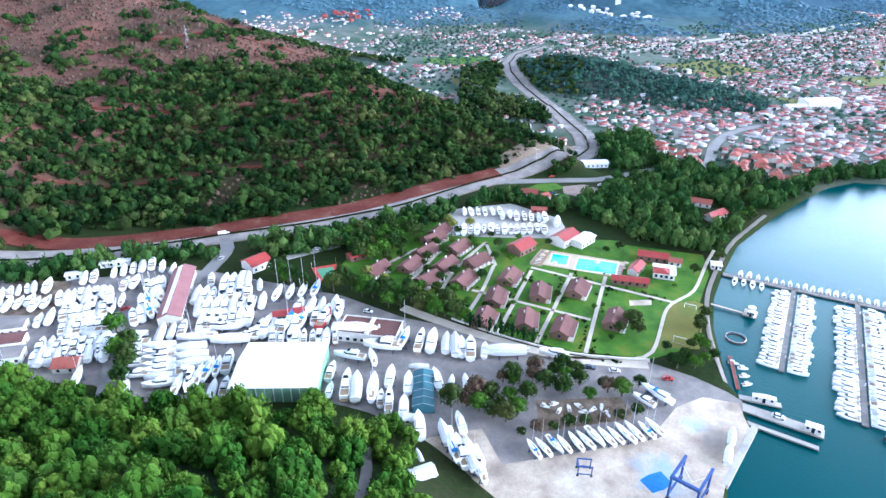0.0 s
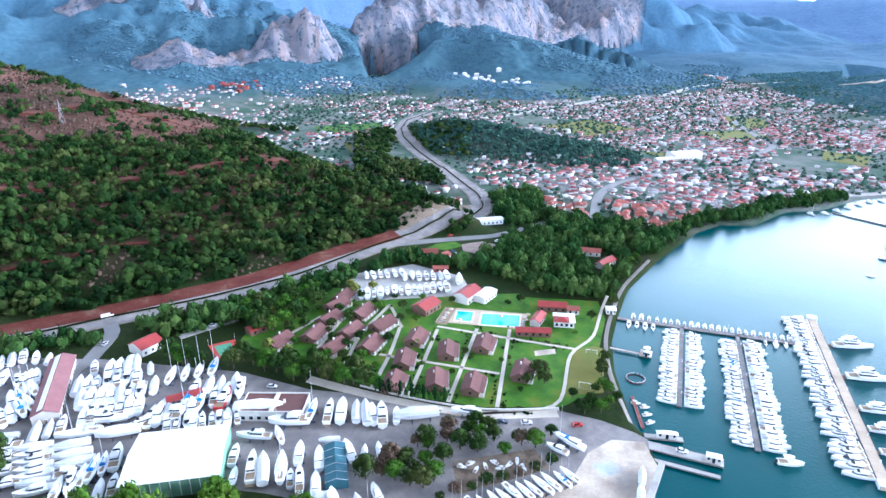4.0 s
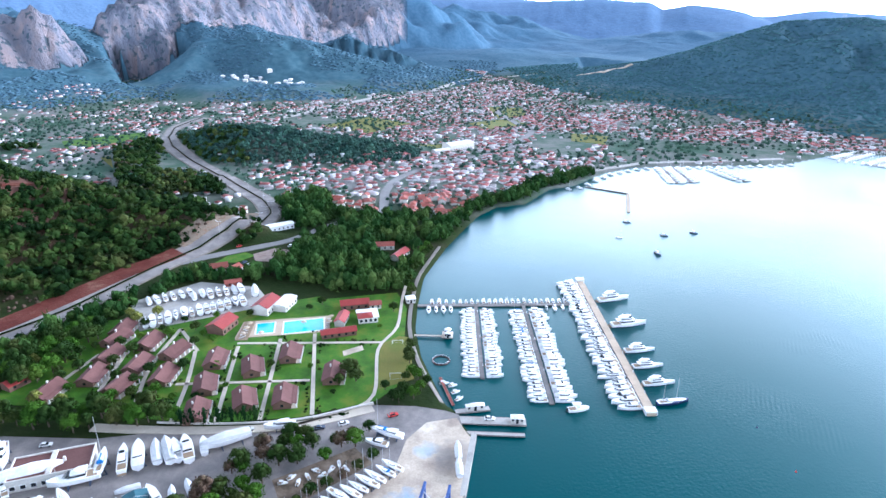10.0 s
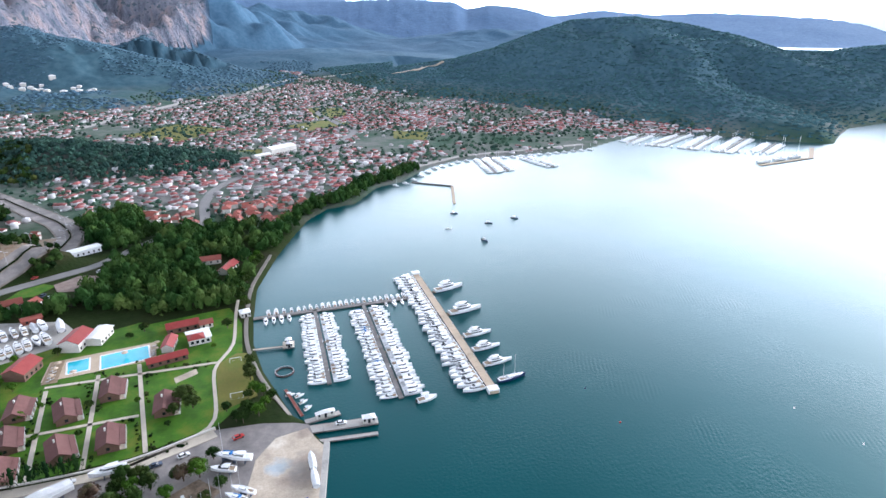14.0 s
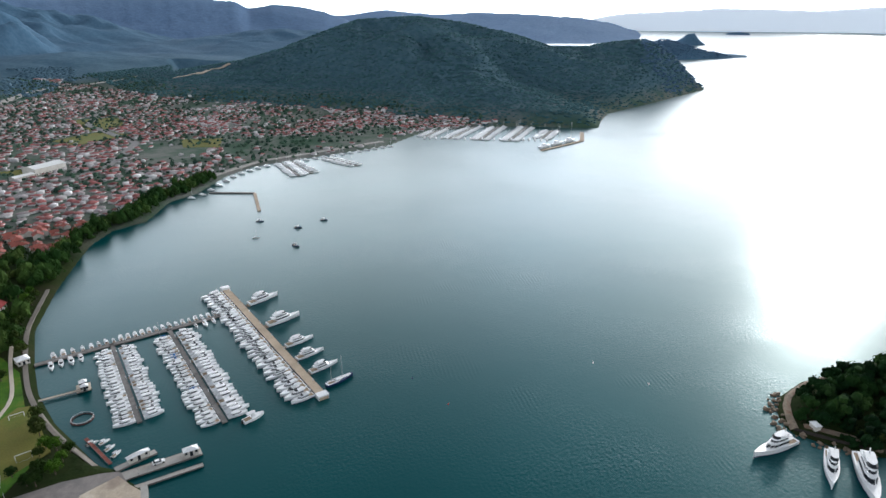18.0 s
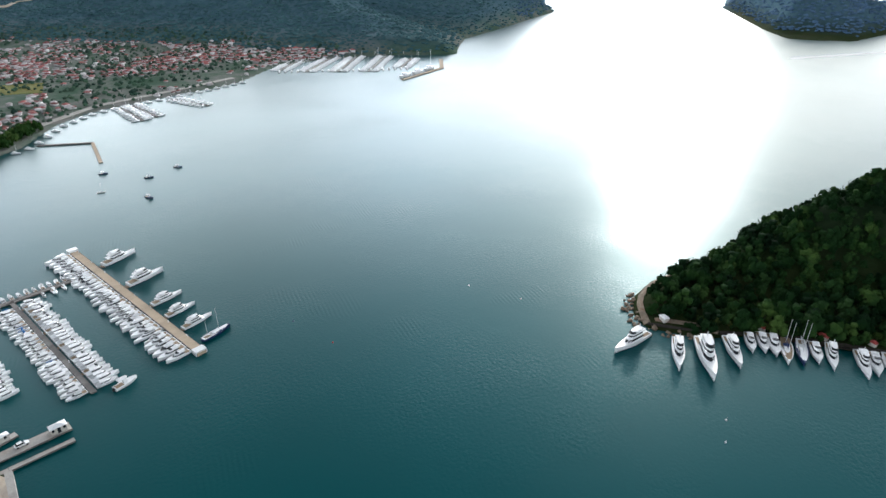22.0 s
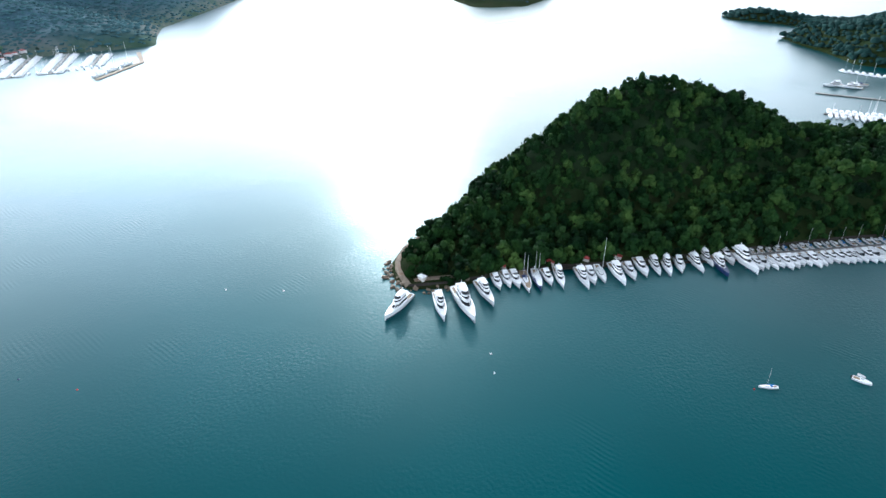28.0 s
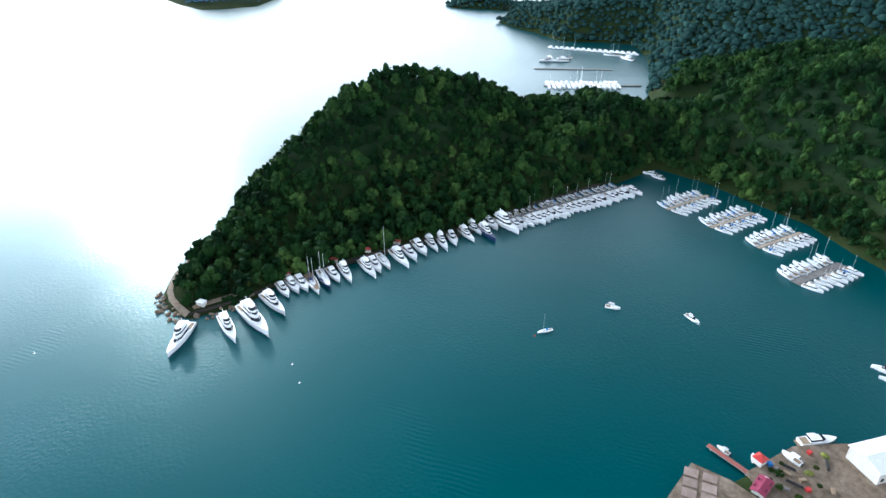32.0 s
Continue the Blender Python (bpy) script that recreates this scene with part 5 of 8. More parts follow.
def motor_yacht(at, length=12.0, ashore=0.0, colour="white", fly=True, tall=1.0, simple=False, label="", group="", category="boat"):
    b, f = length * (0.30 if length < 16 else 0.24), length * (0.115 if length < 17 else 0.085) * tall
    t = tagged(new("motor_yacht" if fly else "motorboat"), label, category, group)
    t.matrix_basis = at
    up = ashore
    hr = [[(x, y, z + up) for x, y, z in r] for r in hull_rings(length, b, f, 0.5 + 0.02 * length, 0.9, 0.55 if length < 17 else 0.38)]
    hull = part("hull", Shape().rings(hr).mesh("hull", colour), t)
    stripe = []
    for r in hr if not simple else ():
        k = 0.30
        e = lambda i, j, u: tuple(a + (c - a) * u for a, c in zip(r[i], r[j]))
        o = lambda p: (p[0], p[1] * 1.012 + (0.012 if p[1] > 0 else -0.012), p[2])
        stripe.append([o(e(1, 0, 0.02)), o(e(1, 0, 0.14)), o(e(3, 4, 0.14)), o(e(3, 4, 0.02))])
    if not simple:
        part("waterline_stripe", Shape().rings(stripe, cap=False).mesh("waterline_stripe", "navy" if not ashore else "antifoul"), hull)
    L, z = length, f + up
    part("cockpit_deck", Shape().box(-0.46 * L, -0.20 * L, -b * 0.38, b * 0.38, z - 0.05, z + 0.07).mesh("cockpit_deck", "canvas" if simple and fly else "teak"), t)
    if not simple:
        part("swim_platform", Shape().box(-0.57 * L, -0.49 * L, -b * 0.36, b * 0.36, up + 0.25, up + 0.42).mesh("swim_platform", "teak"), t)
    h1 = (0.105 if L < 17 else 0.078) * L * tall
    r1 = house_rings(-0.26 * L, 0.24 * L, b * 0.36, b * 0.34, z, z + h1, 0.02 * L, 0.13 * L, 0.86)
    part("deckhouse", Shape().rings(r1).mesh("deckhouse", "white"), t)
    part("window_band", Shape().rings(between(r1, 0.36, 0.80, 0.012), cap=False).mesh("window_band", "glass"), t)
    nose = [[(0.22 * L, -b * 0.22, z + 0.02), (0.36 * L, -b * 0.14, z + 0.10), (0.36 * L, b * 0.14, z + 0.10), (0.22 * L, b * 0.22, z + 0.02)],
            [(0.24 * L, -b * 0.20, z + 0.34), (0.35 * L, -b * 0.12, z + 0.36), (0.35 * L, b * 0.12, z + 0.36), (0.24 * L, b * 0.20, z + 0.34)]]
    if not simple:
        part("sun_pad", Shape().rings(nose).mesh("sun_pad", "canvas"), t)
    if fly:
        zt = z + h1
        if length > 17:
            r3 = house_rings(-0.24 * L, 0.12 * L, b * 0.30, b * 0.28, zt + 0.012 * L, zt + 0.056 * L, 0.02 * L, 0.07 * L, 0.88)
            part("upper_deck", Shape().rings(house_rings(-0.36 * L, 0.15 * L, b * 0.37, b * 0.34, zt, zt + 0.014 * L, 0, 0, 1.0)).mesh("upper_deck", "white"), t)
            upper = part("upper_deckhouse", Shape().rings(r3).mesh("upper_deckhouse", "white"), t)
            part("window_band", Shape().rings(between(r3, 0.3, 0.82, 0.012), cap=False).mesh("window_band", "glass"), upper)
            zt += 0.056 * L
        r2 = house_rings(-0.30 * L, 0.08 * L, b * 0.31, b * 0.28, zt, zt + 0.028 * L, -0.01 * L, 0.02 * L, 1.04)
        part("flybridge", Shape().rings(r2).mesh("flybridge", "white"), t)
        if simple:
            if ashore:
                cradle(t, L, b, ashore)
            return t
        if length > 12:
            part("wind_deflector", Shape().rings(house_rings(-0.04 * L, 0.065 * L, b * 0.25, b * 0.25, zt + 0.03 * L, zt + 0.055 * L, 0.01 * L, 0.02 * L, 0.95)).mesh("wind_deflector", "glass"), t)
        a = Shape()
        for s in (-1, 1):
            a.tube((-0.18 * L, s * b * 0.27, zt), (-0.23 * L, s * b * 0.25, zt + 0.055 * L), 0.010 * L, n=4)
        a.box(-0.26 * L, -0.20 * L, -b * 0.27, b * 0.27, zt + 0.053 * L, zt + 0.063 * L)
        part("radar_arch", a.mesh("radar_arch", "white"), t)
        if length > 17:
            part("hardtop", Shape().rings(house_rings(-0.22 * L, 0.03 * L, b * 0.27, b * 0.25, zt + 0.064 * L, zt + 0.074 * L, 0, 0, 0.96)).mesh("hardtop", "white"), t)
            part("mast", Shape().tube((-0.21 * L, 0, zt + 0.07 * L), (-0.22 * L, 0, zt + 0.14 * L), 0.01 * L, 0.005 * L).mesh("mast", "white"), t)
    else:
        part("windscreen", Shape().rings(house_rings(-0.02 * L, 0.16 * L, b * 0.30, b * 0.29, z + h1 * 0.75, z + h1 * 1.18, 0.10 * L, 0.07 * L, 0.9)).mesh("windscreen", "glass"), t)
        part("bimini", Shape().rings(house_rings(-0.30 * L, -0.04 * L, b * 0.34, b * 0.33, z + h1 * 1.45, z + h1 * 1.55, 0, 0, 0.93)).mesh("bimini", "canvas"), t)
    if ashore:
        cradle(t, L, b, ashore)
    return t


def sail_yacht(at, length=12.0, ashore=0.0, colour="white", cover="blue", masts=1, label="", group="", category="sailing boat"):
    b, f, L = length * 0.27, length * 0.085, length
    t = tagged(new("sailing_yacht"), label, category, group)
    t.matrix_basis = at
    up = ashore
    hr = [[(x, y, z + up) for x, y, z in r] for r in hull_rings(L, b, f, 0.55, 0.82, 0.42, 0.35)]
    hull = part("hull", Shape().rings(hr).mesh("hull", colour), t)
    if ashore:
        part("keel", Shape().box(-0.12 * L, 0.1 * L, -0.15, 0.15, 0.0, up).mesh("keel", "antifoul"), hull)
    z = f + up
    part("deck", Shape().rings([[(-0.48 * L, -b * 0.36, z + 0.02), (0.1 * L, -b * 0.46, z + 0.06), (0.42 * L, -b * 0.14, z + 0.25 * f), (0.42 * L, b * 0.14, z + 0.25 * f), (0.1 * L, b * 0.46, z + 0.06), (-0.48 * L, b * 0.36, z + 0.02)],
                                [(-0.48 * L, -b * 0.34, z + 0.08), (0.1 * L, -b * 0.44, z + 0.16), (0.41 * L, -b * 0.12, z + 0.42 * f), (0.41 * L, b * 0.12, z + 0.42 * f), (0.1 * L, b * 0.44, z + 0.16), (-0.48 * L, b * 0.34, z + 0.08)]]).mesh("deck", "teak" if cover == "navy" else "white"), t)
    r1 = house_rings(-0.12 * L, 0.22 * L, b * 0.30, b * 0.24, z + 0.05, z + 0.5, 0.02 * L, 0.08 * L, 0.82)
    part("coachroof", Shape().rings(r1).mesh("coachroof", "white"), t)
    part("window_strip", Shape().rings(between(r1, 0.35, 0.75, 0.015), cap=False).mesh("window_strip", "glass"), t)
    part("sprayhood", Shape().rings(house_rings(-0.2 * L, -0.08 * L, b * 0.28, b * 0.26, z + 0.4, z + 1.2, 0.03 * L, 0.06 * L, 0.8)).mesh("sprayhood", cover), t)
    part("cockpit", Shape().box(-0.42 * L, -0.2 * L, -b * 0.2, b * 0.2, z + 0.07, z + 0.13).mesh("cockpit", "teak"), t)
    for i in range(masts):
        mx, mh = (0.1 * L, (1.2 if masts == 1 else 0.78) * L) if i == 0 else (-0.3 * L, 0.62 * L)
        m = part("mast", Shape().tube((mx, 0, z), (mx, 0, z + mh), 0.0065 * L, 0.005 * L, 5).mesh("mast", "alu"), t)
        part("boom", Shape().tube((mx - 0.02 * L, 0, z + 1.5), (mx - 0.36 * L if i == 0 else mx - 0.16 * L, 0, z + 1.6), 0.24, 0.16, 6).mesh("boom", cover), m)
    if ashore:
        cradle(t, L, b, ashore, 0.38)
    return t


def wrapped_boat(at, length=13.0, ashore=1.4, label="", group="", category="boat"):
    """A boat laid up under a tight pale cover."""
    b, f, L = length * 0.29, length * 0.11, length
    t = tagged(new("covered_boat"), label, category, group)
    t.matrix_basis = at
    hr = [[(x, y, z + ashore) for x, y, z in r] for r in hull_rings(L, b, f, 0.6)]
    part("hull", Shape().rings(hr).mesh("hull", "white"), t)
    rows = []
    for i, r in enumerate(hr):
        s = i / 7
        peak = 0.10 * L * (1 - abs(s - 0.42) * 1.5) + 0.15 + 0.12 * math.sin(i * 2.3)
        x, w, z = r[0][0], abs(r[0][1]) * 1.03, r[0][2]
        rows.append([(x, -w, z - 0.25), (x, -w * 0.72, z + peak * 0.55), (x, 0, z + peak), (x, w * 0.72, z + peak * 0.55), (x, w, z - 0.25)])
    part("cover", Shape().rings(rows).mesh("cover", "canvas"), t)
    cradle(t, L, b, ashore)
    return t


def work_boat(at, length=6.0, colour="white", label="", group="", category="boat"):
    """An open launch."""
    b, L = length * 0.36, length
    t = tagged(new("launch"), label, category, group)
    t.matrix_basis = at
    part("hull", Shape().rings(hull_rings(L, b, L * 0.12, 0.3)).mesh("hull", colour), t)
    part("sole", Shape().box(-0.45 * L, 0.15 * L, -b * 0.33, b * 0.33, L * 0.12 - 0.02, L * 0.12 + 0.05).mesh("sole", "teak"), t)
    part("console", Shape().box(-0.1 * L, 0.06 * L, -b * 0.16, b * 0.16, L * 0.12, L * 0.3).mesh("console", "white"), t)
    part("canopy", Shape().rings(house_rings(-0.32 * L, 0.1 * L, b * 0.36, b * 0.34, L * 0.36, L * 0.38, 0, 0, 0.95)).mesh("canopy", "canvas"), t)
    part("outboard", Shape().box(-0.58 * L, -0.5 * L, -0.2, 0.2, 0.1, L * 0.16).mesh("outboard", "dark"), t)
    return t


KINDS = {}
BOATS = {
    "c8": lambda at: motor_yacht(at, 8.0, simple=True), "c8t": lambda at: motor_yacht(at, 8.0, simple=True, tall=1.2), "c8o": lambda at: motor_yacht(at, 8.0, simple=True, fly=False),
    "m10": lambda at: motor_yacht(at, 10.0, fly=False), "m11": lambda at: motor_yacht(at, 11.0), "m13": lambda at: motor_yacht(at, 13.0), "m13o": lambda at: motor_yacht(at, 13.0, fly=False, tall=0.95),
    "m18": lambda at: motor_yacht(at, 18.0), "m22": lambda at: motor_yacht(at, 22.0, tall=1.1), "m22n": lambda at: motor_yacht(at, 22.0, colour="navy"),
    "s11": lambda at: sail_yacht(at, 11.0), "s12w": lambda at: sail_yacht(at, 12.0, cover="canvas"), "k18": lambda at: sail_yacht(at, 18.0, colour="navy", cover="canvas", masts=2),
    "k20": lambda at: sail_yacht(at, 20.0, cover="navy", masts=2), "l6": lambda at: work_boat(at, 6.0), "l6n": lambda at: work_boat(at, 6.0, "antifoul"),
    "ym12": lambda at: motor_yacht(at, 12.0, ashore=1.3, simple=True), "ym12o": lambda at: motor_yacht(at, 12.0, ashore=1.2, fly=False, simple=True), "ym16": lambda at: motor_yacht(at, 16.0, ashore=1.5),
    "ymr": lambda at: motor_yacht(at, 15.0, ashore=1.4, colour="red"), "yc13": lambda at: wrapped_boat(at, 13.0), "yc20": lambda at: wrapped_boat(at, 19.0, 1.8),
    "ys12": lambda at: sail_yacht(at, 12.0, ashore=2.0), "ys12w": lambda at: sail_yacht(at, 12.0, ashore=2.0, cover="canvas"), "yk18": lambda at: sail_yacht(at, 17.0, ashore=2.2, cover="canvas", masts=2),
}
SIZE = {"c8": 8, "c8t": 8, "c8o": 8, "m10": 10, "m11": 11, "m13": 13, "m13o": 13, "m18": 18, "m22": 22, "m22n": 22, "s11": 11, "s12w": 12, "k18": 18, "k20": 20, "l6": 6, "l6n": 6, "ym12": 12, "ym12o": 12, "ym16": 16, "ymr": 15, "yc13": 13, "yc20": 19, "ys12": 12, "ys12w": 12, "yk18": 17}


def moor(kind, x, y, turn, length=None, z=0.0, label="", group=""):
    s = (length or SIZE[kind]) / SIZE[kind]
    if z > 1:
        ASHORE.append((x, y, turn, length or SIZE[kind]))
    at = pose(x, y, z, 0, 0, turn) @ Matrix.Scale(s, 4)
    if kind in KINDS:
        t = copy_thing(KINDS[kind], pose(x, y, z, 0, 0, turn))
        t.matrix_basis = at
    else:
        t = KINDS[kind] = BOATS[kind](at)
    return tagged(t, label, "sailing boat" if kind[0] in "sk" or kind[:2] in ("ys", "yk") else "boat", group)


dice = random.Random(5)
ASHORE = []


def berth_line(a, b, n, side, gap, kinds, length, label, group, wild=0.12, turn=None, z=0.0, lean=0.0):
    """Boats moored side by side along a line, bows pointing away from it."""
    (ax, ay), (bx, by) = a, b
    d = math.hypot(bx - ax, by - ay)
    nx, ny = -(by - ay) / d * side, (bx - ax) / d * side
    for i in range(n):
        s = (i + 0.5) / n
        kind = dice.choice(kinds)
        size = length * (1 + wild * (dice.random() * 2 - 1))
        off = gap + size * 0.53
        ang = math.degrees(math.atan2(ny, nx)) + (dice.random() - 0.5) * 5 + lean
        moor(kind, ax + (bx - ax) * s + nx * off, ay + (by - ay) * s + ny * off, ang if turn is None else turn, size, z, label, group)


# ---------- the marina off the holiday village ----------
def pontoon(name, a, b, width, mat, label, lamps=0, bay=7.0, thick=0.55, top=0.75):
    """A pier of slabs on piles."""
    (ax, ay), (bx, by) = a, b
    d, ang = math.hypot(bx - ax, by - ay), math.degrees(math.atan2(by - ay, bx - ax))
    t = empty(name, ax, ay, 0, ang, label, "pier")
    n = max(2, round(d / bay))
    w = d / n
    piece = Shape().box(0.03, w - 0.03, -width / 2, width / 2, top - thick, top).mesh("slab", mat)
    for sy in (-1, 1):
        part("edge_beam", Shape().box(0, d, sy * (width / 2 + 0.06) - 0.06, sy * (width / 2 + 0.06) + 0.06, top - thick * 0.7, top + 0.08).mesh("edge_beam", "tarred" if mat == "tarred" else "plank"), t)
    pile = Shape().tube((0, width / 2 - 0.3, -4), (0, width / 2 - 0.3, top - thick), 0.22).mesh("pile", "concrete")
    post = Shape().box(-0.15, 0.15, -0.15, 0.15, top, top + 1.1).mesh("service_post", "white")
    for i in range(n):
        part("slab", piece, t, at=pose(i * w, 0, 0))
        if i % 4 == 0:
            part("pile", pile, t, at=pose(i * w + w / 2, 0, 0))
        if lamps and i % 4 == 1:
            part("service_post", post, t, at=pose(i * w + w / 2, width * 0.38, 0))
    return t


pontoon("inner_pier", (40, 305), (34, 231), 1.8, "plank", "narrow grey finger pier between berthed boats", 1)
pontoon("middle_pier", (66, 303), (60, 210), 1.8, "plank", "long grey finger pier between berthed boats", 1)
pontoon("access_pier", (8, 305.5), (98, 301), 2.6, "plank", "timber walkway linking the marina piers to shore", 1)
outer = pontoon("outer_pier", (106, 333), (98, 200), 3.8, "pierstone", "broad sandy-coloured breakwater pier with yachts on both sides", 1, 4.0, 1.3, 1.3)
part("end_block", Shape().box(-0.5, 3, -2.4, 2.4, -0.5, 2.4).mesh("end_block", "white"), outer, "white block at the pier's head")
part("end_block", Shape().box(129.5, 133, -2.4, 2.4, -0.5, 1.9).mesh("end_block", "white"), outer, "white block at the pier's end")
moor("l6", 70, 206, 5, 9, 0, "low service raft beside the pier end", "")
MID = ["c8", "c8t", "c8", "c8o", "c8t", "m13o"]
for side, group in ((-1, "boats on the inner pier"), (1, "boats on the inner pier")):
    berth_line((40, 299), (34.5, 232), 23, side, 1.3, MID, 7.4 if side < 0 else 7.8, "white motor yacht berthed at the narrow inner pier", group)
for side in (-1, 1):
    berth_line((66, 297), (60.3, 211), 28, side, 1.3, MID + ["s11"], 8.0 if side < 0 else 8.8, "white yacht berthed at the long middle pier", "boats on the middle pier")
berth_line((106, 329), (98.4, 203), 33, -1, 2.3, ["m13", "m13", "m13o", "m18", "m11"], 11.5, "white motor yacht berthed stern-to at the broad outer pier", "boats on the outer pier", lean=6)
berth_line((30, 304.5), (98, 301), 21, 1, 1.4, ["c8o", "c8", "l6"], 6.0, "small white motorboat berthed at the access walkway", "boats on the walkway")
berth_line((12, 305), (28, 304.5), 4, -1, 1.4, ["c8o"], 7.0, "small white motorboat berthed at the access walkway", "boats on the walkway")
berth_line((14, 305), (30, 304.5), 4, 1, 1.4, ["c8o", "l6"], 6.0, "small white motorboat berthed at the access walkway", "boats on the walkway")
berth_line((76, 302), (94, 301), 4, -1, 1.4, ["c8o", "l6"], 5.5, "small motorboat tied to the end of the walkway", "boats on the walkway")
for (x, y, a, s), kind, word in zip([(118, 306, 8, 18.5), (116, 276, 4, 19), (112, 250, 1, 15), (110.5, 236, 1, 14.5), (110, 222, 2, 14.5), (110, 208, 4, 14)],
                                    ["m22", "m22", "m18", "m18", "m18", "k18"],
                                    ["large white three-deck motor yacht lying off the pier", "large white motor yacht with a tall mast", "white flybridge motor yacht lying off the pier", "white flybridge motor yacht lying off the pier",
                                     "white motor yacht with a tender alongside", "dark-hulled two-masted sailing yacht"]):
    moor(kind, x, y, a, s, 0, word, "yachts outside the outer pier")
# short piers at the boatyard, the bathing jetty, the net ring
pontoon("fuel_pier", (20, 207.6), (34, 209), 2.6, "concrete", "short concrete pier with a white awning")
pontoon("ferry_pier", (19, 202.5), (47, 199), 4.6, "concrete", "wide concrete pier with a white kiosk at its end")
pontoon("low_pier", (20, 194.5), (45, 191), 1.8, "concrete", "narrow concrete pier at the slipway")
pontoon("bathing_jetty", (-3, 273), (20, 270), 1.3, "path", "slim pale jetty leading to a bathing deck", 0, 4, 0.3, 0.9)
pontoon("bathing_deck", (19, 271.5), (24.5, 270.8), 6.5, "path", "square bathing deck with white sun shades", 0, 3, 0.4, 0.9)
pontoon("dinghy_pier", (15.5, 233), (19.5, 212), 1.2, "roof", "reddish little pier for dinghies", 0, 3, 0.3, 0.8)


def kiosk(x, y, turn, w, d, h, label, z=0.75, shade="white"):
    t = empty("kiosk", x, y, z, turn, label, "kiosk")
    part("wall", Shape().box(-w / 2 + 0.3, w / 2 - 0.3, -d / 2 + 0.3, d / 2 - 0.3, 0, h).mesh("wall", "wall"), t)
    part("roof", Shape().rings([[(-w / 2, -d / 2, h), (w / 2, -d / 2, h), (w / 2, d / 2, h), (-w / 2, d / 2, h)], [(-w / 2 * 0.2, -d / 2 * 0.2, h + 1.0), (w / 2 * 0.2, -d / 2 * 0.2, h + 1.0), (w / 2 * 0.2, d / 2 * 0.2, h + 1.0), (-w / 2 * 0.2, d / 2 * 0.2, h + 1.0)]]).mesh("roof", shade), t)
    part("door", Shape().box(-0.5, 0.5, -d / 2 + 0.22, -d / 2 + 0.30, 0, 2).mesh("door", "glass"), t)
    for sx in (-1, 1):
        part("window", Shape().box(sx * w * 0.32 - 0.4, sx * w * 0.32 + 0.4, -d / 2 + 0.22, -d / 2 + 0.30, 1, 2).mesh("window", "glass"), t)
    return t


kiosk(43.5, 199.4, -7, 5.4, 3.2, 2.2, "white kiosk standing on the ferry pier")
kiosk(28, 208.4, 6, 8, 2.2, 2.2, "long white awning standing on the fuel pier")
kiosk(22, 272.5, -7, 3.2, 2.6, 2.2, "white sun shade on the bathing deck", 0.9)
kiosk(21.8, 268.6, -7, 3.2, 2.2, 2.2, "white sun shade on the bathing deck", 0.9)
kiosk(4.2, 309, 10, 5.5, 5.5, 2.6, "white square tent beside the shore path", 1.6)
ring = tagged(new("net_ring"), "floating circular fish net ring off the beach", "net ring")
_n = 28
for rr, zz, nm, mt in ((4.0, 0.15, "float_ring", "roof_brown"), (3.6, 0.15, "inner_ring", "dark"), (4.0, 1.0, "rail", "alu")):
    tr = 0.24 if zz < 1 else 0.07
    loop = [[((rr + tr * math.cos(k * 1.2566)) * math.cos(6.2832 * i / _n), (rr + tr * math.cos(k * 1.2566)) * math.sin(6.2832 * i / _n), zz + tr * math.sin(k * 1.2566)) for k in range(5)] for i in range(_n + 1)]
    s = Shape().rings(loop, cap=False)
    part(nm, s.mesh(nm, mt), ring)
for i in range(0, _n, 2):
    a0 = 6.2832 * i / _n
    part("stanchion", Shape().tube((4 * math.cos(a0), 4 * math.sin(a0), 0.1), (4 * math.cos(a0), 4 * math.sin(a0), 1.0), 0.06, n=4).mesh("stanchion", "alu"), ring)
ring.matrix_basis = pose(17, 248, 0)
for i, (x, y) in enumerate([(15.0, 229), (18.6, 227), (19.4, 222), (20.5, 217)]):
    moor("l6", x + 2.0, y, 5 + 9 * i, 4.2, 0, "small open launch tied to the dinghy pier", "dinghies at the little pier")

# ---------- the cove: yachts stern-to along the peninsula ----------
COVE_A = [(211, 68, 166, 20), (215, 50, -158, 19.5), (219, 40, -151, 25), (230, 33, -149, 19), (241, 29.5, -157, 12.5), (244, 25.5, -156, 13), (245, 21.5, -157, 14), (244, 16.5, -163, 17), (247, 11.5, -164, 17), (250, 7, -159, 13)]
COVE_B = [(251, 1.5, -165, 17), (253, -9, -160, 17), (259, -17, -163, 15), (260, -25, -160, 18), (269, -36, -163, 15), (272, -42.5, -166, 15.5), (273, -48, -172, 17), (276, -54, -174, 14), (279, -62, -162, 16), (279, -73, -166, 18), (286, -85, -158, 22), (285.5, -67.5, -163, 15), (289, -77.5, -163, 14), (264, -30.5, -162, 14), (256, -12.5, -162, 14)]
COVE_KINDS = ["m22", "m22", "m22", "m22", "m13", "m13", "m13", "k20", "k18", "m13", "m18", "m18", "s12w", "m22", "m13", "m18", "m18", "m13", "m18", "m22n", "m22", "m18", "m13", "m13", "m13"]
COVE_WORDS = {"m22": "large white motor yacht moored stern-to below the pines", "k20": "two-masted wooden-decked gulet moored stern-to below the pines", "m13": "white flybridge motor yacht moored stern-to below the pines",
              "k18": "dark-hulled ketch under a pale cover moored below the pines", "m18": "white motor yacht moored stern-to below the pines", "s12w": "white sailing yacht moored stern-to below the pines", "m22n": "dark blue motor yacht moored stern-to below the pines"}
for (x, y, a, s), kind in zip(COVE_A + COVE_B, COVE_KINDS):
    moor(kind, x, y, a, s * 1.07, 0, COVE_WORDS[kind], "yachts along the peninsula")
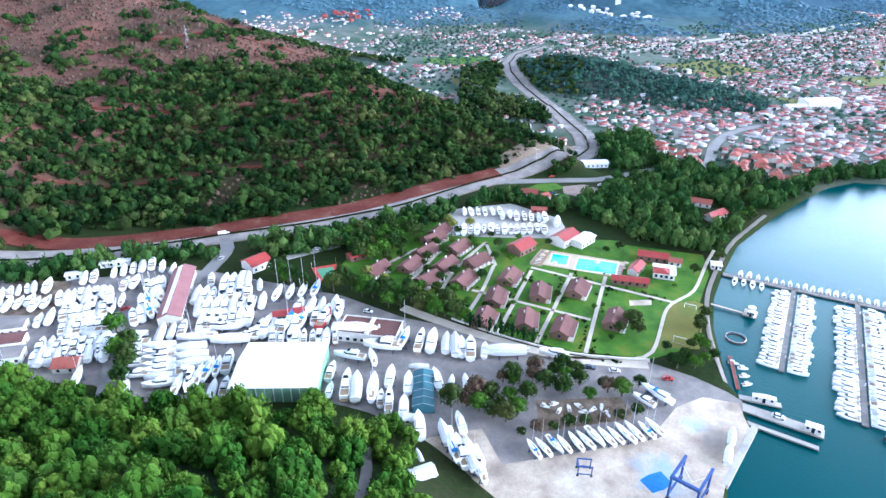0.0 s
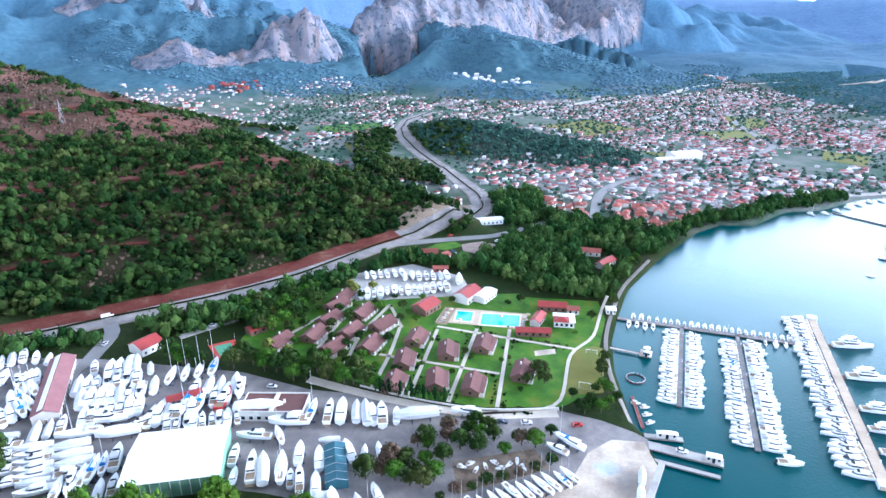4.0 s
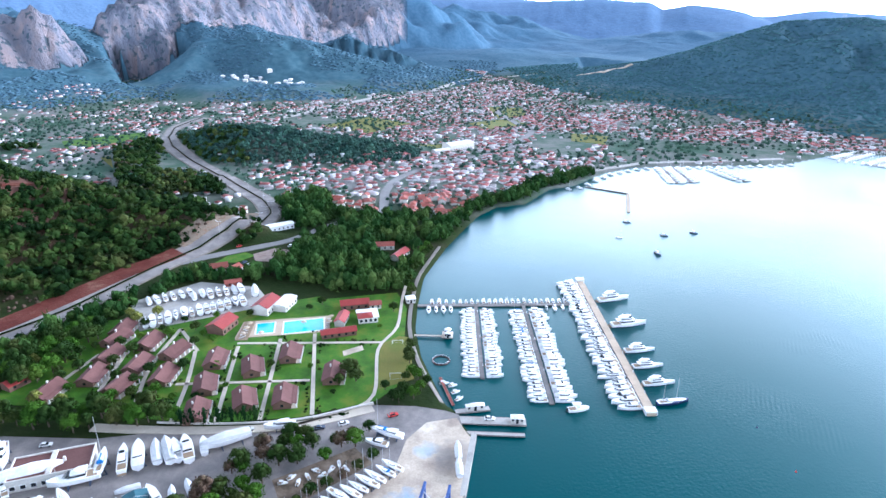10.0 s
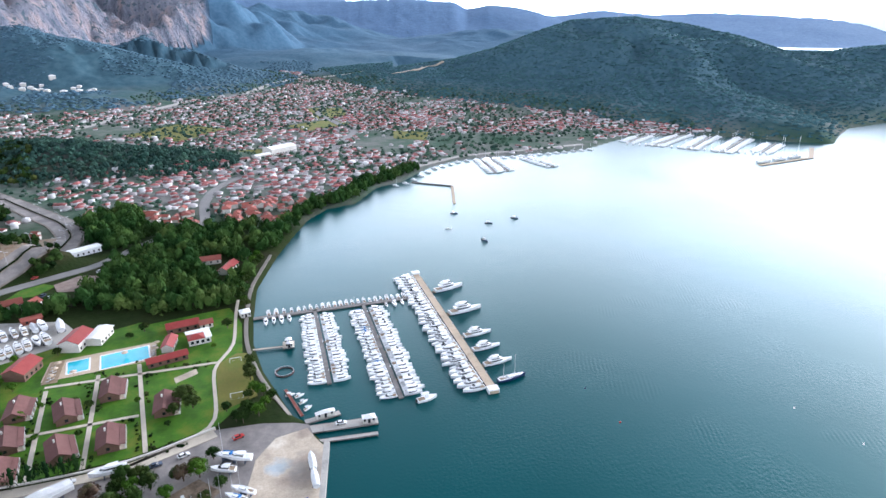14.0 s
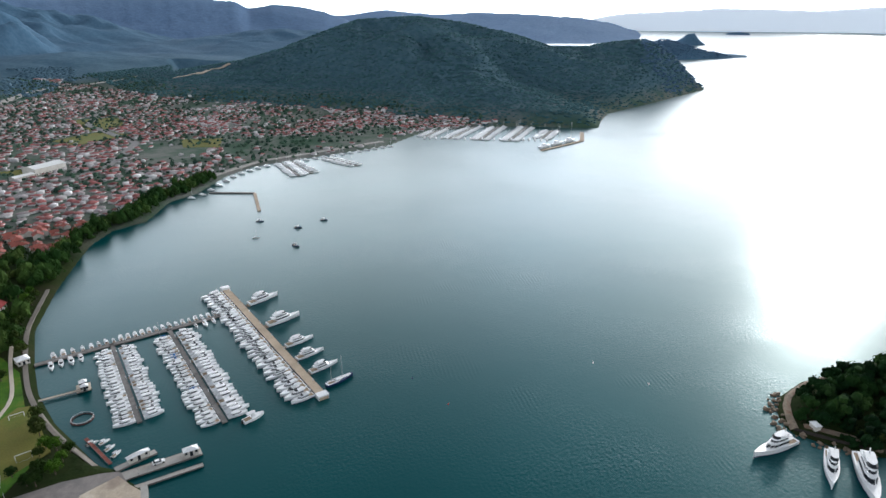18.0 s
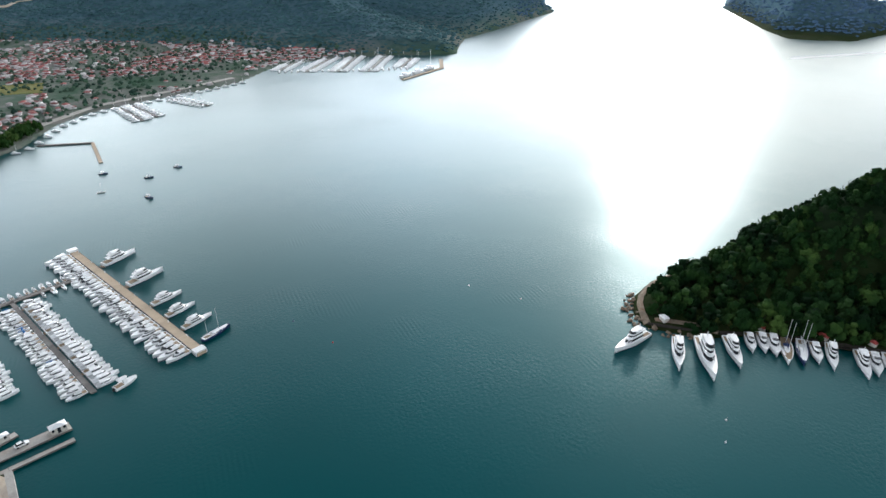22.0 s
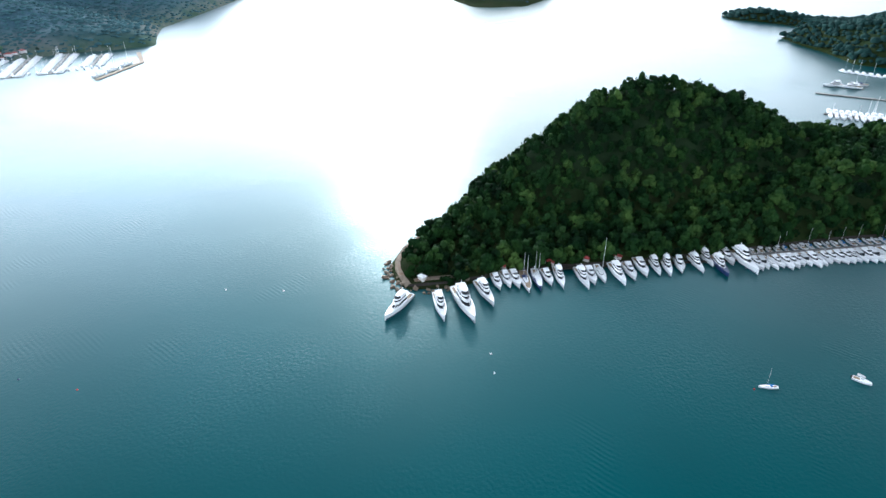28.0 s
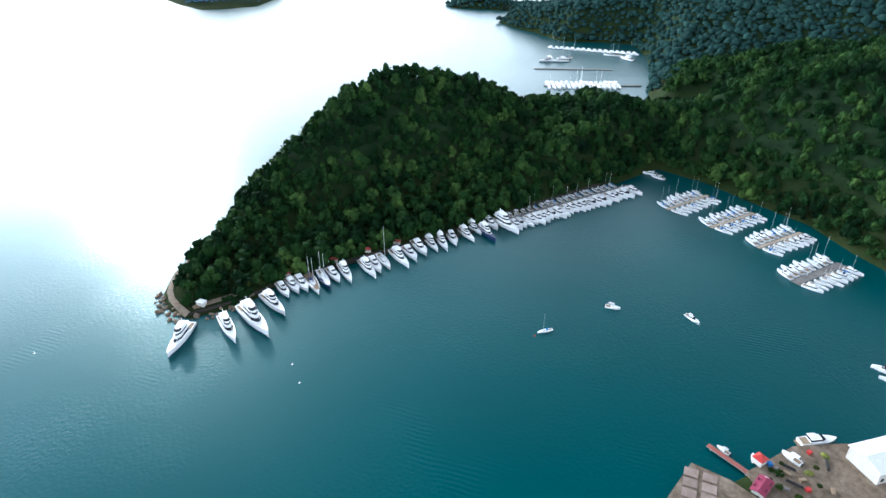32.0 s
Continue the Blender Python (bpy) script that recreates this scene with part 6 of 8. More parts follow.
pontoon("cove_quay", (234, 62), (262, -5), 1.3, "tarred", "narrow dark timber quay under the pines", 0, 5, 0.4, 0.9)
pontoon("cove_quay", (262, -5), (289, -88), 1.3, "tarred", "narrow dark timber quay under the pines", 0, 5, 0.4, 0.9)
pontoon("cove_walkway", (292, -84), (326, -173), 2.2, "plank", "pale pontoon with a row of yachts", 1)
berth_line((294, -90), (325, -168), 18, 1, 1.0, ["m11", "m10", "s11"], 8.0, "small white boat on the shore side of the cove pontoon", "yachts on the cove pontoon")
berth_line((292, -86), (325, -172), 25, -1, 1.2, ["m13", "m13", "m18", "m13o", "s12w"], 12.5, "white yacht berthed on the pale pontoon in the cove", "yachts on the cove pontoon")
for i, (a, b, n) in enumerate([((290, -181), (304, -214), 8), ((265, -193), (277, -226), 8), ((240, -204), (251, -236), 8), ((207, -200), (218, -233), 8)]):
    pontoon("sailing_pontoon", a, b, 2.0 if i < 3 else 4.0, "pierstone" if i < 3 else "plank", "pontoon crowded with sailing yachts in the cove", 1)
    for side in (-1, 1):
        berth_line(a, b, n, side, 1.2 if i < 3 else 2.2, ["s12w", "s11", "s12w", "m13", "m13", "m11"], 9.4, "white yacht berthed on a crowded cove pontoon", "yachts on the cove pontoons", lean=-12 * side)
for x, y, a, s, k, w in [(192, -76, 99, 7, "s11", "small white sloop on a mooring in the cove"), (203, -110, -120, 6.4, "l6", "small white launch at anchor in the cove"), (189, -139, -164, 7.5, "m10", "white motorboat at anchor in the cove"),
                         (146, -192, 46, 10, "m10", "white motorboat lying off the yard"), (140, -190, 40, 10, "s11", "white sloop lying off the yard"), (119.8, -143, -95, 12.5, "m10", "long white boat alongside the quay"),
                         (204, -250.5, 20, 10, "s11", "white sailing yacht tied up at the cove shore"), (335, -198, 40, 9, "m10", "motorboat at the head of the cove"), (342, -196, 60, 9, "m11", "motorboat at the head of the cove")]:
    moor(k, x, y, a, s, 0, w, "boats in the cove")
for x, y, a, s in [(174, 440, -25, 7), (156, 406, -26, 6.5), (190, 408, -27, 7), (171, 373, -73, 8), (214, 412, -39, 7)]:
    moor("s12w" if s < 7 else "l6n", x, y, a, s * 0.78, 0, "small dark boat lying at anchor off the town", "boats at anchor")
for x, y, m_, w in [(136, 190, "navy", "small dark buoy floating in the bay"), (136, 165, "red", "small red buoy floating in the bay"), (213, 122, "white", "small white buoy floating in the channel"), (208, 148, "white", "small white buoy floating in the channel"),
                    (189, 24, "white", "white mooring buoy off the peninsula"), (178, 21, "white", "white mooring buoy off the peninsula"), (190, -71, "red", "red mooring buoy beside a sloop")]:
    t = empty("buoy", x, y, 0, 0, w, "buoy", "buoys", size=0.45)
    part("float", Shape().rings([[(r * math.cos(i * 0.785), r * math.sin(i * 0.785), z) for i in range(8)] for r, z in ((0.25, -0.5), (0.75, -0.1), (0.8, 0.3), (0.45, 0.7), (0.12, 0.8))]).mesh("float", m_), t)
    part("mast", Shape().tube((0, 0, 0.7), (0, 0, 2.2), 0.09, n=5).mesh("mast", m_), t)


# ---------- the boatyard ----------
G0 = 1.80
# start, end, count, heading, length, kinds
ROWS_A = [(-250, 134, -236, 147, 9, 138, 13, "yc"), (-231, 108, -209, 123, 10, 133, 12, "mc"), (-233, 119, -218, 131, 3, -140, 8, "c"), (-293, 134, -285, 144, 5, 142, 9, "c"),
          (-220, 146, -217, 155, 4, 147, 14, "ms"), (-236, 167, -233, 173, 4, 132, 13, "m"), (-209, 171, -190, 184, 7, 125, 14, "mc"), (-190, 155, -175, 168, 7, 124, 13.5, "mm"), (-163, 165, -142, 188, 7, 115, 15, "ms")]
ROWS_B = [(-193, 135, -174, 118, 7, -142, 12.5, "cm"), (-166, 120, -160, 139, 6, 120, 13.5, "ms"), (-155, 160, -133, 172, 9, 122, 11, "m"), (-89, 187, -79, 188, 4, 114, 14.5, "c"),
          (-62, 135, -53, 135, 4, 128, 12, "sc"), (-39, 147, -5, 174, 13, 142, 9.5, "s"), (-139, 316, -120, 326, 6, 120, 10, "mc"), (-131, 290, -88, 313, 14, 113, 11.5, "m"), (-176, 189, -163, 200, 4, 115, 14, "s")]
ROWS_C = [(-116, 321, -92, 329, 7, 113, 11, "mc"), (-68, 141, -50, 131, 6, 128, 11, "cs"), (-264, 142, -247, 155, 8, 138, 13, "c"), (-240, 127, -226, 137, 7, 136, 13, "cm"), (-235, 114, -214, 128, 9, 133, 12, "cy"), (-200, 164, -181, 175, 7, 125, 14, "cm"), (-165, 162, -153, 173, 4, 115, 14.5, "mc"),
          (-160, 183, -147, 192, 4, 113, 14, "c"), (-181, 140, -168, 129, 4, -142, 12, "c"), (-209, 136, -187, 118, 5, -145, 12, "cy"), (-206, 186, -198, 193, 4, 122, 14, "cm"), (-227, 156, -225, 164, 4, 145, 14, "cs"), (-127, 178, -112, 174, 2, -165, 18, "c")]
SETS = {"m": ["ym12", "ym16", "ym12o"], "c": ["yc13", "ym12", "ym12o", "yc13"], "s": ["ys12", "ys12w", "ys12w", "ys12w"], "y": ["ym12o"]}
SAY = {"m": "white motor yacht laid up on props in the boatyard", "c": "boat wrapped in a pale cover on props", "s": "sailing yacht laid up on props, mast standing"}
for x0, y0, x1, y1, n, a, s, mix in ROWS_A + ROWS_B + ROWS_C:
    for i in range(n):
        u = i / max(1, n - 1)
        kind = dice.choice(SETS[dice.choice(mix)])
        k = "c" if kind[:2] == "yc" else "s" if kind[:2] == "ys" else "m"
        up = 0.1 if y0 > 280 else 0.0
        moor(kind, x0 + (x1 - x0) * u + dice.uniform(-.4, .4), y0 + (y1 - y0) * u + dice.uniform(-.4, .4), a + dice.uniform(-4, 4) + (180 if dice.random() < 0.12 else 0), s * dice.uniform(0.86, 1.1), G0 + up, SAY[k], "boats laid up ashore")
for x, y, a, s, kind in [(-180, 156, 20, 16, "ym16"), (-183, 145.5, -147, 16.5, "yk18"), (-170, 150.5, -147, 16, "yc20"), (-166, 157, -129, 13, "ym16"), (-115, 142.5, 113, 9, "ym12"), (-121, 152, 111, 11, "ym12o"), (-111, 147.5, 117, 16, "ym16"),
                         (-107, 148, 120, 15.5, "yc20"), (-101, 150, 116, 16, "yk18"), (-99, 159, 113, 12, "ym12"), (-92.5, 147, 118, 13, "ym16"), (-91, 158.5, 116, 12, "ym12")]:
    moor(kind, x, y, a, s, G0, SAY["c" if kind[:2] == "yc" else "s" if kind[1] in "sk" else "m"], "boats laid up ashore")
for x, y, a, s, kind in [(-86, 146, 117, 12, "ym12"), (-96, 147, 117, 9, "ym12o"), (-120, 163, -168, 13.5, "ym16"), (-106, 182.5, 103, 14, "ys12"), (-99.5, 184, 108, 15, "ym16"), (-95, 186, 109, 15, "ym12"),
                         (-73.5, 190, 109, 10, "ym12"), (-66, 191.5, -152, 18, "yc20"), (-48, 199.5, -174, 12, "ym12"), (-82.5, 165, 128, 12, "ym12"), (-77, 166, 109, 8.5, "yc13"), (-72.5, 169, 119, 8.5, "yc13"),
                         (-92.5, 169.5, -154, 8, "yc13"), (-57, 137, 130, 12.5, "yc13"), (-71, 129, 136, 6, "yc13"), (-9.5, 193.5, 156, 11, "ys12"), (-6, 192, 156, 10.5, "ym12"), (-11, 187.5, 158, 9, "ym12o"),
                         (18.5, 181, 88, 9, "yc13"), (18, 172, 88, 9, "yc13"), (-83.5, 325, 104, 13, "yc13"), (-144.5, 180.5, 105, 15, "ymr")]:
    moor(kind, x, y, a, s, G0 + (0.1 if y > 280 else 0.06 if x > 15 else 0.0), "sailing yacht laid up on props, mast standing" if kind[1] in "sk" else "red-hulled motor yacht laid up ashore" if kind == "ymr" else SAY["c" if kind[1] == "c" else "m"], "boats laid up ashore")


def gable(w, d, h0, h1, over=0.5, thick=0.22):
    """A pitched roof with eaves, ridge along x."""
    a, b = w / 2 + over, d / 2 + over
    drop = (h1 - h0) * over / (d / 2)
    lo, s = h0 - drop, Shape()
    for sy in (-1, 1):
        v = [(-a, sy * b, lo), (a, sy * b, lo), (a, 0, h1), (-a, 0, h1)]
        v += [(x, y, z - thick) for x, y, z in v]
        f = [(0, 1, 2, 3), (7, 6, 5, 4), (0, 4, 5, 1), (1, 5, 6, 2), (2, 6, 7, 3), (3, 7, 4, 0)]
        s.add(v, f if sy < 0 else [q[::-1] for q in f])
    return s


def hipped(w, d, h0, h1, over=0.5):
    a, b = w / 2 + over, d / 2 + over
    r = max(0.3, a - b)
    v = [(-a, -b, h0), (a, -b, h0), (a, b, h0), (-a, b, h0), (-r, 0, h1), (r, 0, h1), (-a, -b, h0 - .2), (a, -b, h0 - .2), (a, b, h0 - .2), (-a, b, h0 - .2)]
    return Shape().add(v, [(0, 1, 5, 4), (1, 2, 5), (2, 3, 4, 5), (3, 0, 4), (9, 8, 7, 6), (0, 6, 7, 1), (1, 7, 8, 2), (2, 8, 9, 3), (3, 9, 6, 0)])


def gable_walls(w, d, h0, h1):
    v = [(-w / 2, -d / 2, 0), (w / 2, -d / 2, 0), (w / 2, d / 2, 0), (-w / 2, d / 2, 0), (-w / 2, -d / 2, h0), (w / 2, -d / 2, h0), (w / 2, d / 2, h0), (-w / 2, d / 2, h0), (-w / 2, 0, h1 - 0.25), (w / 2, 0, h1 - 0.25)]
    return Shape().add(v, [(0, 1, 5, 4), (2, 3, 7, 6), (1, 2, 6, 9, 5), (3, 0, 4, 8, 7), (3, 2, 1, 0)])


def opening(name, parent, x, y, z, w, h, face, mat="glass", frame_=True):
    """A window or door set in a wall; face: 0 south, 1 east, 2 north, 3 west."""
    s = Shape().box(-w / 2, w / 2, -0.06, 0.04, 0, h)
    p = part(name, s.mesh(name, mat), parent, at=pose(x, y, z, 0, 0, face * 90))
    if frame_:
        part("frame", Shape().box(-w / 2 - .1, -w / 2, -.1, .05, -.1, h + .1).box(w / 2, w / 2 + .1, -.1, .05, -.1, h + .1).box(-w / 2, w / 2, -.1, .05, h, h + .1).box(-w / 2, w / 2, -.12, .05, -.1, 0).mesh("frame", "white"), p)
    return p


def building(name, x, y, turn, w, d, h0, h1, wall, roof, label, category="building", z=1.7, hip=False, group="", rows=1):
    t = empty(name, x, y, z, turn, label, category, group)
    part("wall", (Shape().box(-w / 2, w / 2, -d / 2, d / 2, 0, h0) if hip else gable_walls(w, d, h0, h1)).mesh("wall", wall), t)
    part("roof", (hipped if hip else gable)(w, d, h0, h1).mesh("roof", roof), t)
    n = max(2, int(w / 3.2))
    for k in range(rows):
        for i in range(n):
            for face, sy in ((0, -1), (2, 1)):
                opening("window", t, (i + 0.5 - n / 2) * w / n, sy * d / 2, 0.9 + 2.9 * k, 1.1, 1.3, face, "glass", False)
    opening("door", t, w / 2, 0, 0, 1.0, 2.1, 1, "teak")
    return t


# the big white-roofed hangar
hang = empty("hangar", -136, 142, 1.7, 26.6, "large white-roofed boat hangar with green cladding", "hangar")
W, D = 31.0, 27.0
part("wall", gable_walls(W, D, 7.0, 8.6).mesh("wall", "greenwall"), hang)
for i in range(15):
    x0, x1 = -W / 2 - 0.4 + i * (W + 0.8) / 15, -W / 2 - 0.4 + (i + 1) * (W + 0.8) / 15 - 0.06
    a = Shape()
    for sy in (-1, 1):
        v = [(x0, sy * (D / 2 + .5), 7.05), (x1, sy * (D / 2 + .5), 7.05), (x1, 0, 8.75), (x0, 0, 8.75)]
        v += [(p, q, r - 0.18) for p, q, r in v]
        f = [(0, 1, 2, 3), (7, 6, 5, 4), (0, 4, 5, 1), (1, 5, 6, 2), (2, 6, 7, 3), (3, 7, 4, 0)]
        a.add(v, f if sy < 0 else [q[::-1] for q in f])
    part("roof_panel", a.mesh("roof_panel", "whiteroof"), hang)
for i in range(4):
    part("door", Shape().box(-W / 2 + 2 + i * 7, -W / 2 + 7.6 + i * 7, -D / 2 - 0.16, -D / 2 - 0.02, 0, 6).mesh("door", "greenwall"), hang)
for i in range(11):
    part("wall_post", Shape().box(-W / 2 + i * W / 10 - 0.12, -W / 2 + i * W / 10 + 0.12, -D / 2 - 0.2, -D / 2 - 0.02, 0, 7).mesh("wall_post", "white"), hang)
# white office block with brown flat roofs
off = empty("boathouse_office", -121.5, 181, 1.7, 15, "white low yard office with brown roof terraces", "building")
part("wall", Shape().box(-12.5, 12.5, -6.4, 6.4, 0, 4.2).mesh("wall", "wall"), off)
part("parapet", Shape().box(-12.7, 12.7, -6.6, -6.2, 4.2, 4.9).box(-12.7, 12.7, 6.2, 6.6, 4.2, 4.9).box(-12.7, -12.3, -6.2, 6.2, 4.2, 4.9).box(12.3, 12.7, -6.2, 6.2, 4.2, 4.9).box(-0.8, 0.8, -6.2, 6.2, 4.2, 5.2).mesh("parapet", "wall"), off)
part("roof", Shape().box(-12.3, -0.8, -6.2, 6.2, 4.2, 4.4).mesh("roof", "roof_brown"), off)
part("roof", Shape().box(0.8, 12.3, -6.2, 6.2, 4.2, 4.4).mesh("roof", "roof_brown"), off)
for k in range(1):
    for i in range(8):
        opening("window", off, -10.9 + i * 3.1, -6.4, 1.0 + 3 * k, 1.6, 1.5, 0)
opening("door", off, 0.2, -6.4, 0, 1.4, 2.2, 0, "teak")
part("chimney", Shape().box(3.5, 4.3, -0.4, 0.4, 4.4, 6.0).mesh("chimney", "wall"), off)
# long red-roofed shed with a white strip of skylights
shed = building("long_shed", -217, 167.5, -52, 46, 9.5, 4.6, 6.6, "wall", "shed_roof", "long boatyard shed with a mauve-red roof and white strip", "shed")
part("skylight", Shape().rings([[(-22, -2.6, 5.6), (22, -2.6, 5.6), (22, -0.5, 6.5), (-22, -0.5, 6.5)], [(-22, -2.6, 5.85), (22, -2.6, 5.85), (22, -0.5, 6.75), (-22, -0.5, 6.75)]]).mesh("skylight", "whiteroof"), shed)
shed2 = building("spare_shed", -160, 176, 45, 13, 5, 4.2, 5.4, "wall", "roof_red", "narrow red-roofed shelter between laid-up boats", "shed")
building("gate_house", -215, 111, 30, 9, 7, 3.2, 5.2, "wall", "roof", "small house with a red tiled roof beside the yard", "house")
building("container_office", -272, 178, 40, 14, 4, 2.8, 3.1, "white", "whiteroof", "long white site cabin by the yard entrance", "cabin")
building("container_office", -279, 160, 45, 7, 4, 2.8, 3.1, "white", "whiteroof", "white site cabin by the yard entrance", "cabin")
building("slip_shed", -66, 122, 50, 7, 5, 3, 4.2, "white", "whiteroof", "small white shed above the slipway", "shed")
building("slip_shed", -81, 142.5, 20, 5, 3, 2.6, 3.4, "white", "whiteroof", "small white hut among laid-up boats", "shed")
for i, (x, y) in enumerate([(-262, 116), (-252, 109), (-243, 102.5)]):
    building("covered_dock", x, y, 40, 16, 7.5, 4.0, 4.6, "white", "roof_brown" if i == 1 else "asphalt", "low dark-roofed work hall with white end walls", "hall")
# more boats packed into what is left of the yard
BLOCKS = [(-136, 142, 26.6, 31, 27), (-121.5, 181, 15, 25, 10.4), (-217, 167.5, -52, 46, 9.5), (-160, 176, 45, 13, 5), (-215, 111, 30, 9, 7), (-272, 178, 40, 14, 4), (-279, 160, 45, 7, 4), (-84, 157, 117, 20, 8),
          (-262, 116, 40, 16, 7.5), (-252, 109, 40, 16, 7.5), (-243, 102.5, 40, 16, 7.5), (-206, 208, 75, 11, 10), (-152, 168, 20, 3, 3)]
LANES = [[(-246, 226), (-232, 219), (-228, 200), (-221, 188), (-231, 145), (-206, 124), (-188, 106)], [(-176, 146), (-150, 162), (-130, 170), (-60, 186)], [(-100, 196), (-60, 196), (-20, 206)]]


def free_spot(x, y, turn, length):
    if not inside_and_gap(np.array([x]), np.array([y]), YARD)[0][0] or in_any(np.array([x]), np.array([y]), WOODS_LOW)[0] or inside_and_gap(np.array([x]), np.array([y]), KNOLL)[0][0]:
        return False
    if not all(off_line(np.array([x]), np.array([y]), l_, 6.5)[0] for l_ in LANES):
        return False
    along = [(x + math.cos(radians(turn)) * length * k, y + math.sin(radians(turn)) * length * k) for k in (-.42, -.2, 0, .2, .42)]
    for bx, by, a, w, d in BLOCKS:
        c, s = math.cos(radians(a)), math.sin(radians(a))
        if any(abs((px - bx) * c + (py - by) * s) < w / 2 + 2 and abs(-(px - bx) * s + (py - by) * c) < d / 2 + 2 for px, py in along):
            return False
    for bx, by, a, n in ASHORE:
        if abs(bx - x) + abs(by - y) < 26:
            other = [(bx + math.cos(radians(a)) * n * k, by + math.sin(radians(a)) * n * k) for k in (-.4, -.2, 0, .2, .4)]
            if min(math.hypot(px - qx, py - qy) for px, py in along for qx, qy in other) < 3.7:
                return False
    return True


for row in range(-4, 30):
    for col in range(60):
        turn = 128 + 6 * math.sin(row * 1.3)
        u, v = row * 7.0, col * 2.0
        x, y = -290 + u * 0.79 + v * 0.62, 95 - u * 0.2 + v * 0.9
        size = dice.uniform(9.5, 13)
        if x < -64 and len(ASHORE) < 318 and free_spot(x, y, turn, size):
            kind = dice.choice(["ym12", "ym12o", "yc13", "yc13", "ys12w", "ym12"])
            moor(kind, x, y, turn, size, G0, SAY[kind[1]], "boats laid up ashore")
net = empty("net_tent", -84, 157, G0, 117, "dark teal netting tent over a boat cradle", "tent")
part("canopy", Shape().rings([[(x, -4, 0), (x, -3.8, 3.2), (x, 0, 4.4 + 0.3 * math.sin(x)), (x, 3.8, 3.2), (x, 4, 0)] for x in (-10, -6, -2, 2, 6, 10)]).mesh("canopy", "net"), net)
for x in (-10, -6, -2, 2, 6, 10):
    part("hoop", Shape().tube((x, -3.9, 3.3), (x, 0, 4.6), 0.08, n=4).tube((x, 0, 4.6), (x, 3.9, 3.3), 0.08, n=4).mesh("hoop", "alu"), net)


def travel_lift(x, y, turn, size, label, mat):
    t = empty("travel_lift", x, y, G0 + 0.06, turn, label, "crane", size=size)
    for sy in (-4, 4):
        for sx in (-5, 5):
            part("leg", Shape().box(sx - .35, sx + .35, sy - .3, sy + .3, 0.9, 9).mesh("leg", mat), t)
            part("wheel", Shape().tube((sx, sy - .4, .9), (sx, sy + .4, .9), .9, n=12).mesh("wheel", "dark"), t)
        part("top_beam", Shape().box(-5.6, 5.6, sy - .4, sy + .4, 9, 9.9).mesh("top_beam", mat), t)
        part("side_beam", Shape().box(-5, 5, sy - .25, sy + .25, 2.0, 2.7).mesh("side_beam", mat), t)
    part("cross_beam", Shape().box(-5.5, -4.6, -4, 4, 9, 9.9).mesh("cross_beam", mat), t)
    for sx in (-2.5, 2.5):
        part("sling", Shape().tube((sx, -4, 9), (sx, 0, 4), .1, n=4).tube((sx, 0, 4), (sx, 4, 9), .1, n=4).mesh("sling", "canvas"), t)
    return t


travel_lift(8, 150, 75, 1.0, "blue travelling boat hoist at the slipway", "steelblue")
travel_lift(-22, 146, 20, 0.42, "small purple-blue boat trolley frame on the apron", "steelblue")
for i, (x, y, a) in enumerate([(-1, 152, 50)]):
    t = tagged(new("tarpaulin", Shape().rings([[(-4, -3, 0), (0, -3.3, .0), (4, -2.6, 0), (4.2, 2.8, 0), (-.5, 3.2, 0), (-4.2, 2.6, 0)], [(-3.8, -2.8, .12), (0, -3, .3), (3.8, -2.4, .1), (4, 2.6, .15), (-.5, 3, .28), (-4, 2.4, .1)]]).mesh("tarpaulin", "blue")), "crumpled blue tarpaulin lying on the apron", "tarpaulin")
    t.matrix_basis = pose(x, y, G0 + 0.06, 0, 0, a)


def car(x, y, turn, mat, z=G0, label="", group="parked cars"):
    t = empty("car", x, y, z, turn, label, "car", group)
    b = part("body", Shape().rings([[(u, -0.82 * w, z0), (u, 0.82 * w, z0), (u, 0.88 * w, z1), (u, -0.88 * w, z1)] for u, w, z0, z1 in ((-2.15, .9, .4, .8), (-2.0, 1, .3, .95), (1.3, 1, .3, .9), (2.1, .85, .4, .7))]).mesh("body", mat), t)
    part("cabin", Shape().rings([[(-1.8, -.75, .9), (.9, -.75, .9), (.9, .75, .9), (-1.8, .75, .9)], [(-1.3, -.6, 1.45), (.2, -.6, 1.45), (.2, .6, 1.45), (-1.3, .6, 1.45)]]).mesh("cabin", "glass"), t)
    part("roof", Shape().box(-1.3, .2, -.6, .6, 1.45, 1.5).mesh("roof", mat), t)
    for sx in (-1.35, 1.35):
        for sy in (-.8, .8):
            part("wheel", Shape().tube((sx, sy - .12, .33), (sx, sy + .12, .33), .33, n=10).mesh("wheel", "dark"), t)
    return t


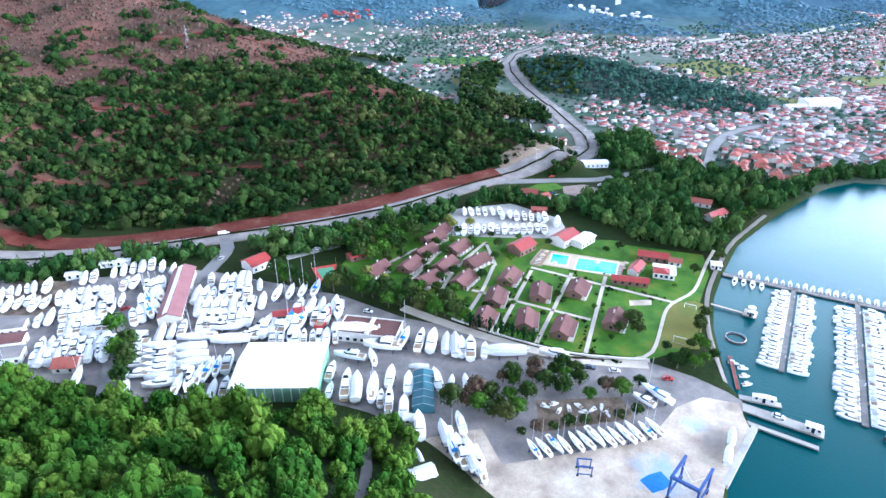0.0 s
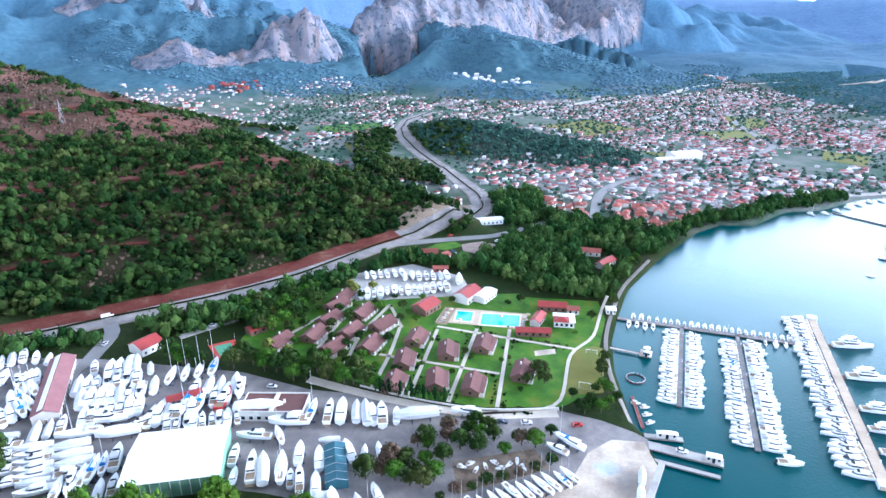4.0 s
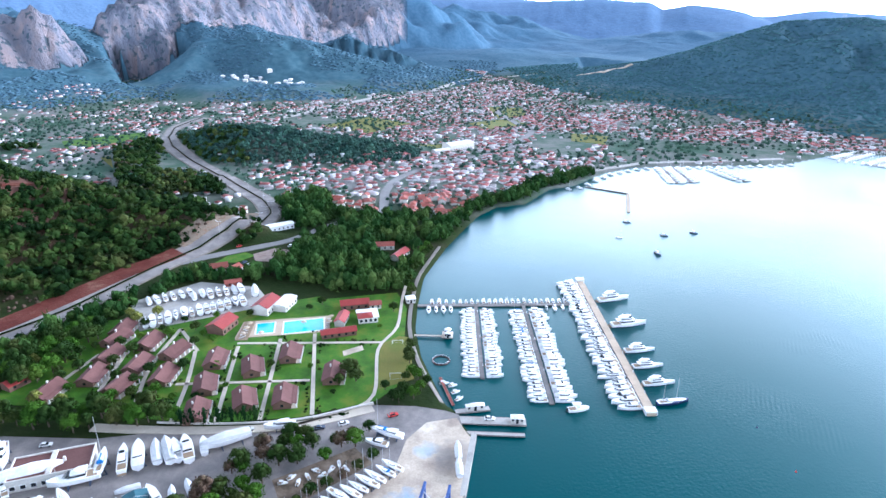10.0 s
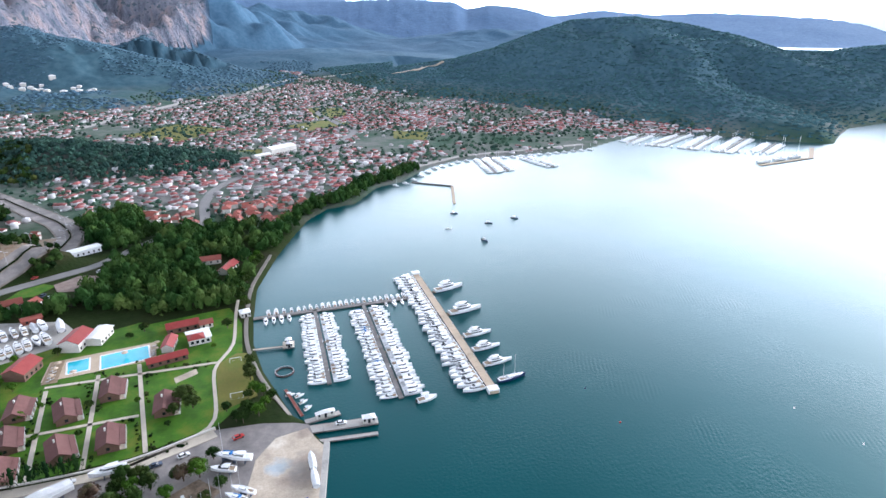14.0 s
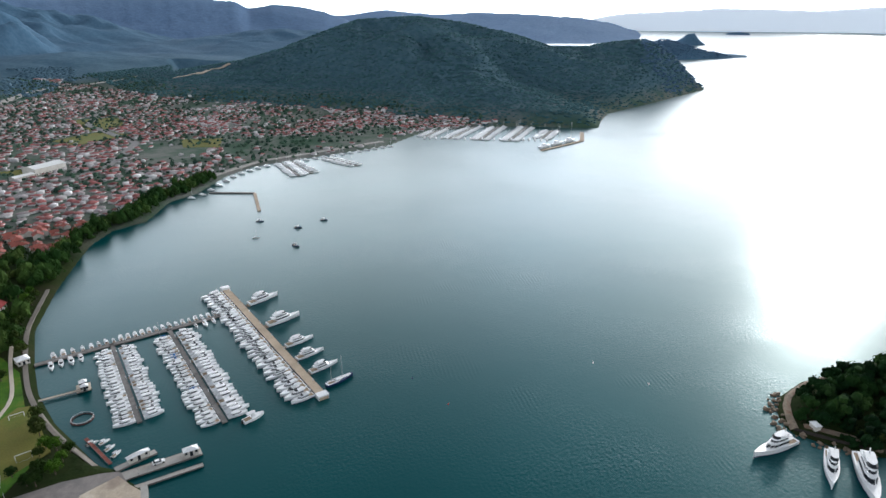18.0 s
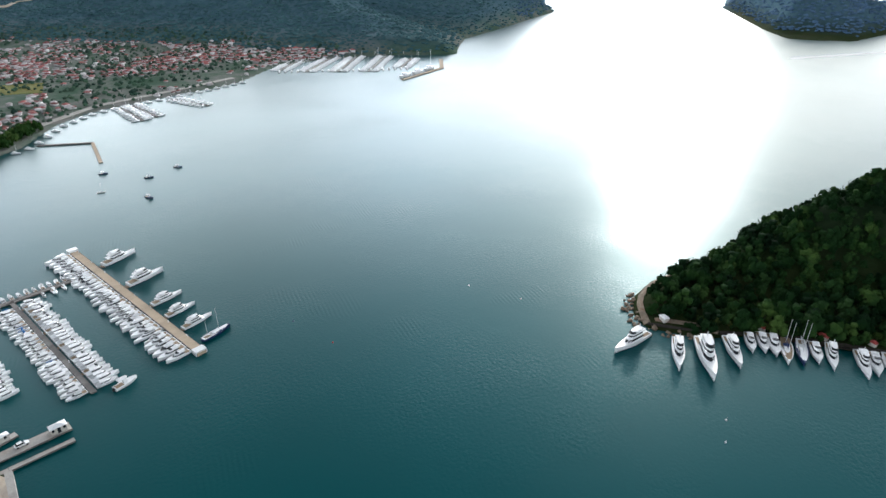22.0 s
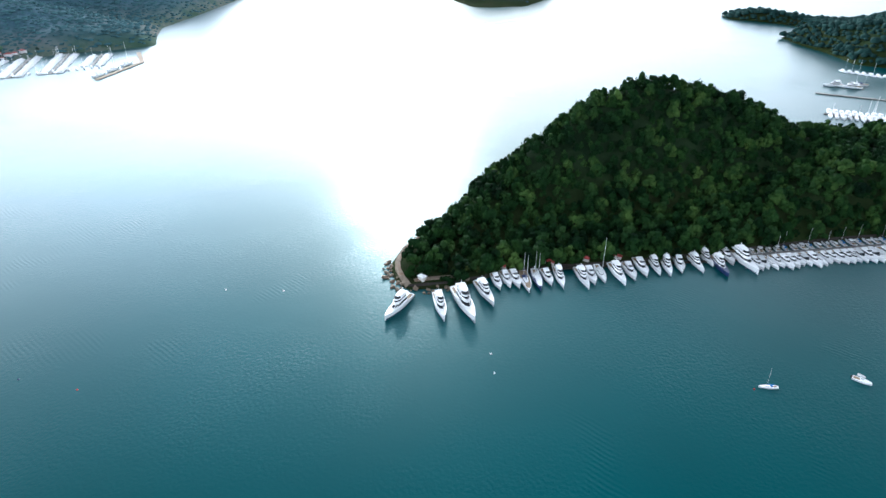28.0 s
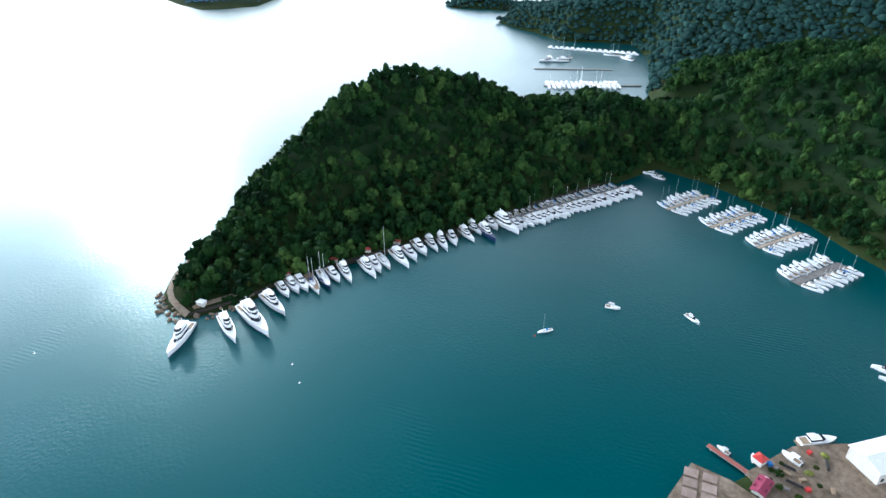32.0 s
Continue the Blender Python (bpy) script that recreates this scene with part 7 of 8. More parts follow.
first_cars = {}
for i, (x, y, a, z) in enumerate([(-190, 237, 55, 1.9), (-187, 241, 55, 1.9), (-228, 206, 100, 2.2), (33, 201.5, -7, .75), (-231, 150, 55, 2.2), (-216, 131, 40, 2.2), (-33, 199, 12, G0), (-60, 200, 8, G0), (-24, 201, 20, G0), (-5, 205, 20, G0), (-96, 368, 60, 2.1), (-100, 372, 60, 2.1),
                                  (-70, 405, 40, 2.1), (-75, 400, 40, 2.1), (-110, 402, 50, 2.1), (-132, 196, 10, G0), (-146, 190, 15, G0), (-260, 175, 40, G0), (-255, 178, 40, G0)]):
    mat = ("white", "antifoul", "alu", "white", "red")[i % 5]
    lab = {"white": "white parked car", "antifoul": "dark blue-grey parked car", "alu": "silver parked car", "red": "red parked car"}[mat] + " on pale paving"
    if mat in first_cars:
        c = copy_thing(first_cars[mat], pose(x, y, z, 0, 0, a))
    else:
        c = first_cars[mat] = car(x, y, a, mat, z)
    tagged(c, lab, "car", "parked cars")
van = empty("van", -248, 229, 2.1, 47, "white delivery van driving on the coast road", "van")
part("body", Shape().rings([[(u, -1, .4), (u, 1, .4), (u, .95, h), (u, -.95, h)] for u, h in ((-3, 2.3), (1.4, 2.4), (2.2, 1.5), (3, 1.2))]).mesh("body", "white"), van)
part("windscreen", Shape().rings([[(1.5, -.85, 2.3), (2.2, -.88, 1.55), (2.2, .88, 1.55), (1.5, .85, 2.3)], [(1.55, -.85, 2.34), (2.25, -.88, 1.6), (2.25, .88, 1.6), (1.55, .85, 2.34)]]).mesh("windscreen", "glass"), van)
for sx in (-1.9, 1.9):
    for sy in (-.95, .95):
        part("wheel", Shape().tube((sx, sy - .15, .4), (sx, sy + .15, .4), .4, n=10).mesh("wheel", "dark"), van)
# the fenced compound behind the sailing boats
for i in range(9):
    moor("l6", -42 + 2.6 * i, 170 + 0.9 * i + 2 * math.sin(i * 2.1), 40 * i, 3.6, G0, "small dinghy lying in the dusty compound", "dinghies in the compound")
slab("compound_ground", [(-46, 172), (-19, 187), (-12, 178), (-40, 157)], 0.6, G0 + 0.02, "dusty", "dusty earth of the fenced compound")

# ---------- the holiday village ----------
def cottage(x, y, turn):
    t = empty("cottage", x, y, 1.8, turn, "brown-roofed holiday cottage with a white porch", "cottage", "holiday cottages")
    w, d = 12.8, 7.2
    part("wall", gable_walls(w, d, 2.7, 4.6).mesh("wall", "wall_wood"), t)
    part("roof", gable(w, d, 2.75, 4.8, 0.6).mesh("roof", "roof_brown"), t)
    part("porch_roof", Shape().rings([[(-w / 2, -d / 2 - 2.2, 2.05), (w / 2, -d / 2 - 2.2, 2.05), (w / 2, -d / 2 - .3, 2.62), (-w / 2, -d / 2 - .3, 2.62)], [(-w / 2, -d / 2 - 2.2, 2.2), (w / 2, -d / 2 - 2.2, 2.2), (w / 2, -d / 2 - .3, 2.77), (-w / 2, -d / 2 - .3, 2.77)]]).mesh("porch_roof", "roof_brown"), t)
    part("porch_floor", Shape().box(-w / 2, w / 2, -d / 2 - 2.3, -d / 2, 0, 0.18).mesh("porch_floor", "path"), t)
    for i in range(5):
        part("porch_post", Shape().box(-w / 2 + .2 + i * (w - .4) / 4 - .2, -w / 2 + .2 + i * (w - .4) / 4 + .2, -d / 2 - 2.3, -d / 2 - 1.9, 0.18, 2.1).mesh("porch_post", "white"), t)
    for i in (-1, 1):
        opening("window", t, i * 3.2, -d / 2, 0.5, 2.2, 1.7, 0, "glass", False)
        opening("window", t, i * 3.0, d / 2, 0.9, 1.2, 1.2, 2, "glass", False)
    opening("door", t, 0, -d / 2, 0, 1.2, 2.1, 0, "teak", False)
    opening("window", t, w / 2, 0, 1.0, 1.2, 1.2, 1, "glass", False)
    opening("window", t, -w / 2, 0, 1.0, 1.2, 1.2, 3, "glass", False)
    part("chimney", Shape().box(1.4, 2.0, .4, 1.0, 4.0, 5.6).mesh("chimney", "wall"), t)
    return t


HUTS = [(-83, 211), (-66, 218), (-50, 219), (-31.5, 235), (-85, 230), (-68, 243), (-53, 254), (-86, 251), (-105, 239), (-119.5, 249), (-107, 260), (-135.5, 258), (-135.5, 241), (-148.5, 230), (-139, 274), (-122, 270), (-140, 284), (-121, 232)]
hut = None
for i, (x, y) in enumerate(HUTS):
    a = 97 + 8 * math.sin(i * 1.7) - (18 if x < -100 else 0)
    if hut:
        copy_thing(hut, pose(x, y, 1.8, 0, 0, a))
    else:
        hut = cottage(x, y, a)
building("red_roof_lodge", -165.5, 238, 60, 9, 6, 3, 4.6, "wall_wood", "roof_red", "timber lodge with a bright red roof", "lodge")
building("red_roof_lodge", -206, 208, 75, 11, 10, 4.2, 6.4, "wall", "roof_red", "white lodge with a bright red roof at the yard edge", "lodge")
building("clubhouse", -91, 284, 70, 13, 9.5, 4.2, 6.4, "wall_wood", "roof_red", "timber clubhouse with a bright red roof", "clubhouse")
building("pool_hall", -73, 304, 72, 14, 9, 5.0, 7.0, "wall", "roof_red", "tall hall with a red roof beside the pool", "hall")
building("pool_hall_annex", -63.5, 307, 72, 13, 7, 4.0, 4.6, "wall", "whiteroof", "pale flat-roofed annex of the pool hall", "hall")
building("restaurant", -26, 304, 8, 15, 6.5, 3.4, 5, "wall_wood", "roof_red", "long restaurant with a dark red roof", "restaurant")
building("restaurant_wing", -31.5, 287, 80, 11, 5, 3.2, 4.6, "wall", "roof_red", "red-roofed wing beside the pool terrace", "restaurant")
building("terrace_bar", -32, 273, 12, 17, 5, 3.0, 4.2, "wall_wood", "roof_red", "long low bar with a red-brown roof", "bar")
building("terrace_bar", -15, 303, 8, 6, 5, 3.0, 4.2, "wall", "roof", "small pink-roofed pavilion near the shore", "pavilion")
pav = empty("square_pavilion", -18.5, 289, 1.8, 8, "square white pavilion with a red inner roof", "pavilion")
part("wall", Shape().box(-5, 5, -4.6, 4.6, 0, 3.2).mesh("wall", "wall"), pav)
part("canopy", Shape().box(-5.6, 5.6, 1.6, 5.2, 3.2, 3.5).box(2.6, 5.6, -5.2, 1.6, 3.2, 3.5).mesh("canopy", "whiteroof"), pav)
part("roof", hipped(7.5, 6, 3.2, 4.6, 0.2).mesh("roof", "roof_red"), pav, at=pose(-1.4, -1.6, 0))
for i in range(4):
    opening("window", pav, -3.6 + 2.4 * i, -4.6, .8, 1.4, 1.6, 0)
# pools and their terrace
slab("pool_deck", [(-82, 271), (-81.5, 290.5), (-76, 291), (-76, 271)], 0.6, 1.96, "teak", "reddish timber deck beside the small pool", "terrace")
slab("pool_terrace", [(-82.5, 273), (-82, 290.5), (-38, 294.5), (-37, 277)], 0.6, 1.92, "pierstone", "pale paved terrace round the pools", "terrace")


def pool(name, poly, label):
    t = empty(name, 0, 0, 0, 0, label, "swimming pool")
    big = [(x + (1 if i in (1, 2) else -1) * .7, y + (1 if i in (0, 1) else -1) * .7) for i, (x, y) in enumerate(poly)]
    if area(poly) < 0:
        poly, big = poly[::-1], big[::-1]
    part("coping", Shape().prism(big, 1.7, 1.98).mesh("coping", "white"), t)
    part("pool_water", Shape().prism(poly, 1.75, 2.0).mesh("pool_water", "poolwater"), t)
    return t


pool("main_pool", [(-61, 288.5), (-41.5, 291.5), (-40, 279), (-59.5, 276)], "large rectangular turquoise swimming pool")
pool("small_pool", [(-74.5, 287.5), (-66, 288.5), (-64.8, 278), (-73, 277)], "small turquoise swimming pool")
bed = None
for i in range(14):
    x, y = (-79.5 + 1.2 * (i % 2), 272.5 + 1.5 * i) if i < 9 else (-39.0 + 0.05 * i, 281 + 2.2 * (i - 9))
    if bed is None:
        bed = empty("sun_lounger", x, y, 1.92, 5, "brown timber sun lounger on the pool terrace", "sun lounger", "sun loungers")
        part("frame", Shape().box(-.95, .95, -.33, .33, .18, .28).mesh("frame", "teak"), bed)
        part("mattress", Shape().box(-.9, .35, -.3, .3, .28, .38).mesh("mattress", "canvas"), bed)
        part("backrest", Shape().rings([[(.35, -.3, .28), (.35, .3, .28), (.35, .3, .38), (.35, -.3, .38)], [(.9, -.3, .7), (.9, .3, .7), (.85, .3, .8), (.85, -.3, .8)]]).mesh("backrest", "canvas"), bed)
        for sx in (-.8, .8):
            part("leg", Shape().box(sx - .05, sx + .05, -.3, .3, 0, .18).mesh("leg", "teak"), bed)
    else:
        copy_thing(bed, pose(x, y, 1.92, 0, 0, 5 + 3 * math.sin(i)))
shade = None
for i, (x, y) in enumerate([(-78.5, 274), (-78, 280), (-77.5, 285), (-50.5, 284.5), (-70, 274.5), (-37.5, 284), (-37.2, 290)]):
    if shade is None:
        shade = empty("parasol", x, y, 1.92, 0, "straw-coloured parasol on the pool terrace", "parasol", "parasols")
        part("pole", Shape().tube((0, 0, 0), (0, 0, 2.6), .05).mesh("pole", "teak"), shade)
        part("canopy", Shape().rings([[(1.5 * math.cos(k * .785), 1.5 * math.sin(k * .785), 2.1) for k in range(8)], [(.1 * math.cos(k * .785), .1 * math.sin(k * .785), 2.7) for k in range(8)]]).mesh("canopy", "pierstone"), shade)
    else:
        copy_thing(shade, pose(x, y, 1.92))
# sports court
court = empty("sports_court", 0, 0, 0, 0, "small red sports court with a green playing field", "sports court")
part("surround", Shape().prism([(-180, 219), (-168, 209), (-160, 217), (-171.5, 228)], 1.5, 1.9).mesh("surround", "court"), court)
part("playing_field", Shape().prism([(-177, 219), (-168.5, 212), (-163.5, 217), (-171.5, 224.5)], 1.7, 1.93).mesh("playing_field", "court_green"), court)
for x, y in ((-180, 219), (-168, 209), (-160, 217), (-171.5, 228)):
    part("fence_post", Shape().tube((x, y, 1.5), (x, y, 5), .06).mesh("fence_post", "alu"), court)
slab("car_park", [(-201, 224), (-184, 249), (-181, 246), (-197, 221)], 0.6, 1.9, "concrete", "narrow pale parking strip by the trees")
goal = None
for x, y, a in ((-3, 262, 0), (-4, 233, 180)):
    g_ = empty("goal", x, y, 1.84, a, "white goal frame on the worn field", "goal", "goals")
    part("frame", Shape().tube((-2.5, 0, 0), (-2.5, 0, 2), .1).tube((2.5, 0, 0), (2.5, 0, 2), .1).tube((-2.5, 0, 2), (2.5, 0, 2), .1).mesh("frame", "white"), g_)
    part("net", Shape().tube((-2.5, 0, 2), (-2.5, 1.5, 0), .03, n=3).tube((2.5, 0, 2), (2.5, 1.5, 0), .03, n=3).tube((-2.5, 1.5, .05), (2.5, 1.5, .05), .03, n=3).mesh("net", "canvas"), g_)
# boundary wall between lawn and yard
drape("road_lane", [(-120, 206), (-96, 202.5), (-74, 200.6), (-41, 200.6), (-13, 210.6)], 4.6, "path", 0.42, label="pale paved lane along the village wall", category="path")
drape("wall_village", [(-96, 206.5), (-74, 203.6), (-41, 203.6), (-13, 213.6)], 0.6, "wall", 1.3, label="low pale boundary wall of the holiday village", category="wall")

# ---------- single trees ----------
TREES = {}


def tree(x, y, size, mat="scrub", form=0, tall=1.0, label="", z=None):
    key = (mat, form)
    z = float(level(np.array([x]), np.array([y]))[0]) if z is None else z
    at = pose(x, y, z, 0, 0, dice.uniform(0, 360)) @ Matrix.Diagonal((size, size, size * tall, 1))
    if key in TREES:
        t = copy_thing(TREES[key], Matrix.Identity(4))
        t.matrix_basis = at
    else:
        t = TREES[key] = new("tree")
        t.matrix_basis = at
        s = Shape().tube((0, 0, -.1), (0.04, 0, .7), .09, .06, 6)
        r = random.Random(form)
        for i in range(5):
            a = i * 1.26 + r.random()
            s.tube((.03, 0, .45 + .06 * i), (.45 * math.cos(a), .45 * math.sin(a), .85 + .1 * r.random()), .04, .015, 4)
        part("trunk", s.mesh("trunk", "bark"), t)
        v, f = crown(60 + form, 24, ICO0, 380, .70, .95, .28, .17, .07)
        leaves = big_mesh("crown", v + np.array([0, 0, .5]), f, mat)
        leaves.attributes.new("plant", "FLOAT", "POINT").data.foreach_set("value", np.full(len(v), 0.45 + 0.17 * form, np.float32))
        part("crown", leaves, t)
    return tagged(t, label or "leafy green tree with a rounded uneven crown", "tree")


def cypress(x, y, size):
    at = pose(x, y, float(level(np.array([x]), np.array([y]))[0]), 0, 0, dice.uniform(0, 360)) @ Matrix.Scale(size, 4)
    if "cypress" in TREES:
        t = copy_thing(TREES["cypress"], Matrix.Identity(4))
        t.matrix_basis = at
    else:
        t = TREES["cypress"] = new("cypress")
        t.matrix_basis = at
        part("trunk", Shape().tube((0, 0, -.1), (0, 0, .5), .06, .05).mesh("trunk", "bark"), t)
        v, f = crown(90, 9, ICO1, 60, .14, 1.0, .2, .15)
        leaves = big_mesh("crown", v * np.array([1, 1, 2.2]) + np.array([0, 0, .1]), f, "pine")
        leaves.attributes.new("plant", "FLOAT", "POINT").data.foreach_set("value", np.full(len(v), 0.5, np.float32))
        part("crown", leaves, t)
    return tagged(t, "slim dark green cypress", "tree", "cypresses")


M["olive"] = material("yellow_green_foliage", [(0.10, 0.12, 0.02), (0.16, 0.17, 0.03), (0.08, 0.10, 0.03)], 0.2, 0.9, 0.8, 2.5, vary=0.5, island=True)
M["russet"] = material("russet_foliage", [(0.06, 0.038, 0.024), (0.09, 0.055, 0.035), (0.06, 0.06, 0.022)], 0.2, 0.9, 0.8, 2.5, vary=0.5, island=True)
for k, (x, y) in enumerate([(-95, 222), (-98, 246), (-113, 226), (-96, 215), (-98, 276), (-104, 283), (-112, 292), (-120, 283),
                            (-128, 276), (-131, 252), (-125, 240), (-112, 244), (-141, 232), (-144, 248), (-146, 268), (-130, 288), (-97, 296), (-50, 302), (-44, 308), (-5, 297)]):
    tree(x, y, dice.uniform(1.9, 3.1), "scrub" if k % 4 else "near_pine", k % 3, 1.15)
for k, (x, y) in enumerate([(-76, 230), (-61, 227), (-46, 224), (-30, 222), (-42, 243), (-60, 246), (-78, 252), (-80, 297), (-12, 279), (-86, 222), (-84, 246), (-66, 251)]):
    tree(x, y, dice.uniform(1.3, 2.2), "scrub" if k % 2 else "near_pine", k % 3, 1.1, "small rounded garden tree on the lawn")
for x, y, n_ in ((-24, 236, 4.6), (-21, 231, 3.4), (-28, 229, 3.0)):
    tree(x, y, n_, "scrub", 1, 1.0, "broad spreading tree on the lawn")
for x, y in [(-150, 224), (-139, 222), (-170, 262), (-160, 270), (-166, 254), (-136, 293), (-128, 300), (-142, 300)]:
    tree(x, y, dice.uniform(2.2, 3.2), "olive", 1, 1.2, "yellow-green leafy tree among the cottages")
x_, y_ = jittered(-230, 36, 100, 430, 6.2, 77)
_k = in_any(x_, y_, WOODS_LOW) & (np.hypot(x_ + 170, y_ - 215) > 12)
for i, (x, y) in enumerate(zip(x_[_k], y_[_k])):
    dry = -70 < x < -18 and y < 196
    tree(float(x), float(y), dice.uniform(2.0, 3.0) if x > -16 else dice.uniform(2.7, 4.2) if dry else dice.uniform(3.3, 5.0), "russet" if dry and i % 4 == 0 else "scrub" if i % 3 else "near_pine", i % 3, 1.25, "brown-leaved tree in the yard's wood strip" if dry and i % 4 == 0 else "dense green tree in the belt beside the yard")
for k, (x, y) in enumerate([(-45, 153), (-41, 157), (-36, 160), (-32, 164), (-27, 167), (-22, 171), (-17, 175), (-12, 180), (-26, 190), (-20, 193), (-14, 196)]):
    tree(x, y, dice.uniform(1.8, 2.8), "russet" if k % 4 == 1 else "scrub", k % 3, 1.1, "low bushy tree round the fenced compound")
for k, (x, y) in enumerate([(-158, 240), (-152, 246), (-150, 256), (-156, 262), (-148, 240), (-126, 222), (-120, 224), (-108, 222), (-116, 236), (-104, 228), (-130, 246), (-126, 262), (-114, 276), (-134, 268), (-100, 268), (-92, 270), (-150, 262)]):
    tree(x, y, dice.uniform(1.8, 3.0), "scrub" if k % 3 else "near_pine", k % 3, 1.2, "rounded garden tree among the cottages")
PATHS = ([(-57, 206), (-60, 271)], [(-37, 208), (-44, 275)], [(-74, 206), (-79, 265)], [(-91, 206), (-93, 234), (-98, 262)], [(-110, 222), (-115, 250), (-112, 285)], [(-128, 222), (-130, 262)], [(-98, 234), (-41, 233)], [(-80, 268), (-10, 264)], [(-36, 205), (-13, 214)])


def beside_paths(x, y):
    """A ragged strip of planting one step off the paths."""
    close, clear = np.zeros(x.shape, bool), np.ones(x.shape, bool)
    for line in PATHS:
        close |= ~off_line(x, y, line, 3.0)
        clear &= off_line(x, y, line, 1.6)
    for hx_, hy_ in HUTS:
        clear &= np.hypot(x - hx_, y - hy_) > 7
    return close & clear & (fbm(x / 9 + 4, y / 9, 2) > 0.50) & (x < -14)


grow("garden_hedges", (-135, -10, 204, 290), 1.7, beside_paths, TINY, 0.95, "scrub", "low dark shrubs planted along the garden paths", 71, category="shrubs")
for x, y in [(-86, 204.2), (-82, 204.2), (-77, 204), (-72, 204), (-67, 204), (-62, 204.4), (-58, 204.6)]:
    cypress(x, y, 2.6)


# ---------- town and village houses ----------
def house(kind):
    """A plain rendered house; kind 0 gabled, 1 hipped with a porch, 2 two blocks."""
    w, d, h = ((9, 7.6, 4.2), (8, 7.5, 3.2), (12, 7.5, 4.4))[kind]
    t = new("house")
    part("wall", (gable_walls(w, d, h, h + 1.9) if kind == 0 else Shape().box(-w / 2, w / 2, -d / 2, d / 2, 0, h)).mesh("wall", "wall"), t)
    part("roof", (gable(w, d, h, h + 2.1, .6) if kind == 0 else hipped(w, d, h, h + 2.0, .6)).mesh("roof", "roof"), t)
    if kind == 1:
        part("porch", Shape().box(-w / 4, w / 4, -d / 2 - 2.2, -d / 2, 2.5, 2.75).mesh("porch", "roof"), t)
    return t


FIELDS = [[(-110, 895), (-44, 971), (24, 900), (-40, 832)], [(155, 1066), (210, 1049), (200, 955), (144, 942)], [(3, 753), (56, 746), (53, 704), (10, 690)], [(230, 811), (273, 784), (251, 733), (216, 758)], [(68, 521), (83, 507), (81, 493), (67, 491)], [(-330, 700), (-290, 760), (-250, 690), (-290, 640)], [(-420, 800), (-340, 860), (-320, 800), (-390, 750)], [(100, 900), (170, 940), (190, 880), (120, 850)]]
STREETS = [[(-170, 978), (-123, 1077), (-62, 1152), (-20, 1215)], [(67, 1263), (130, 1390), (198, 1522), (370, 1570)], [(-13, 470), (-14, 534), (-6, 575), (10, 605), (60, 660), (120, 700)], [(120, 700), (180, 820), (160, 1000), (220, 1180)], [(-210, 940), (-160, 990), (-51, 1140), (60, 1250), (200, 1330)], [(110, 512), (150, 560), (206, 606), (260, 632), (340, 634), (420, 640)]]
hx, hy = jittered(-1100, 640, 440, 1780, 8.4, 21)
ok = (inland(hx, hy) > 5.5) & (level(hx, hy) - 1.6 < np.where((turn_of(hx, hy)[0] > 24) & (np.hypot(hx, hy) > 1020), 26, 5)) & off_line(hx, hy, HIGHWAY, 17) & ~in_any(hx, hy, WOODS) & ~in_any(hx, hy, FIELDS)
for s_ in STREETS:
    ok &= off_line(hx, hy, s_, 6.5)
ha, hr_ = turn_of(hx, hy)
dense = np.where((ha < 4) & (hr_ < 680), 0.74, np.where((ha < -8) & (hr_ < 980), 0.80, np.where(ha < 12, 0.52, np.where(ha < 27, 0.40, np.where((ha < 43) & (hr_ > 880) & (hr_ < 1500), 0.26, np.where((ha < 40) & (hr_ > 600), 0.2, 0.0))))))
dense = np.where((hr_ > 1000) & (ha < 4), 0.50, dense)
patch_ = fbm(hx / 110 + 2, hy / 110 + 7, 3)
dense = dense * np.clip((patch_ - np.where(ha > 24, 0.42, 0.30)) * 5.5, 0.06, 1.2)
ok &= (np.random.RandomState(3).rand(len(hx)) < dense) & (ha > -46) & (ha < 43)
hx, hy, ha, hr_ = hx[ok], hy[ok], ha[ok], hr_[ok]
hz = level(hx, hy)
order = np.argsort(hr_)
models = [None, None, None]
for n, i in enumerate(order[:70]):
    k = dice.choice((0, 0, 1, 2))
    a = dice.choice((0, 90)) + 20 * math.sin(hx[i] / 90) + dice.uniform(-12, 12)
    at = pose(float(hx[i]), float(hy[i]), float(hz[i]) - .1, 0, 0, a) @ Matrix.Scale(dice.uniform(.52, .86), 4)
    if models[k] is None:
        t = models[k] = house(k)
    else:
        t = copy_thing(models[k], Matrix.Identity(4))
    t.matrix_basis = at
    tagged(t, ("white gabled house with a terracotta roof", "low white house with a hipped terracotta roof", "long white villa with a terracotta roof")[k], "house", "village houses")


def block_form(kind):
    w, d, h = ((10, 8, 3.2), (9, 9, 2.8), (14, 9, 4.2), (10, 9, 7))[kind]
    wall = Shape().box(-w / 2, w / 2, -d / 2, d / 2, -1, h)
    roof = hipped(w, d, h, h + 2.4, .9) if kind < 3 else Shape().box(-w / 2 - .2, w / 2 + .2, -d / 2 - .2, d / 2 + .2, h, h + .4)
    tri = lambda s: (np.array(s.v, float), np.array([(f[0], f[i], f[i + 1]) for f in s.f for i in range(1, len(f) - 1)]))
    return tri(wall), tri(roof)


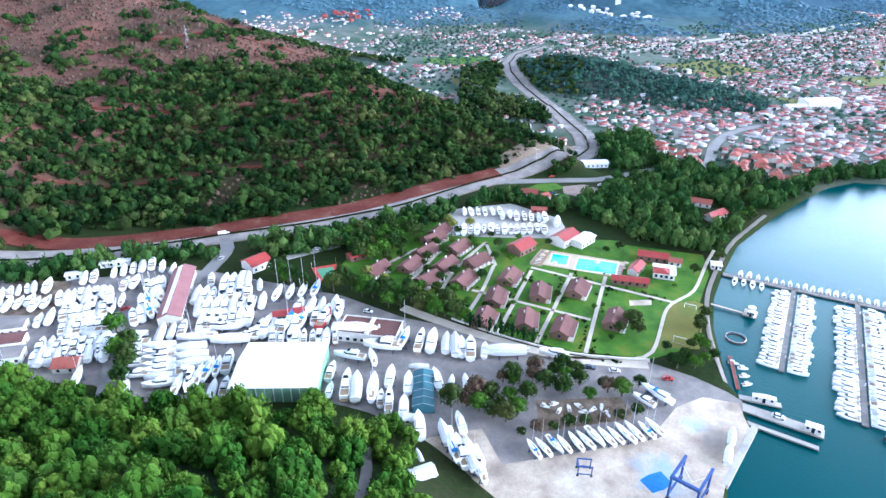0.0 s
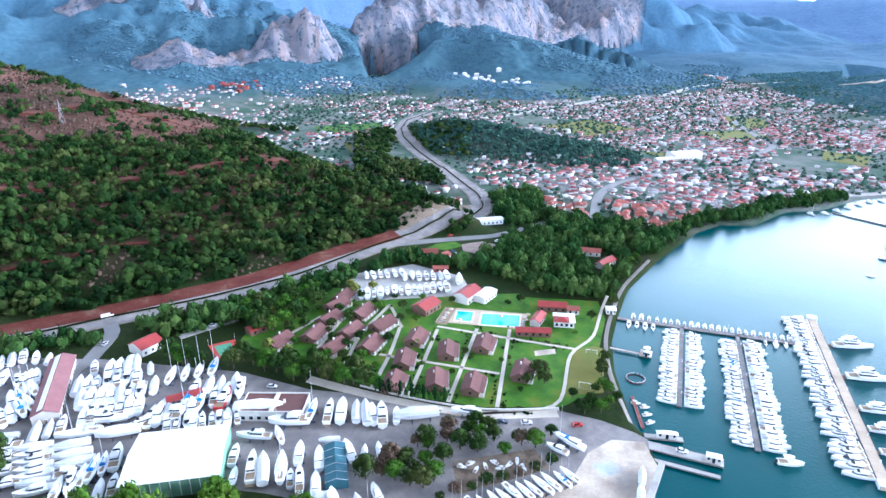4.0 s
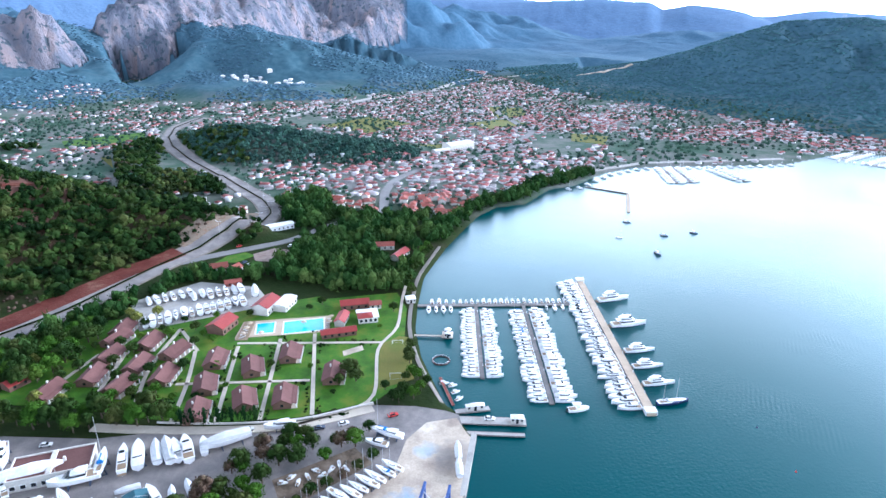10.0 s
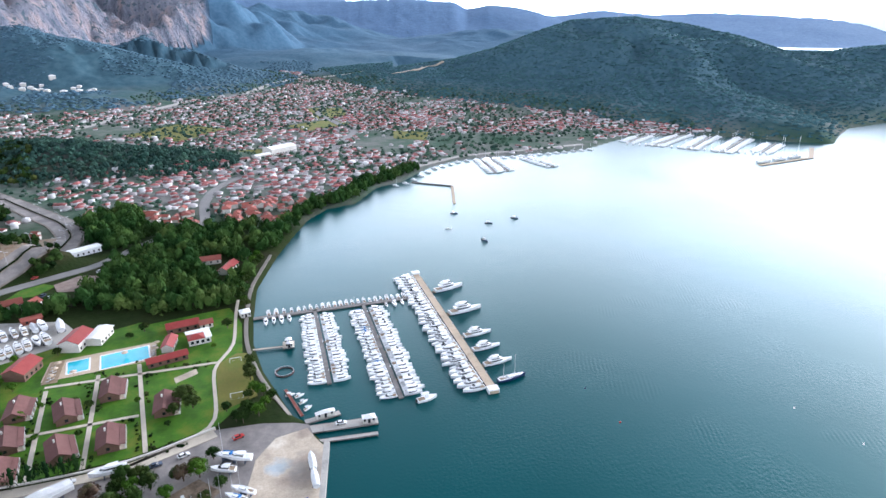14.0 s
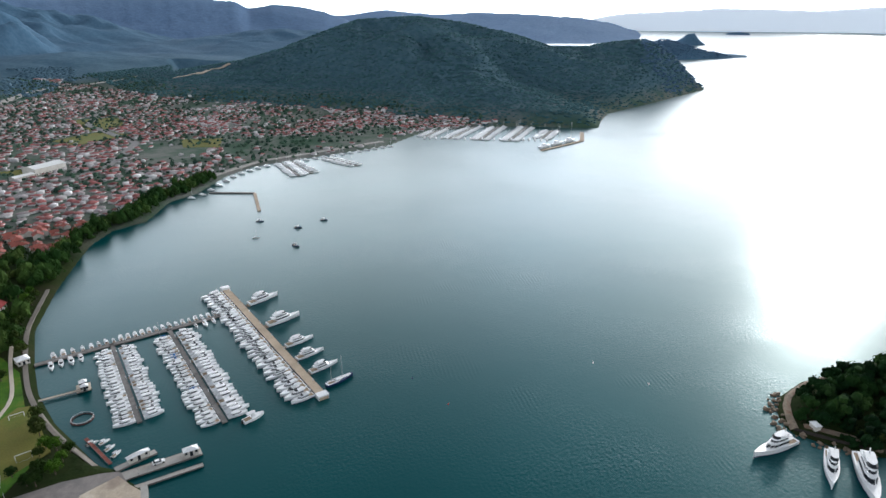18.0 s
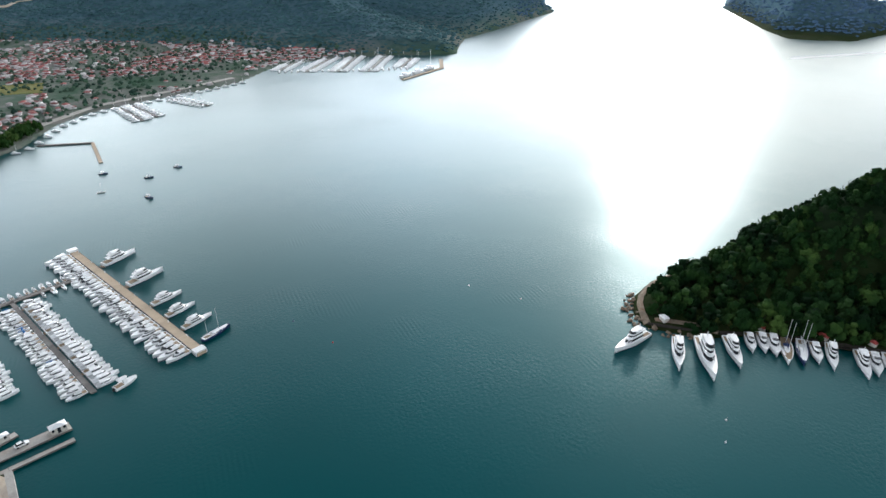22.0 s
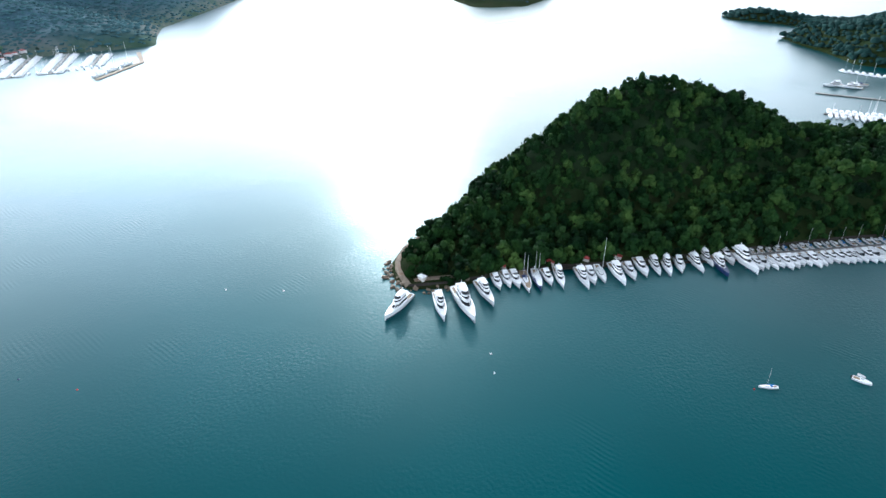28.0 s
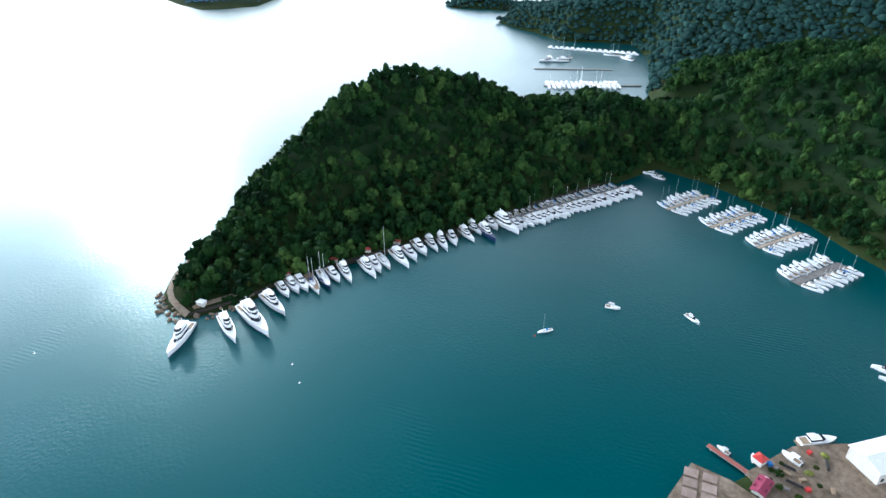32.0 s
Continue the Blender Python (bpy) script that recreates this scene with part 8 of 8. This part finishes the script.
rest = order[70:]
g7 = np.random.RandomState(8)
plainer = np.random.RandomState(15).rand(len(rest)) < 0.24
for tone_, some, roof_ in (("red", rest[~plainer], "roof_i"), ("grey", rest[plainer], "roof_grey")):
    size_ = 0.33 + 0.30 * np.random.RandomState(5).rand(len(some))
    for nm, j, mt, lb in (("town_house_walls", 0, "wall_i", "pale rendered walls of the town's houses"), ("town_house_roofs", 1, roof_, "terracotta roofs of the town's houses" if tone_ == "red" else "weathered grey-brown roofs of the town's houses")):
        stuff_of(nm, [block_form(k)[j] for k in (0, 1, 2)], hx[some], hy[some], hz[some], size_, size_, mt, lb, "houses", 44)
flat = g7.rand(len(rest)) < 0.07
fx, fy = hx[rest][flat] + 7, hy[rest][flat] + 5
stuff_of("town_flat_blocks", [block_form(3)[0]], fx, fy, level(fx, fy), 0.32 + 0.25 * np.random.RandomState(6).rand(len(fx)), 0.3 + 0.3 * np.random.RandomState(6).rand(len(fx)), "wall_i", "white flat-roofed blocks of the town", "houses", 45)


def terrace_block(az_, r, n, label, roof, step=9, wall="wall"):
    """Rows of terraced houses on a slope."""
    x0, y0 = bearing(az_, r)
    for i in range(n):
        for j in range(2):
            x, y = x0 + (i - n / 2) * 17 + dice.uniform(-8, 8), y0 + j * 34 + dice.uniform(-16, 16)
            t = empty("hillside_villa", x, y, float(level(np.array([x]), np.array([y]))[0]) - .5, dice.uniform(-25, 35), label, "villa", "hillside villas", size=dice.uniform(.7, 1.1))
            part("wall", Shape().box(-5, 5, -4, 4, -3, 5).mesh("wall", wall), t)
            part("roof", hipped(10, 8, 5, 7, .5).mesh("roof", roof), t)


terrace_block(34.3, 1260, 6, "hillside hotel block with a red roof", "roof_red", wall="roof")
terrace_block(38.3, 1130, 4, "white terraced villa with pale walls", "roof")
terrace_block(12.6, 1330, 6, "white hillside villa above the town", "whiteroof")
terrace_block(9.0, 1290, 3, "white hillside villa above the town", "whiteroof")
building("market_hall", 70, 722, 30, 34, 18, 7, 9, "wall", "whiteroof", "large pale market hall with a light roof", "hall", z=1.5)
building("market_hall", 48, 700, 30, 20, 8, 4, 5, "wall", "whiteroof", "long white sports hall", "hall", z=1.5)
building("roadside_house", -113, 362, 20, 10, 7, 3.2, 5.2, "wall", "roof", "white roadside house with an orange tiled roof", "house")
building("roadside_house", -103, 359, 60, 8, 6, 3, 4.8, "wall", "roof", "white roadside house with an orange tiled roof", "house")
building("shore_house", -1, 376, 62, 15, 6, 3.2, 5, "wall", "roof_red", "long house with a bright red roof near the shore", "house")
building("shore_house", -11, 393, 0, 12, 6, 3.2, 5, "wall", "roof", "house with a brown-red roof among trees", "house")
building("toll_plaza", -92, 437, 30, 26, 7, 4, 4.6, "white", "whiteroof", "long white canopy building at the road junction", "building")
building("yard_store", -152, 317, 60, 6, 4, 3, 3.6, "roof_red", "roof_red", "small red store at the upper yard", "shed", z=1.8)
building("yard_store", -99, 339, 20, 9, 5, 2.6, 3.4, "roof", "roof", "low pink-roofed store at the upper yard", "shed", z=1.8)

# ---------- the far marinas ----------
far_piers = [((482, 636), (556, 680)), ((500, 606), (590, 656)), ((524, 576), (614, 634)), ((548, 548), (642, 606)), ((590, 532), (650, 566))]
bx_, by_, ba_, ii = [], [], [], 0
for (ax, ay), (bx, by) in far_piers:
    pontoon("marina_pier", (ax, ay), (bx, by), 3, "concrete", "concrete pier of the far marina", 0, 12)
    d = math.hypot(bx - ax, by - ay)
    for s in np.arange(4, d - 2, 6.3):
        for side in (-1, 1):
            nx, ny = -(by - ay) / d * side, (bx - ax) / d * side
            bx_.append(ax + (bx - ax) * s / d + nx * 8), by_.append(ay + (by - ay) * s / d + ny * 8), ba_.append(math.degrees(math.atan2(ny, nx)))
for s in np.linspace(0, 1, 22):
    bx_.append(478 + 112 * s), by_.append(630 - 108 * s), ba_.append(-134)
far_x, far_y, far_a, far_l = list(bx_), list(by_), list(ba_), [8 + 2.5 * dice.random() for _ in bx_]


def far_boat(x, y, a, length):
    far_x.append(x), far_y.append(y), far_a.append(a), far_l.append(length)


def far_line(a, b, n, side, gap, length):
    d = math.hypot(b[0] - a[0], b[1] - a[1])
    nx, ny = -(b[1] - a[1]) / d * side, (b[0] - a[0]) / d * side
    for i in range(n):
        s = (i + .5) / n
        far_boat(a[0] + (b[0] - a[0]) * s + nx * (gap + length / 2), a[1] + (b[1] - a[1]) * s + ny * (gap + length / 2), math.degrees(math.atan2(ny, nx)), length * dice.uniform(.85, 1.2))


pontoon("breakwater", (538, 483), (621, 491), 5, "pierstone", "low stone breakwater of the far marina", 0, 10)
pontoon("breakwater", (621, 491), (668, 530), 5, "pierstone", "low stone breakwater of the far marina", 0, 10)
for i in range(3):
    far_boat(556 + 26 * i, 494 + 3 * i, 5, 20)
pontoon("town_pier", (172, 545), (203, 519), 2.5, "plank", "slim timber town pier", 0, 8)
pontoon("town_pier", (203, 519), (184, 465), 2.5, "pierstone", "outer arm of the town pier", 0, 8)
for (a, b) in (((273, 612), (262, 550)), ((285, 614), (277, 552)), ((322, 606), (330, 552))):
    pontoon("town_pontoon", a, b, 2.4, "plank", "pontoon of the town harbour", 0, 8)
    for side in (-1, 1):
        far_line(a, b, 8, side, 1.4, 8.0)
for i in range(24):
    x = 150 + 11.3 * i
    y = float(np.interp(x, [136, 164, 206, 244, 277, 346, 420], [538, 550, 595, 617, 618, 618, 622]))
    far_boat(x + 4, y - 7, -60, 8)
# bays behind the peninsula
pontoon("bay_pier", (642, -213), (622, -293), 3, "concrete", "long concrete pier in the bay behind the peninsula", 0, 10)
pontoon("bay_pier", (570, -200), (553, -292), 2.5, "plank", "pontoon with yachts in the bay behind the peninsula", 0, 10)
for side in (-1, 1):
    far_line((570, -202), (557, -272), 15, side, 1.3, 12)
for i in range(16):
    far_boat(745 - 3.5 * i, -268 - 5.6 * i, 200, 12)
for x, y, a in ((676, -238, 100), (672, -252, 80), (684, -262, 95), (690, -322, 60), (668, -330, 20)):
    moor("k20" if x > 680 else "m18", x, y, a, 20, 0, "large yacht lying in the bay behind the peninsula", "yachts in the far bay")


def far_form(mast):
    """A small yacht in one piece: hull, deckhouse and, on some, a mast."""
    s = Shape().rings(hull_rings(1.0, .3, .11, .04)).rings(house_rings(-.26, .22, .11, .10, .11, .21, .02, .12)).rings(house_rings(-.28, .06, .09, .085, .21, .25, 0, .03))
    if mast:
        s.tube((.1, 0, .1), (.1, 0, 1.2), .012, n=4)
    return np.array(s.v, float), np.array([(f[0], f[i], f[i + 1]) for f in s.f for i in range(1, len(f) - 1)])


far_l = np.array(far_l)
stuff_of("far_yachts", [far_form(0), far_form(1), far_form(0)], np.array(far_x), np.array(far_y), np.zeros(len(far_l)), far_l, far_l, "white", "white yachts packed in the far harbours", "boats", 46, np.radians(far_a))

# ---------- the quay below the hover point ----------
slab("old_quay", [(118, -98), (107, -84), (88, -72), (70, -80), (84, -130), (103, -110), (110, -106)], -2, 1.80, "dusty", "old brown concrete dock with broken slabs", "quay")
for i in range(16):
    u, v = i % 8, i // 8
    t = tagged(new("dock_slab", Shape().box(-1.6, 1.6, -2.05, 2.05, 0, .22).mesh("dock_slab", "dockslab")), "loose concrete slab on the old dock", "slab", "dock slabs")
    t.matrix_basis = pose(114.5 - 3.4 * u - 3.0 * v, -96 + 2.3 * u - 4.4 * v, 1.80, 0, 0, -34 + dice.uniform(-3, 3))
slab("work_quay", [(112, -113), (118.5, -133), (117, -147), (114.5, -164), (95, -170), (86, -130), (100, -110)], -2, 1.76, "dusty", "dusty concrete work quay", "quay")
pontoon("red_jetty", (111, -114), (124.5, -107.5), 1.6, "roof", "narrow red-brown jetty with old tyres", 0, 3, 0.3, 0.9)
moor("l6", 122, -111.5, 25, 4.5, 0, "grey dinghy tied to the red jetty", "boats in the cove")
moor("l6", 117.5, -119, -30, 4, 0, "small white launch by the work quay", "boats in the cove")
moor("l6", 114, -129, 20, 6.5, 1.76, "open white boat pulled up on the quay", "boats in the cove")
kiosk(114.5, -118.5, 20, 3.6, 3.6, 2.0, "white hut with a red pyramid roof on the quay", 1.76, "red")
M["pink"] = material("magenta_tarp", [(0.24, 0.03, 0.07), (0.31, 0.05, 0.10)], 0.5, 0.8, 0.1, 3)
building("net_store", 105.5, -113, -55, 6.5, 3.4, 1.6, 2.1, "concrete", "pink", "low store under a magenta tarpaulin roof", "shed", z=1.76)
building("quay_hall", 107, -155, -85, 17, 11, 5, 6.4, "wall", "whiteroof", "white quay hall with a row of windows", "hall", z=1.76, rows=1)
for i, (x, y) in enumerate([(110.5, -122), (109, -124), (104, -120), (106, -127), (112, -131), (101, -133)]):
    t = empty("pallet_stack", x, y, 1.76, 30 * i, "stack of weathered timber on the quay", "timber", "timber stacks")
    for k in range(3):
        part("board", Shape().box(-1.1 + .1 * k, 1.1, -.5, .5, .25 * k, .25 * k + .18).mesh("board", "teak" if i % 2 else "plank"), t)
tree(108.5, -120.5, 1.6, "scrub", 0, 1.0, "small dark tree on the quay", 1.76)
tree(95, -128, 2.2, "near_pine", 1, 1.0, "green bush beside the quay", 1.76)
for i, (x, y, n_) in enumerate([(110.5, -119.5, 1.0), (107.5, -117, 0.9), (104.5, -118, 1.2), (112.5, -124.5, 0.8), (109, -133.5, 1.0), (100, -121, 1.3), (98, -124, 1.1), (103, -130, 0.9)]):
    tree(x, y, n_, "scrub", i % 3, 0.8, "dark weedy bush growing on the quay", 1.76)
for i, (x, y, k) in enumerate([(113, -121, 0), (111.5, -126, 1), (108, -130.5, 2), (115, -136, 0), (110, -138, 1), (113, -140, 2), (105, -123.5, 1), (102.5, -126, 0)]):
    if k == 0:
        t = tagged(new("crate", Shape().box(-.7, .7, -.6, .6, 0, .8).box(-.75, .75, -.65, .65, .8, .9).mesh("crate", ("blue", "red")[i % 2])), "worn painted crate on the quay", "crate")
    elif k == 1:
        t = tagged(new("pipe_bundle"), "bundle of dark pipes lying on the quay", "pipes")
        for py, pz in ((0, .2), (.42, .2), (.21, .56)):
            part("pipe", Shape().tube((-2.4, py, pz), (2.4, py, pz), .2).mesh("pipe", "dark"), t)
    else:
        t = tagged(new("tarp_heap", Shape().rings([[(1.6 * math.cos(a), 1.1 * math.sin(a), 0) for a in np.arange(0, 6.2, .785)], [(1.1 * math.cos(a), .8 * math.sin(a), .7) for a in np.arange(0, 6.2, .785)], [(.3 * math.cos(a), .25 * math.sin(a), 1.0) for a in np.arange(0, 6.2, .785)]]).mesh("tarp_heap", "olive")), "heap of netting under a yellow-green sheet", "heap")
    t.matrix_basis = pose(x, y, 1.76, 0, 0, 37 * i)
# rocks round the tip of the peninsula
g8 = random.Random(9)
for i in range(56):
    s = i / 55
    p = [(250, 84), (240, 82), (231, 76), (225.5, 68), (230, 52), (240, 38)]
    k = min(4, int(s * 5))
    u = s * 5 - k
    x, y = p[k][0] + (p[k + 1][0] - p[k][0]) * u + g8.uniform(-2.5, 2.5), p[k][1] + (p[k + 1][1] - p[k][1]) * u + g8.uniform(-2.5, 2.5)
    size = g8.uniform(.4, 1.4)
    v = ICO1[0] * (1 + .26 * np.random.RandomState(i).randn(len(ICO1[0]), 1)) * np.array([size, size * .8, size * .6])
    r = tagged(new("shore_rock", big_mesh("shore_rock", v, ICO1[1], "rock")), "brown weathered rock at the water's edge", "rock", "shore rocks")
    r.matrix_basis = pose(x, y, max(.1, float(level(np.array([x]), np.array([y]))[0]) + .1 * size), 0, 0, g8.uniform(0, 360))
drape("point_path", [(229, 74), (232, 66), (236, 56), (241, 46)], 2.4, "rock", 0.4, label="bare earth path round the rocky point", category="path")
kiosk(233.5, 63, 60, 4, 3, 2.2, "white shade with a red awning on the point", 1.6)
for x, y, w_ in ((261, 7, 5.0), (274, -25, 4.0), (268, -10, 3.2), (252, 28, 3.0)):
    kiosk(x, y, 70, w_, 2.2, 2.0, "low shelter with a dull red roof on the cove shore", 1.3, "roof_red")
for i in range(14):
    x, y = 236 + 2.4 * i, 48 - 4.6 * i
    tree(float(x) + 5, float(y) + 1, g8.uniform(1.4, 2.4), "scrub", i % 3, 1.0, "low green shrub along the cove shore")

# ---------- lamp posts, masts on the hill ----------
lamp = None
for k, ((ax, ay), (bx, by)) in enumerate(zip(HIGHWAY[8:12], HIGHWAY[9:13])):
    for u in (0.0, 0.5):
        x, y = ax + (bx - ax) * u, ay + (by - ay) * u
        z = float(level(np.array([x]), np.array([y]))[0]) + .45
        a = math.degrees(math.atan2(by - ay, bx - ax))
        if lamp is None:
            lamp = empty("street_lamp", x, y, z, a, "tall grey twin-armed street lamp on the median", "street lamp", "street lamps")
            part("pole", Shape().tube((0, 0, 0), (0, 0, 9), .06, .04).mesh("pole", "alu"), lamp)
            for sy in (-1, 1):
                arm = part("arm", Shape().tube((0, 0, 9), (0, sy * 2.2, 9.5), .07, n=5).mesh("arm", "alu"), lamp)
                part("head", Shape().box(-.2, .2, sy * 2.2 - .5, sy * 2.2 + .5, 9.42, 9.58).mesh("head", "white"), arm)
        else:
            copy_thing(lamp, pose(x, y, z, 0, 0, a))
for az_, r in ((53.5, 850), (47.5, 640), (-36.6, 1490), (-35.5, 1500)):
    x, y = bearing(az_, r)
    t = empty("pylon", x, y, float(level(np.array([x]), np.array([y]))[0]), 20, "thin lattice pylon on the hill crest", "pylon", "pylons", size=1.0 if r < 1000 else 1.5)
    for sx in (-1.5, 1.5):
        for sy in (-1.5, 1.5):
            part("leg", Shape().tube((sx, sy, 0), (sx * .15, sy * .15, 22), .07, .05, 4).mesh("leg", "alu"), t)
    for z in (14, 18):
        part("cross_arm", Shape().tube((-4, 0, z), (4, 0, z), .07, n=4).mesh("cross_arm", "alu"), t)
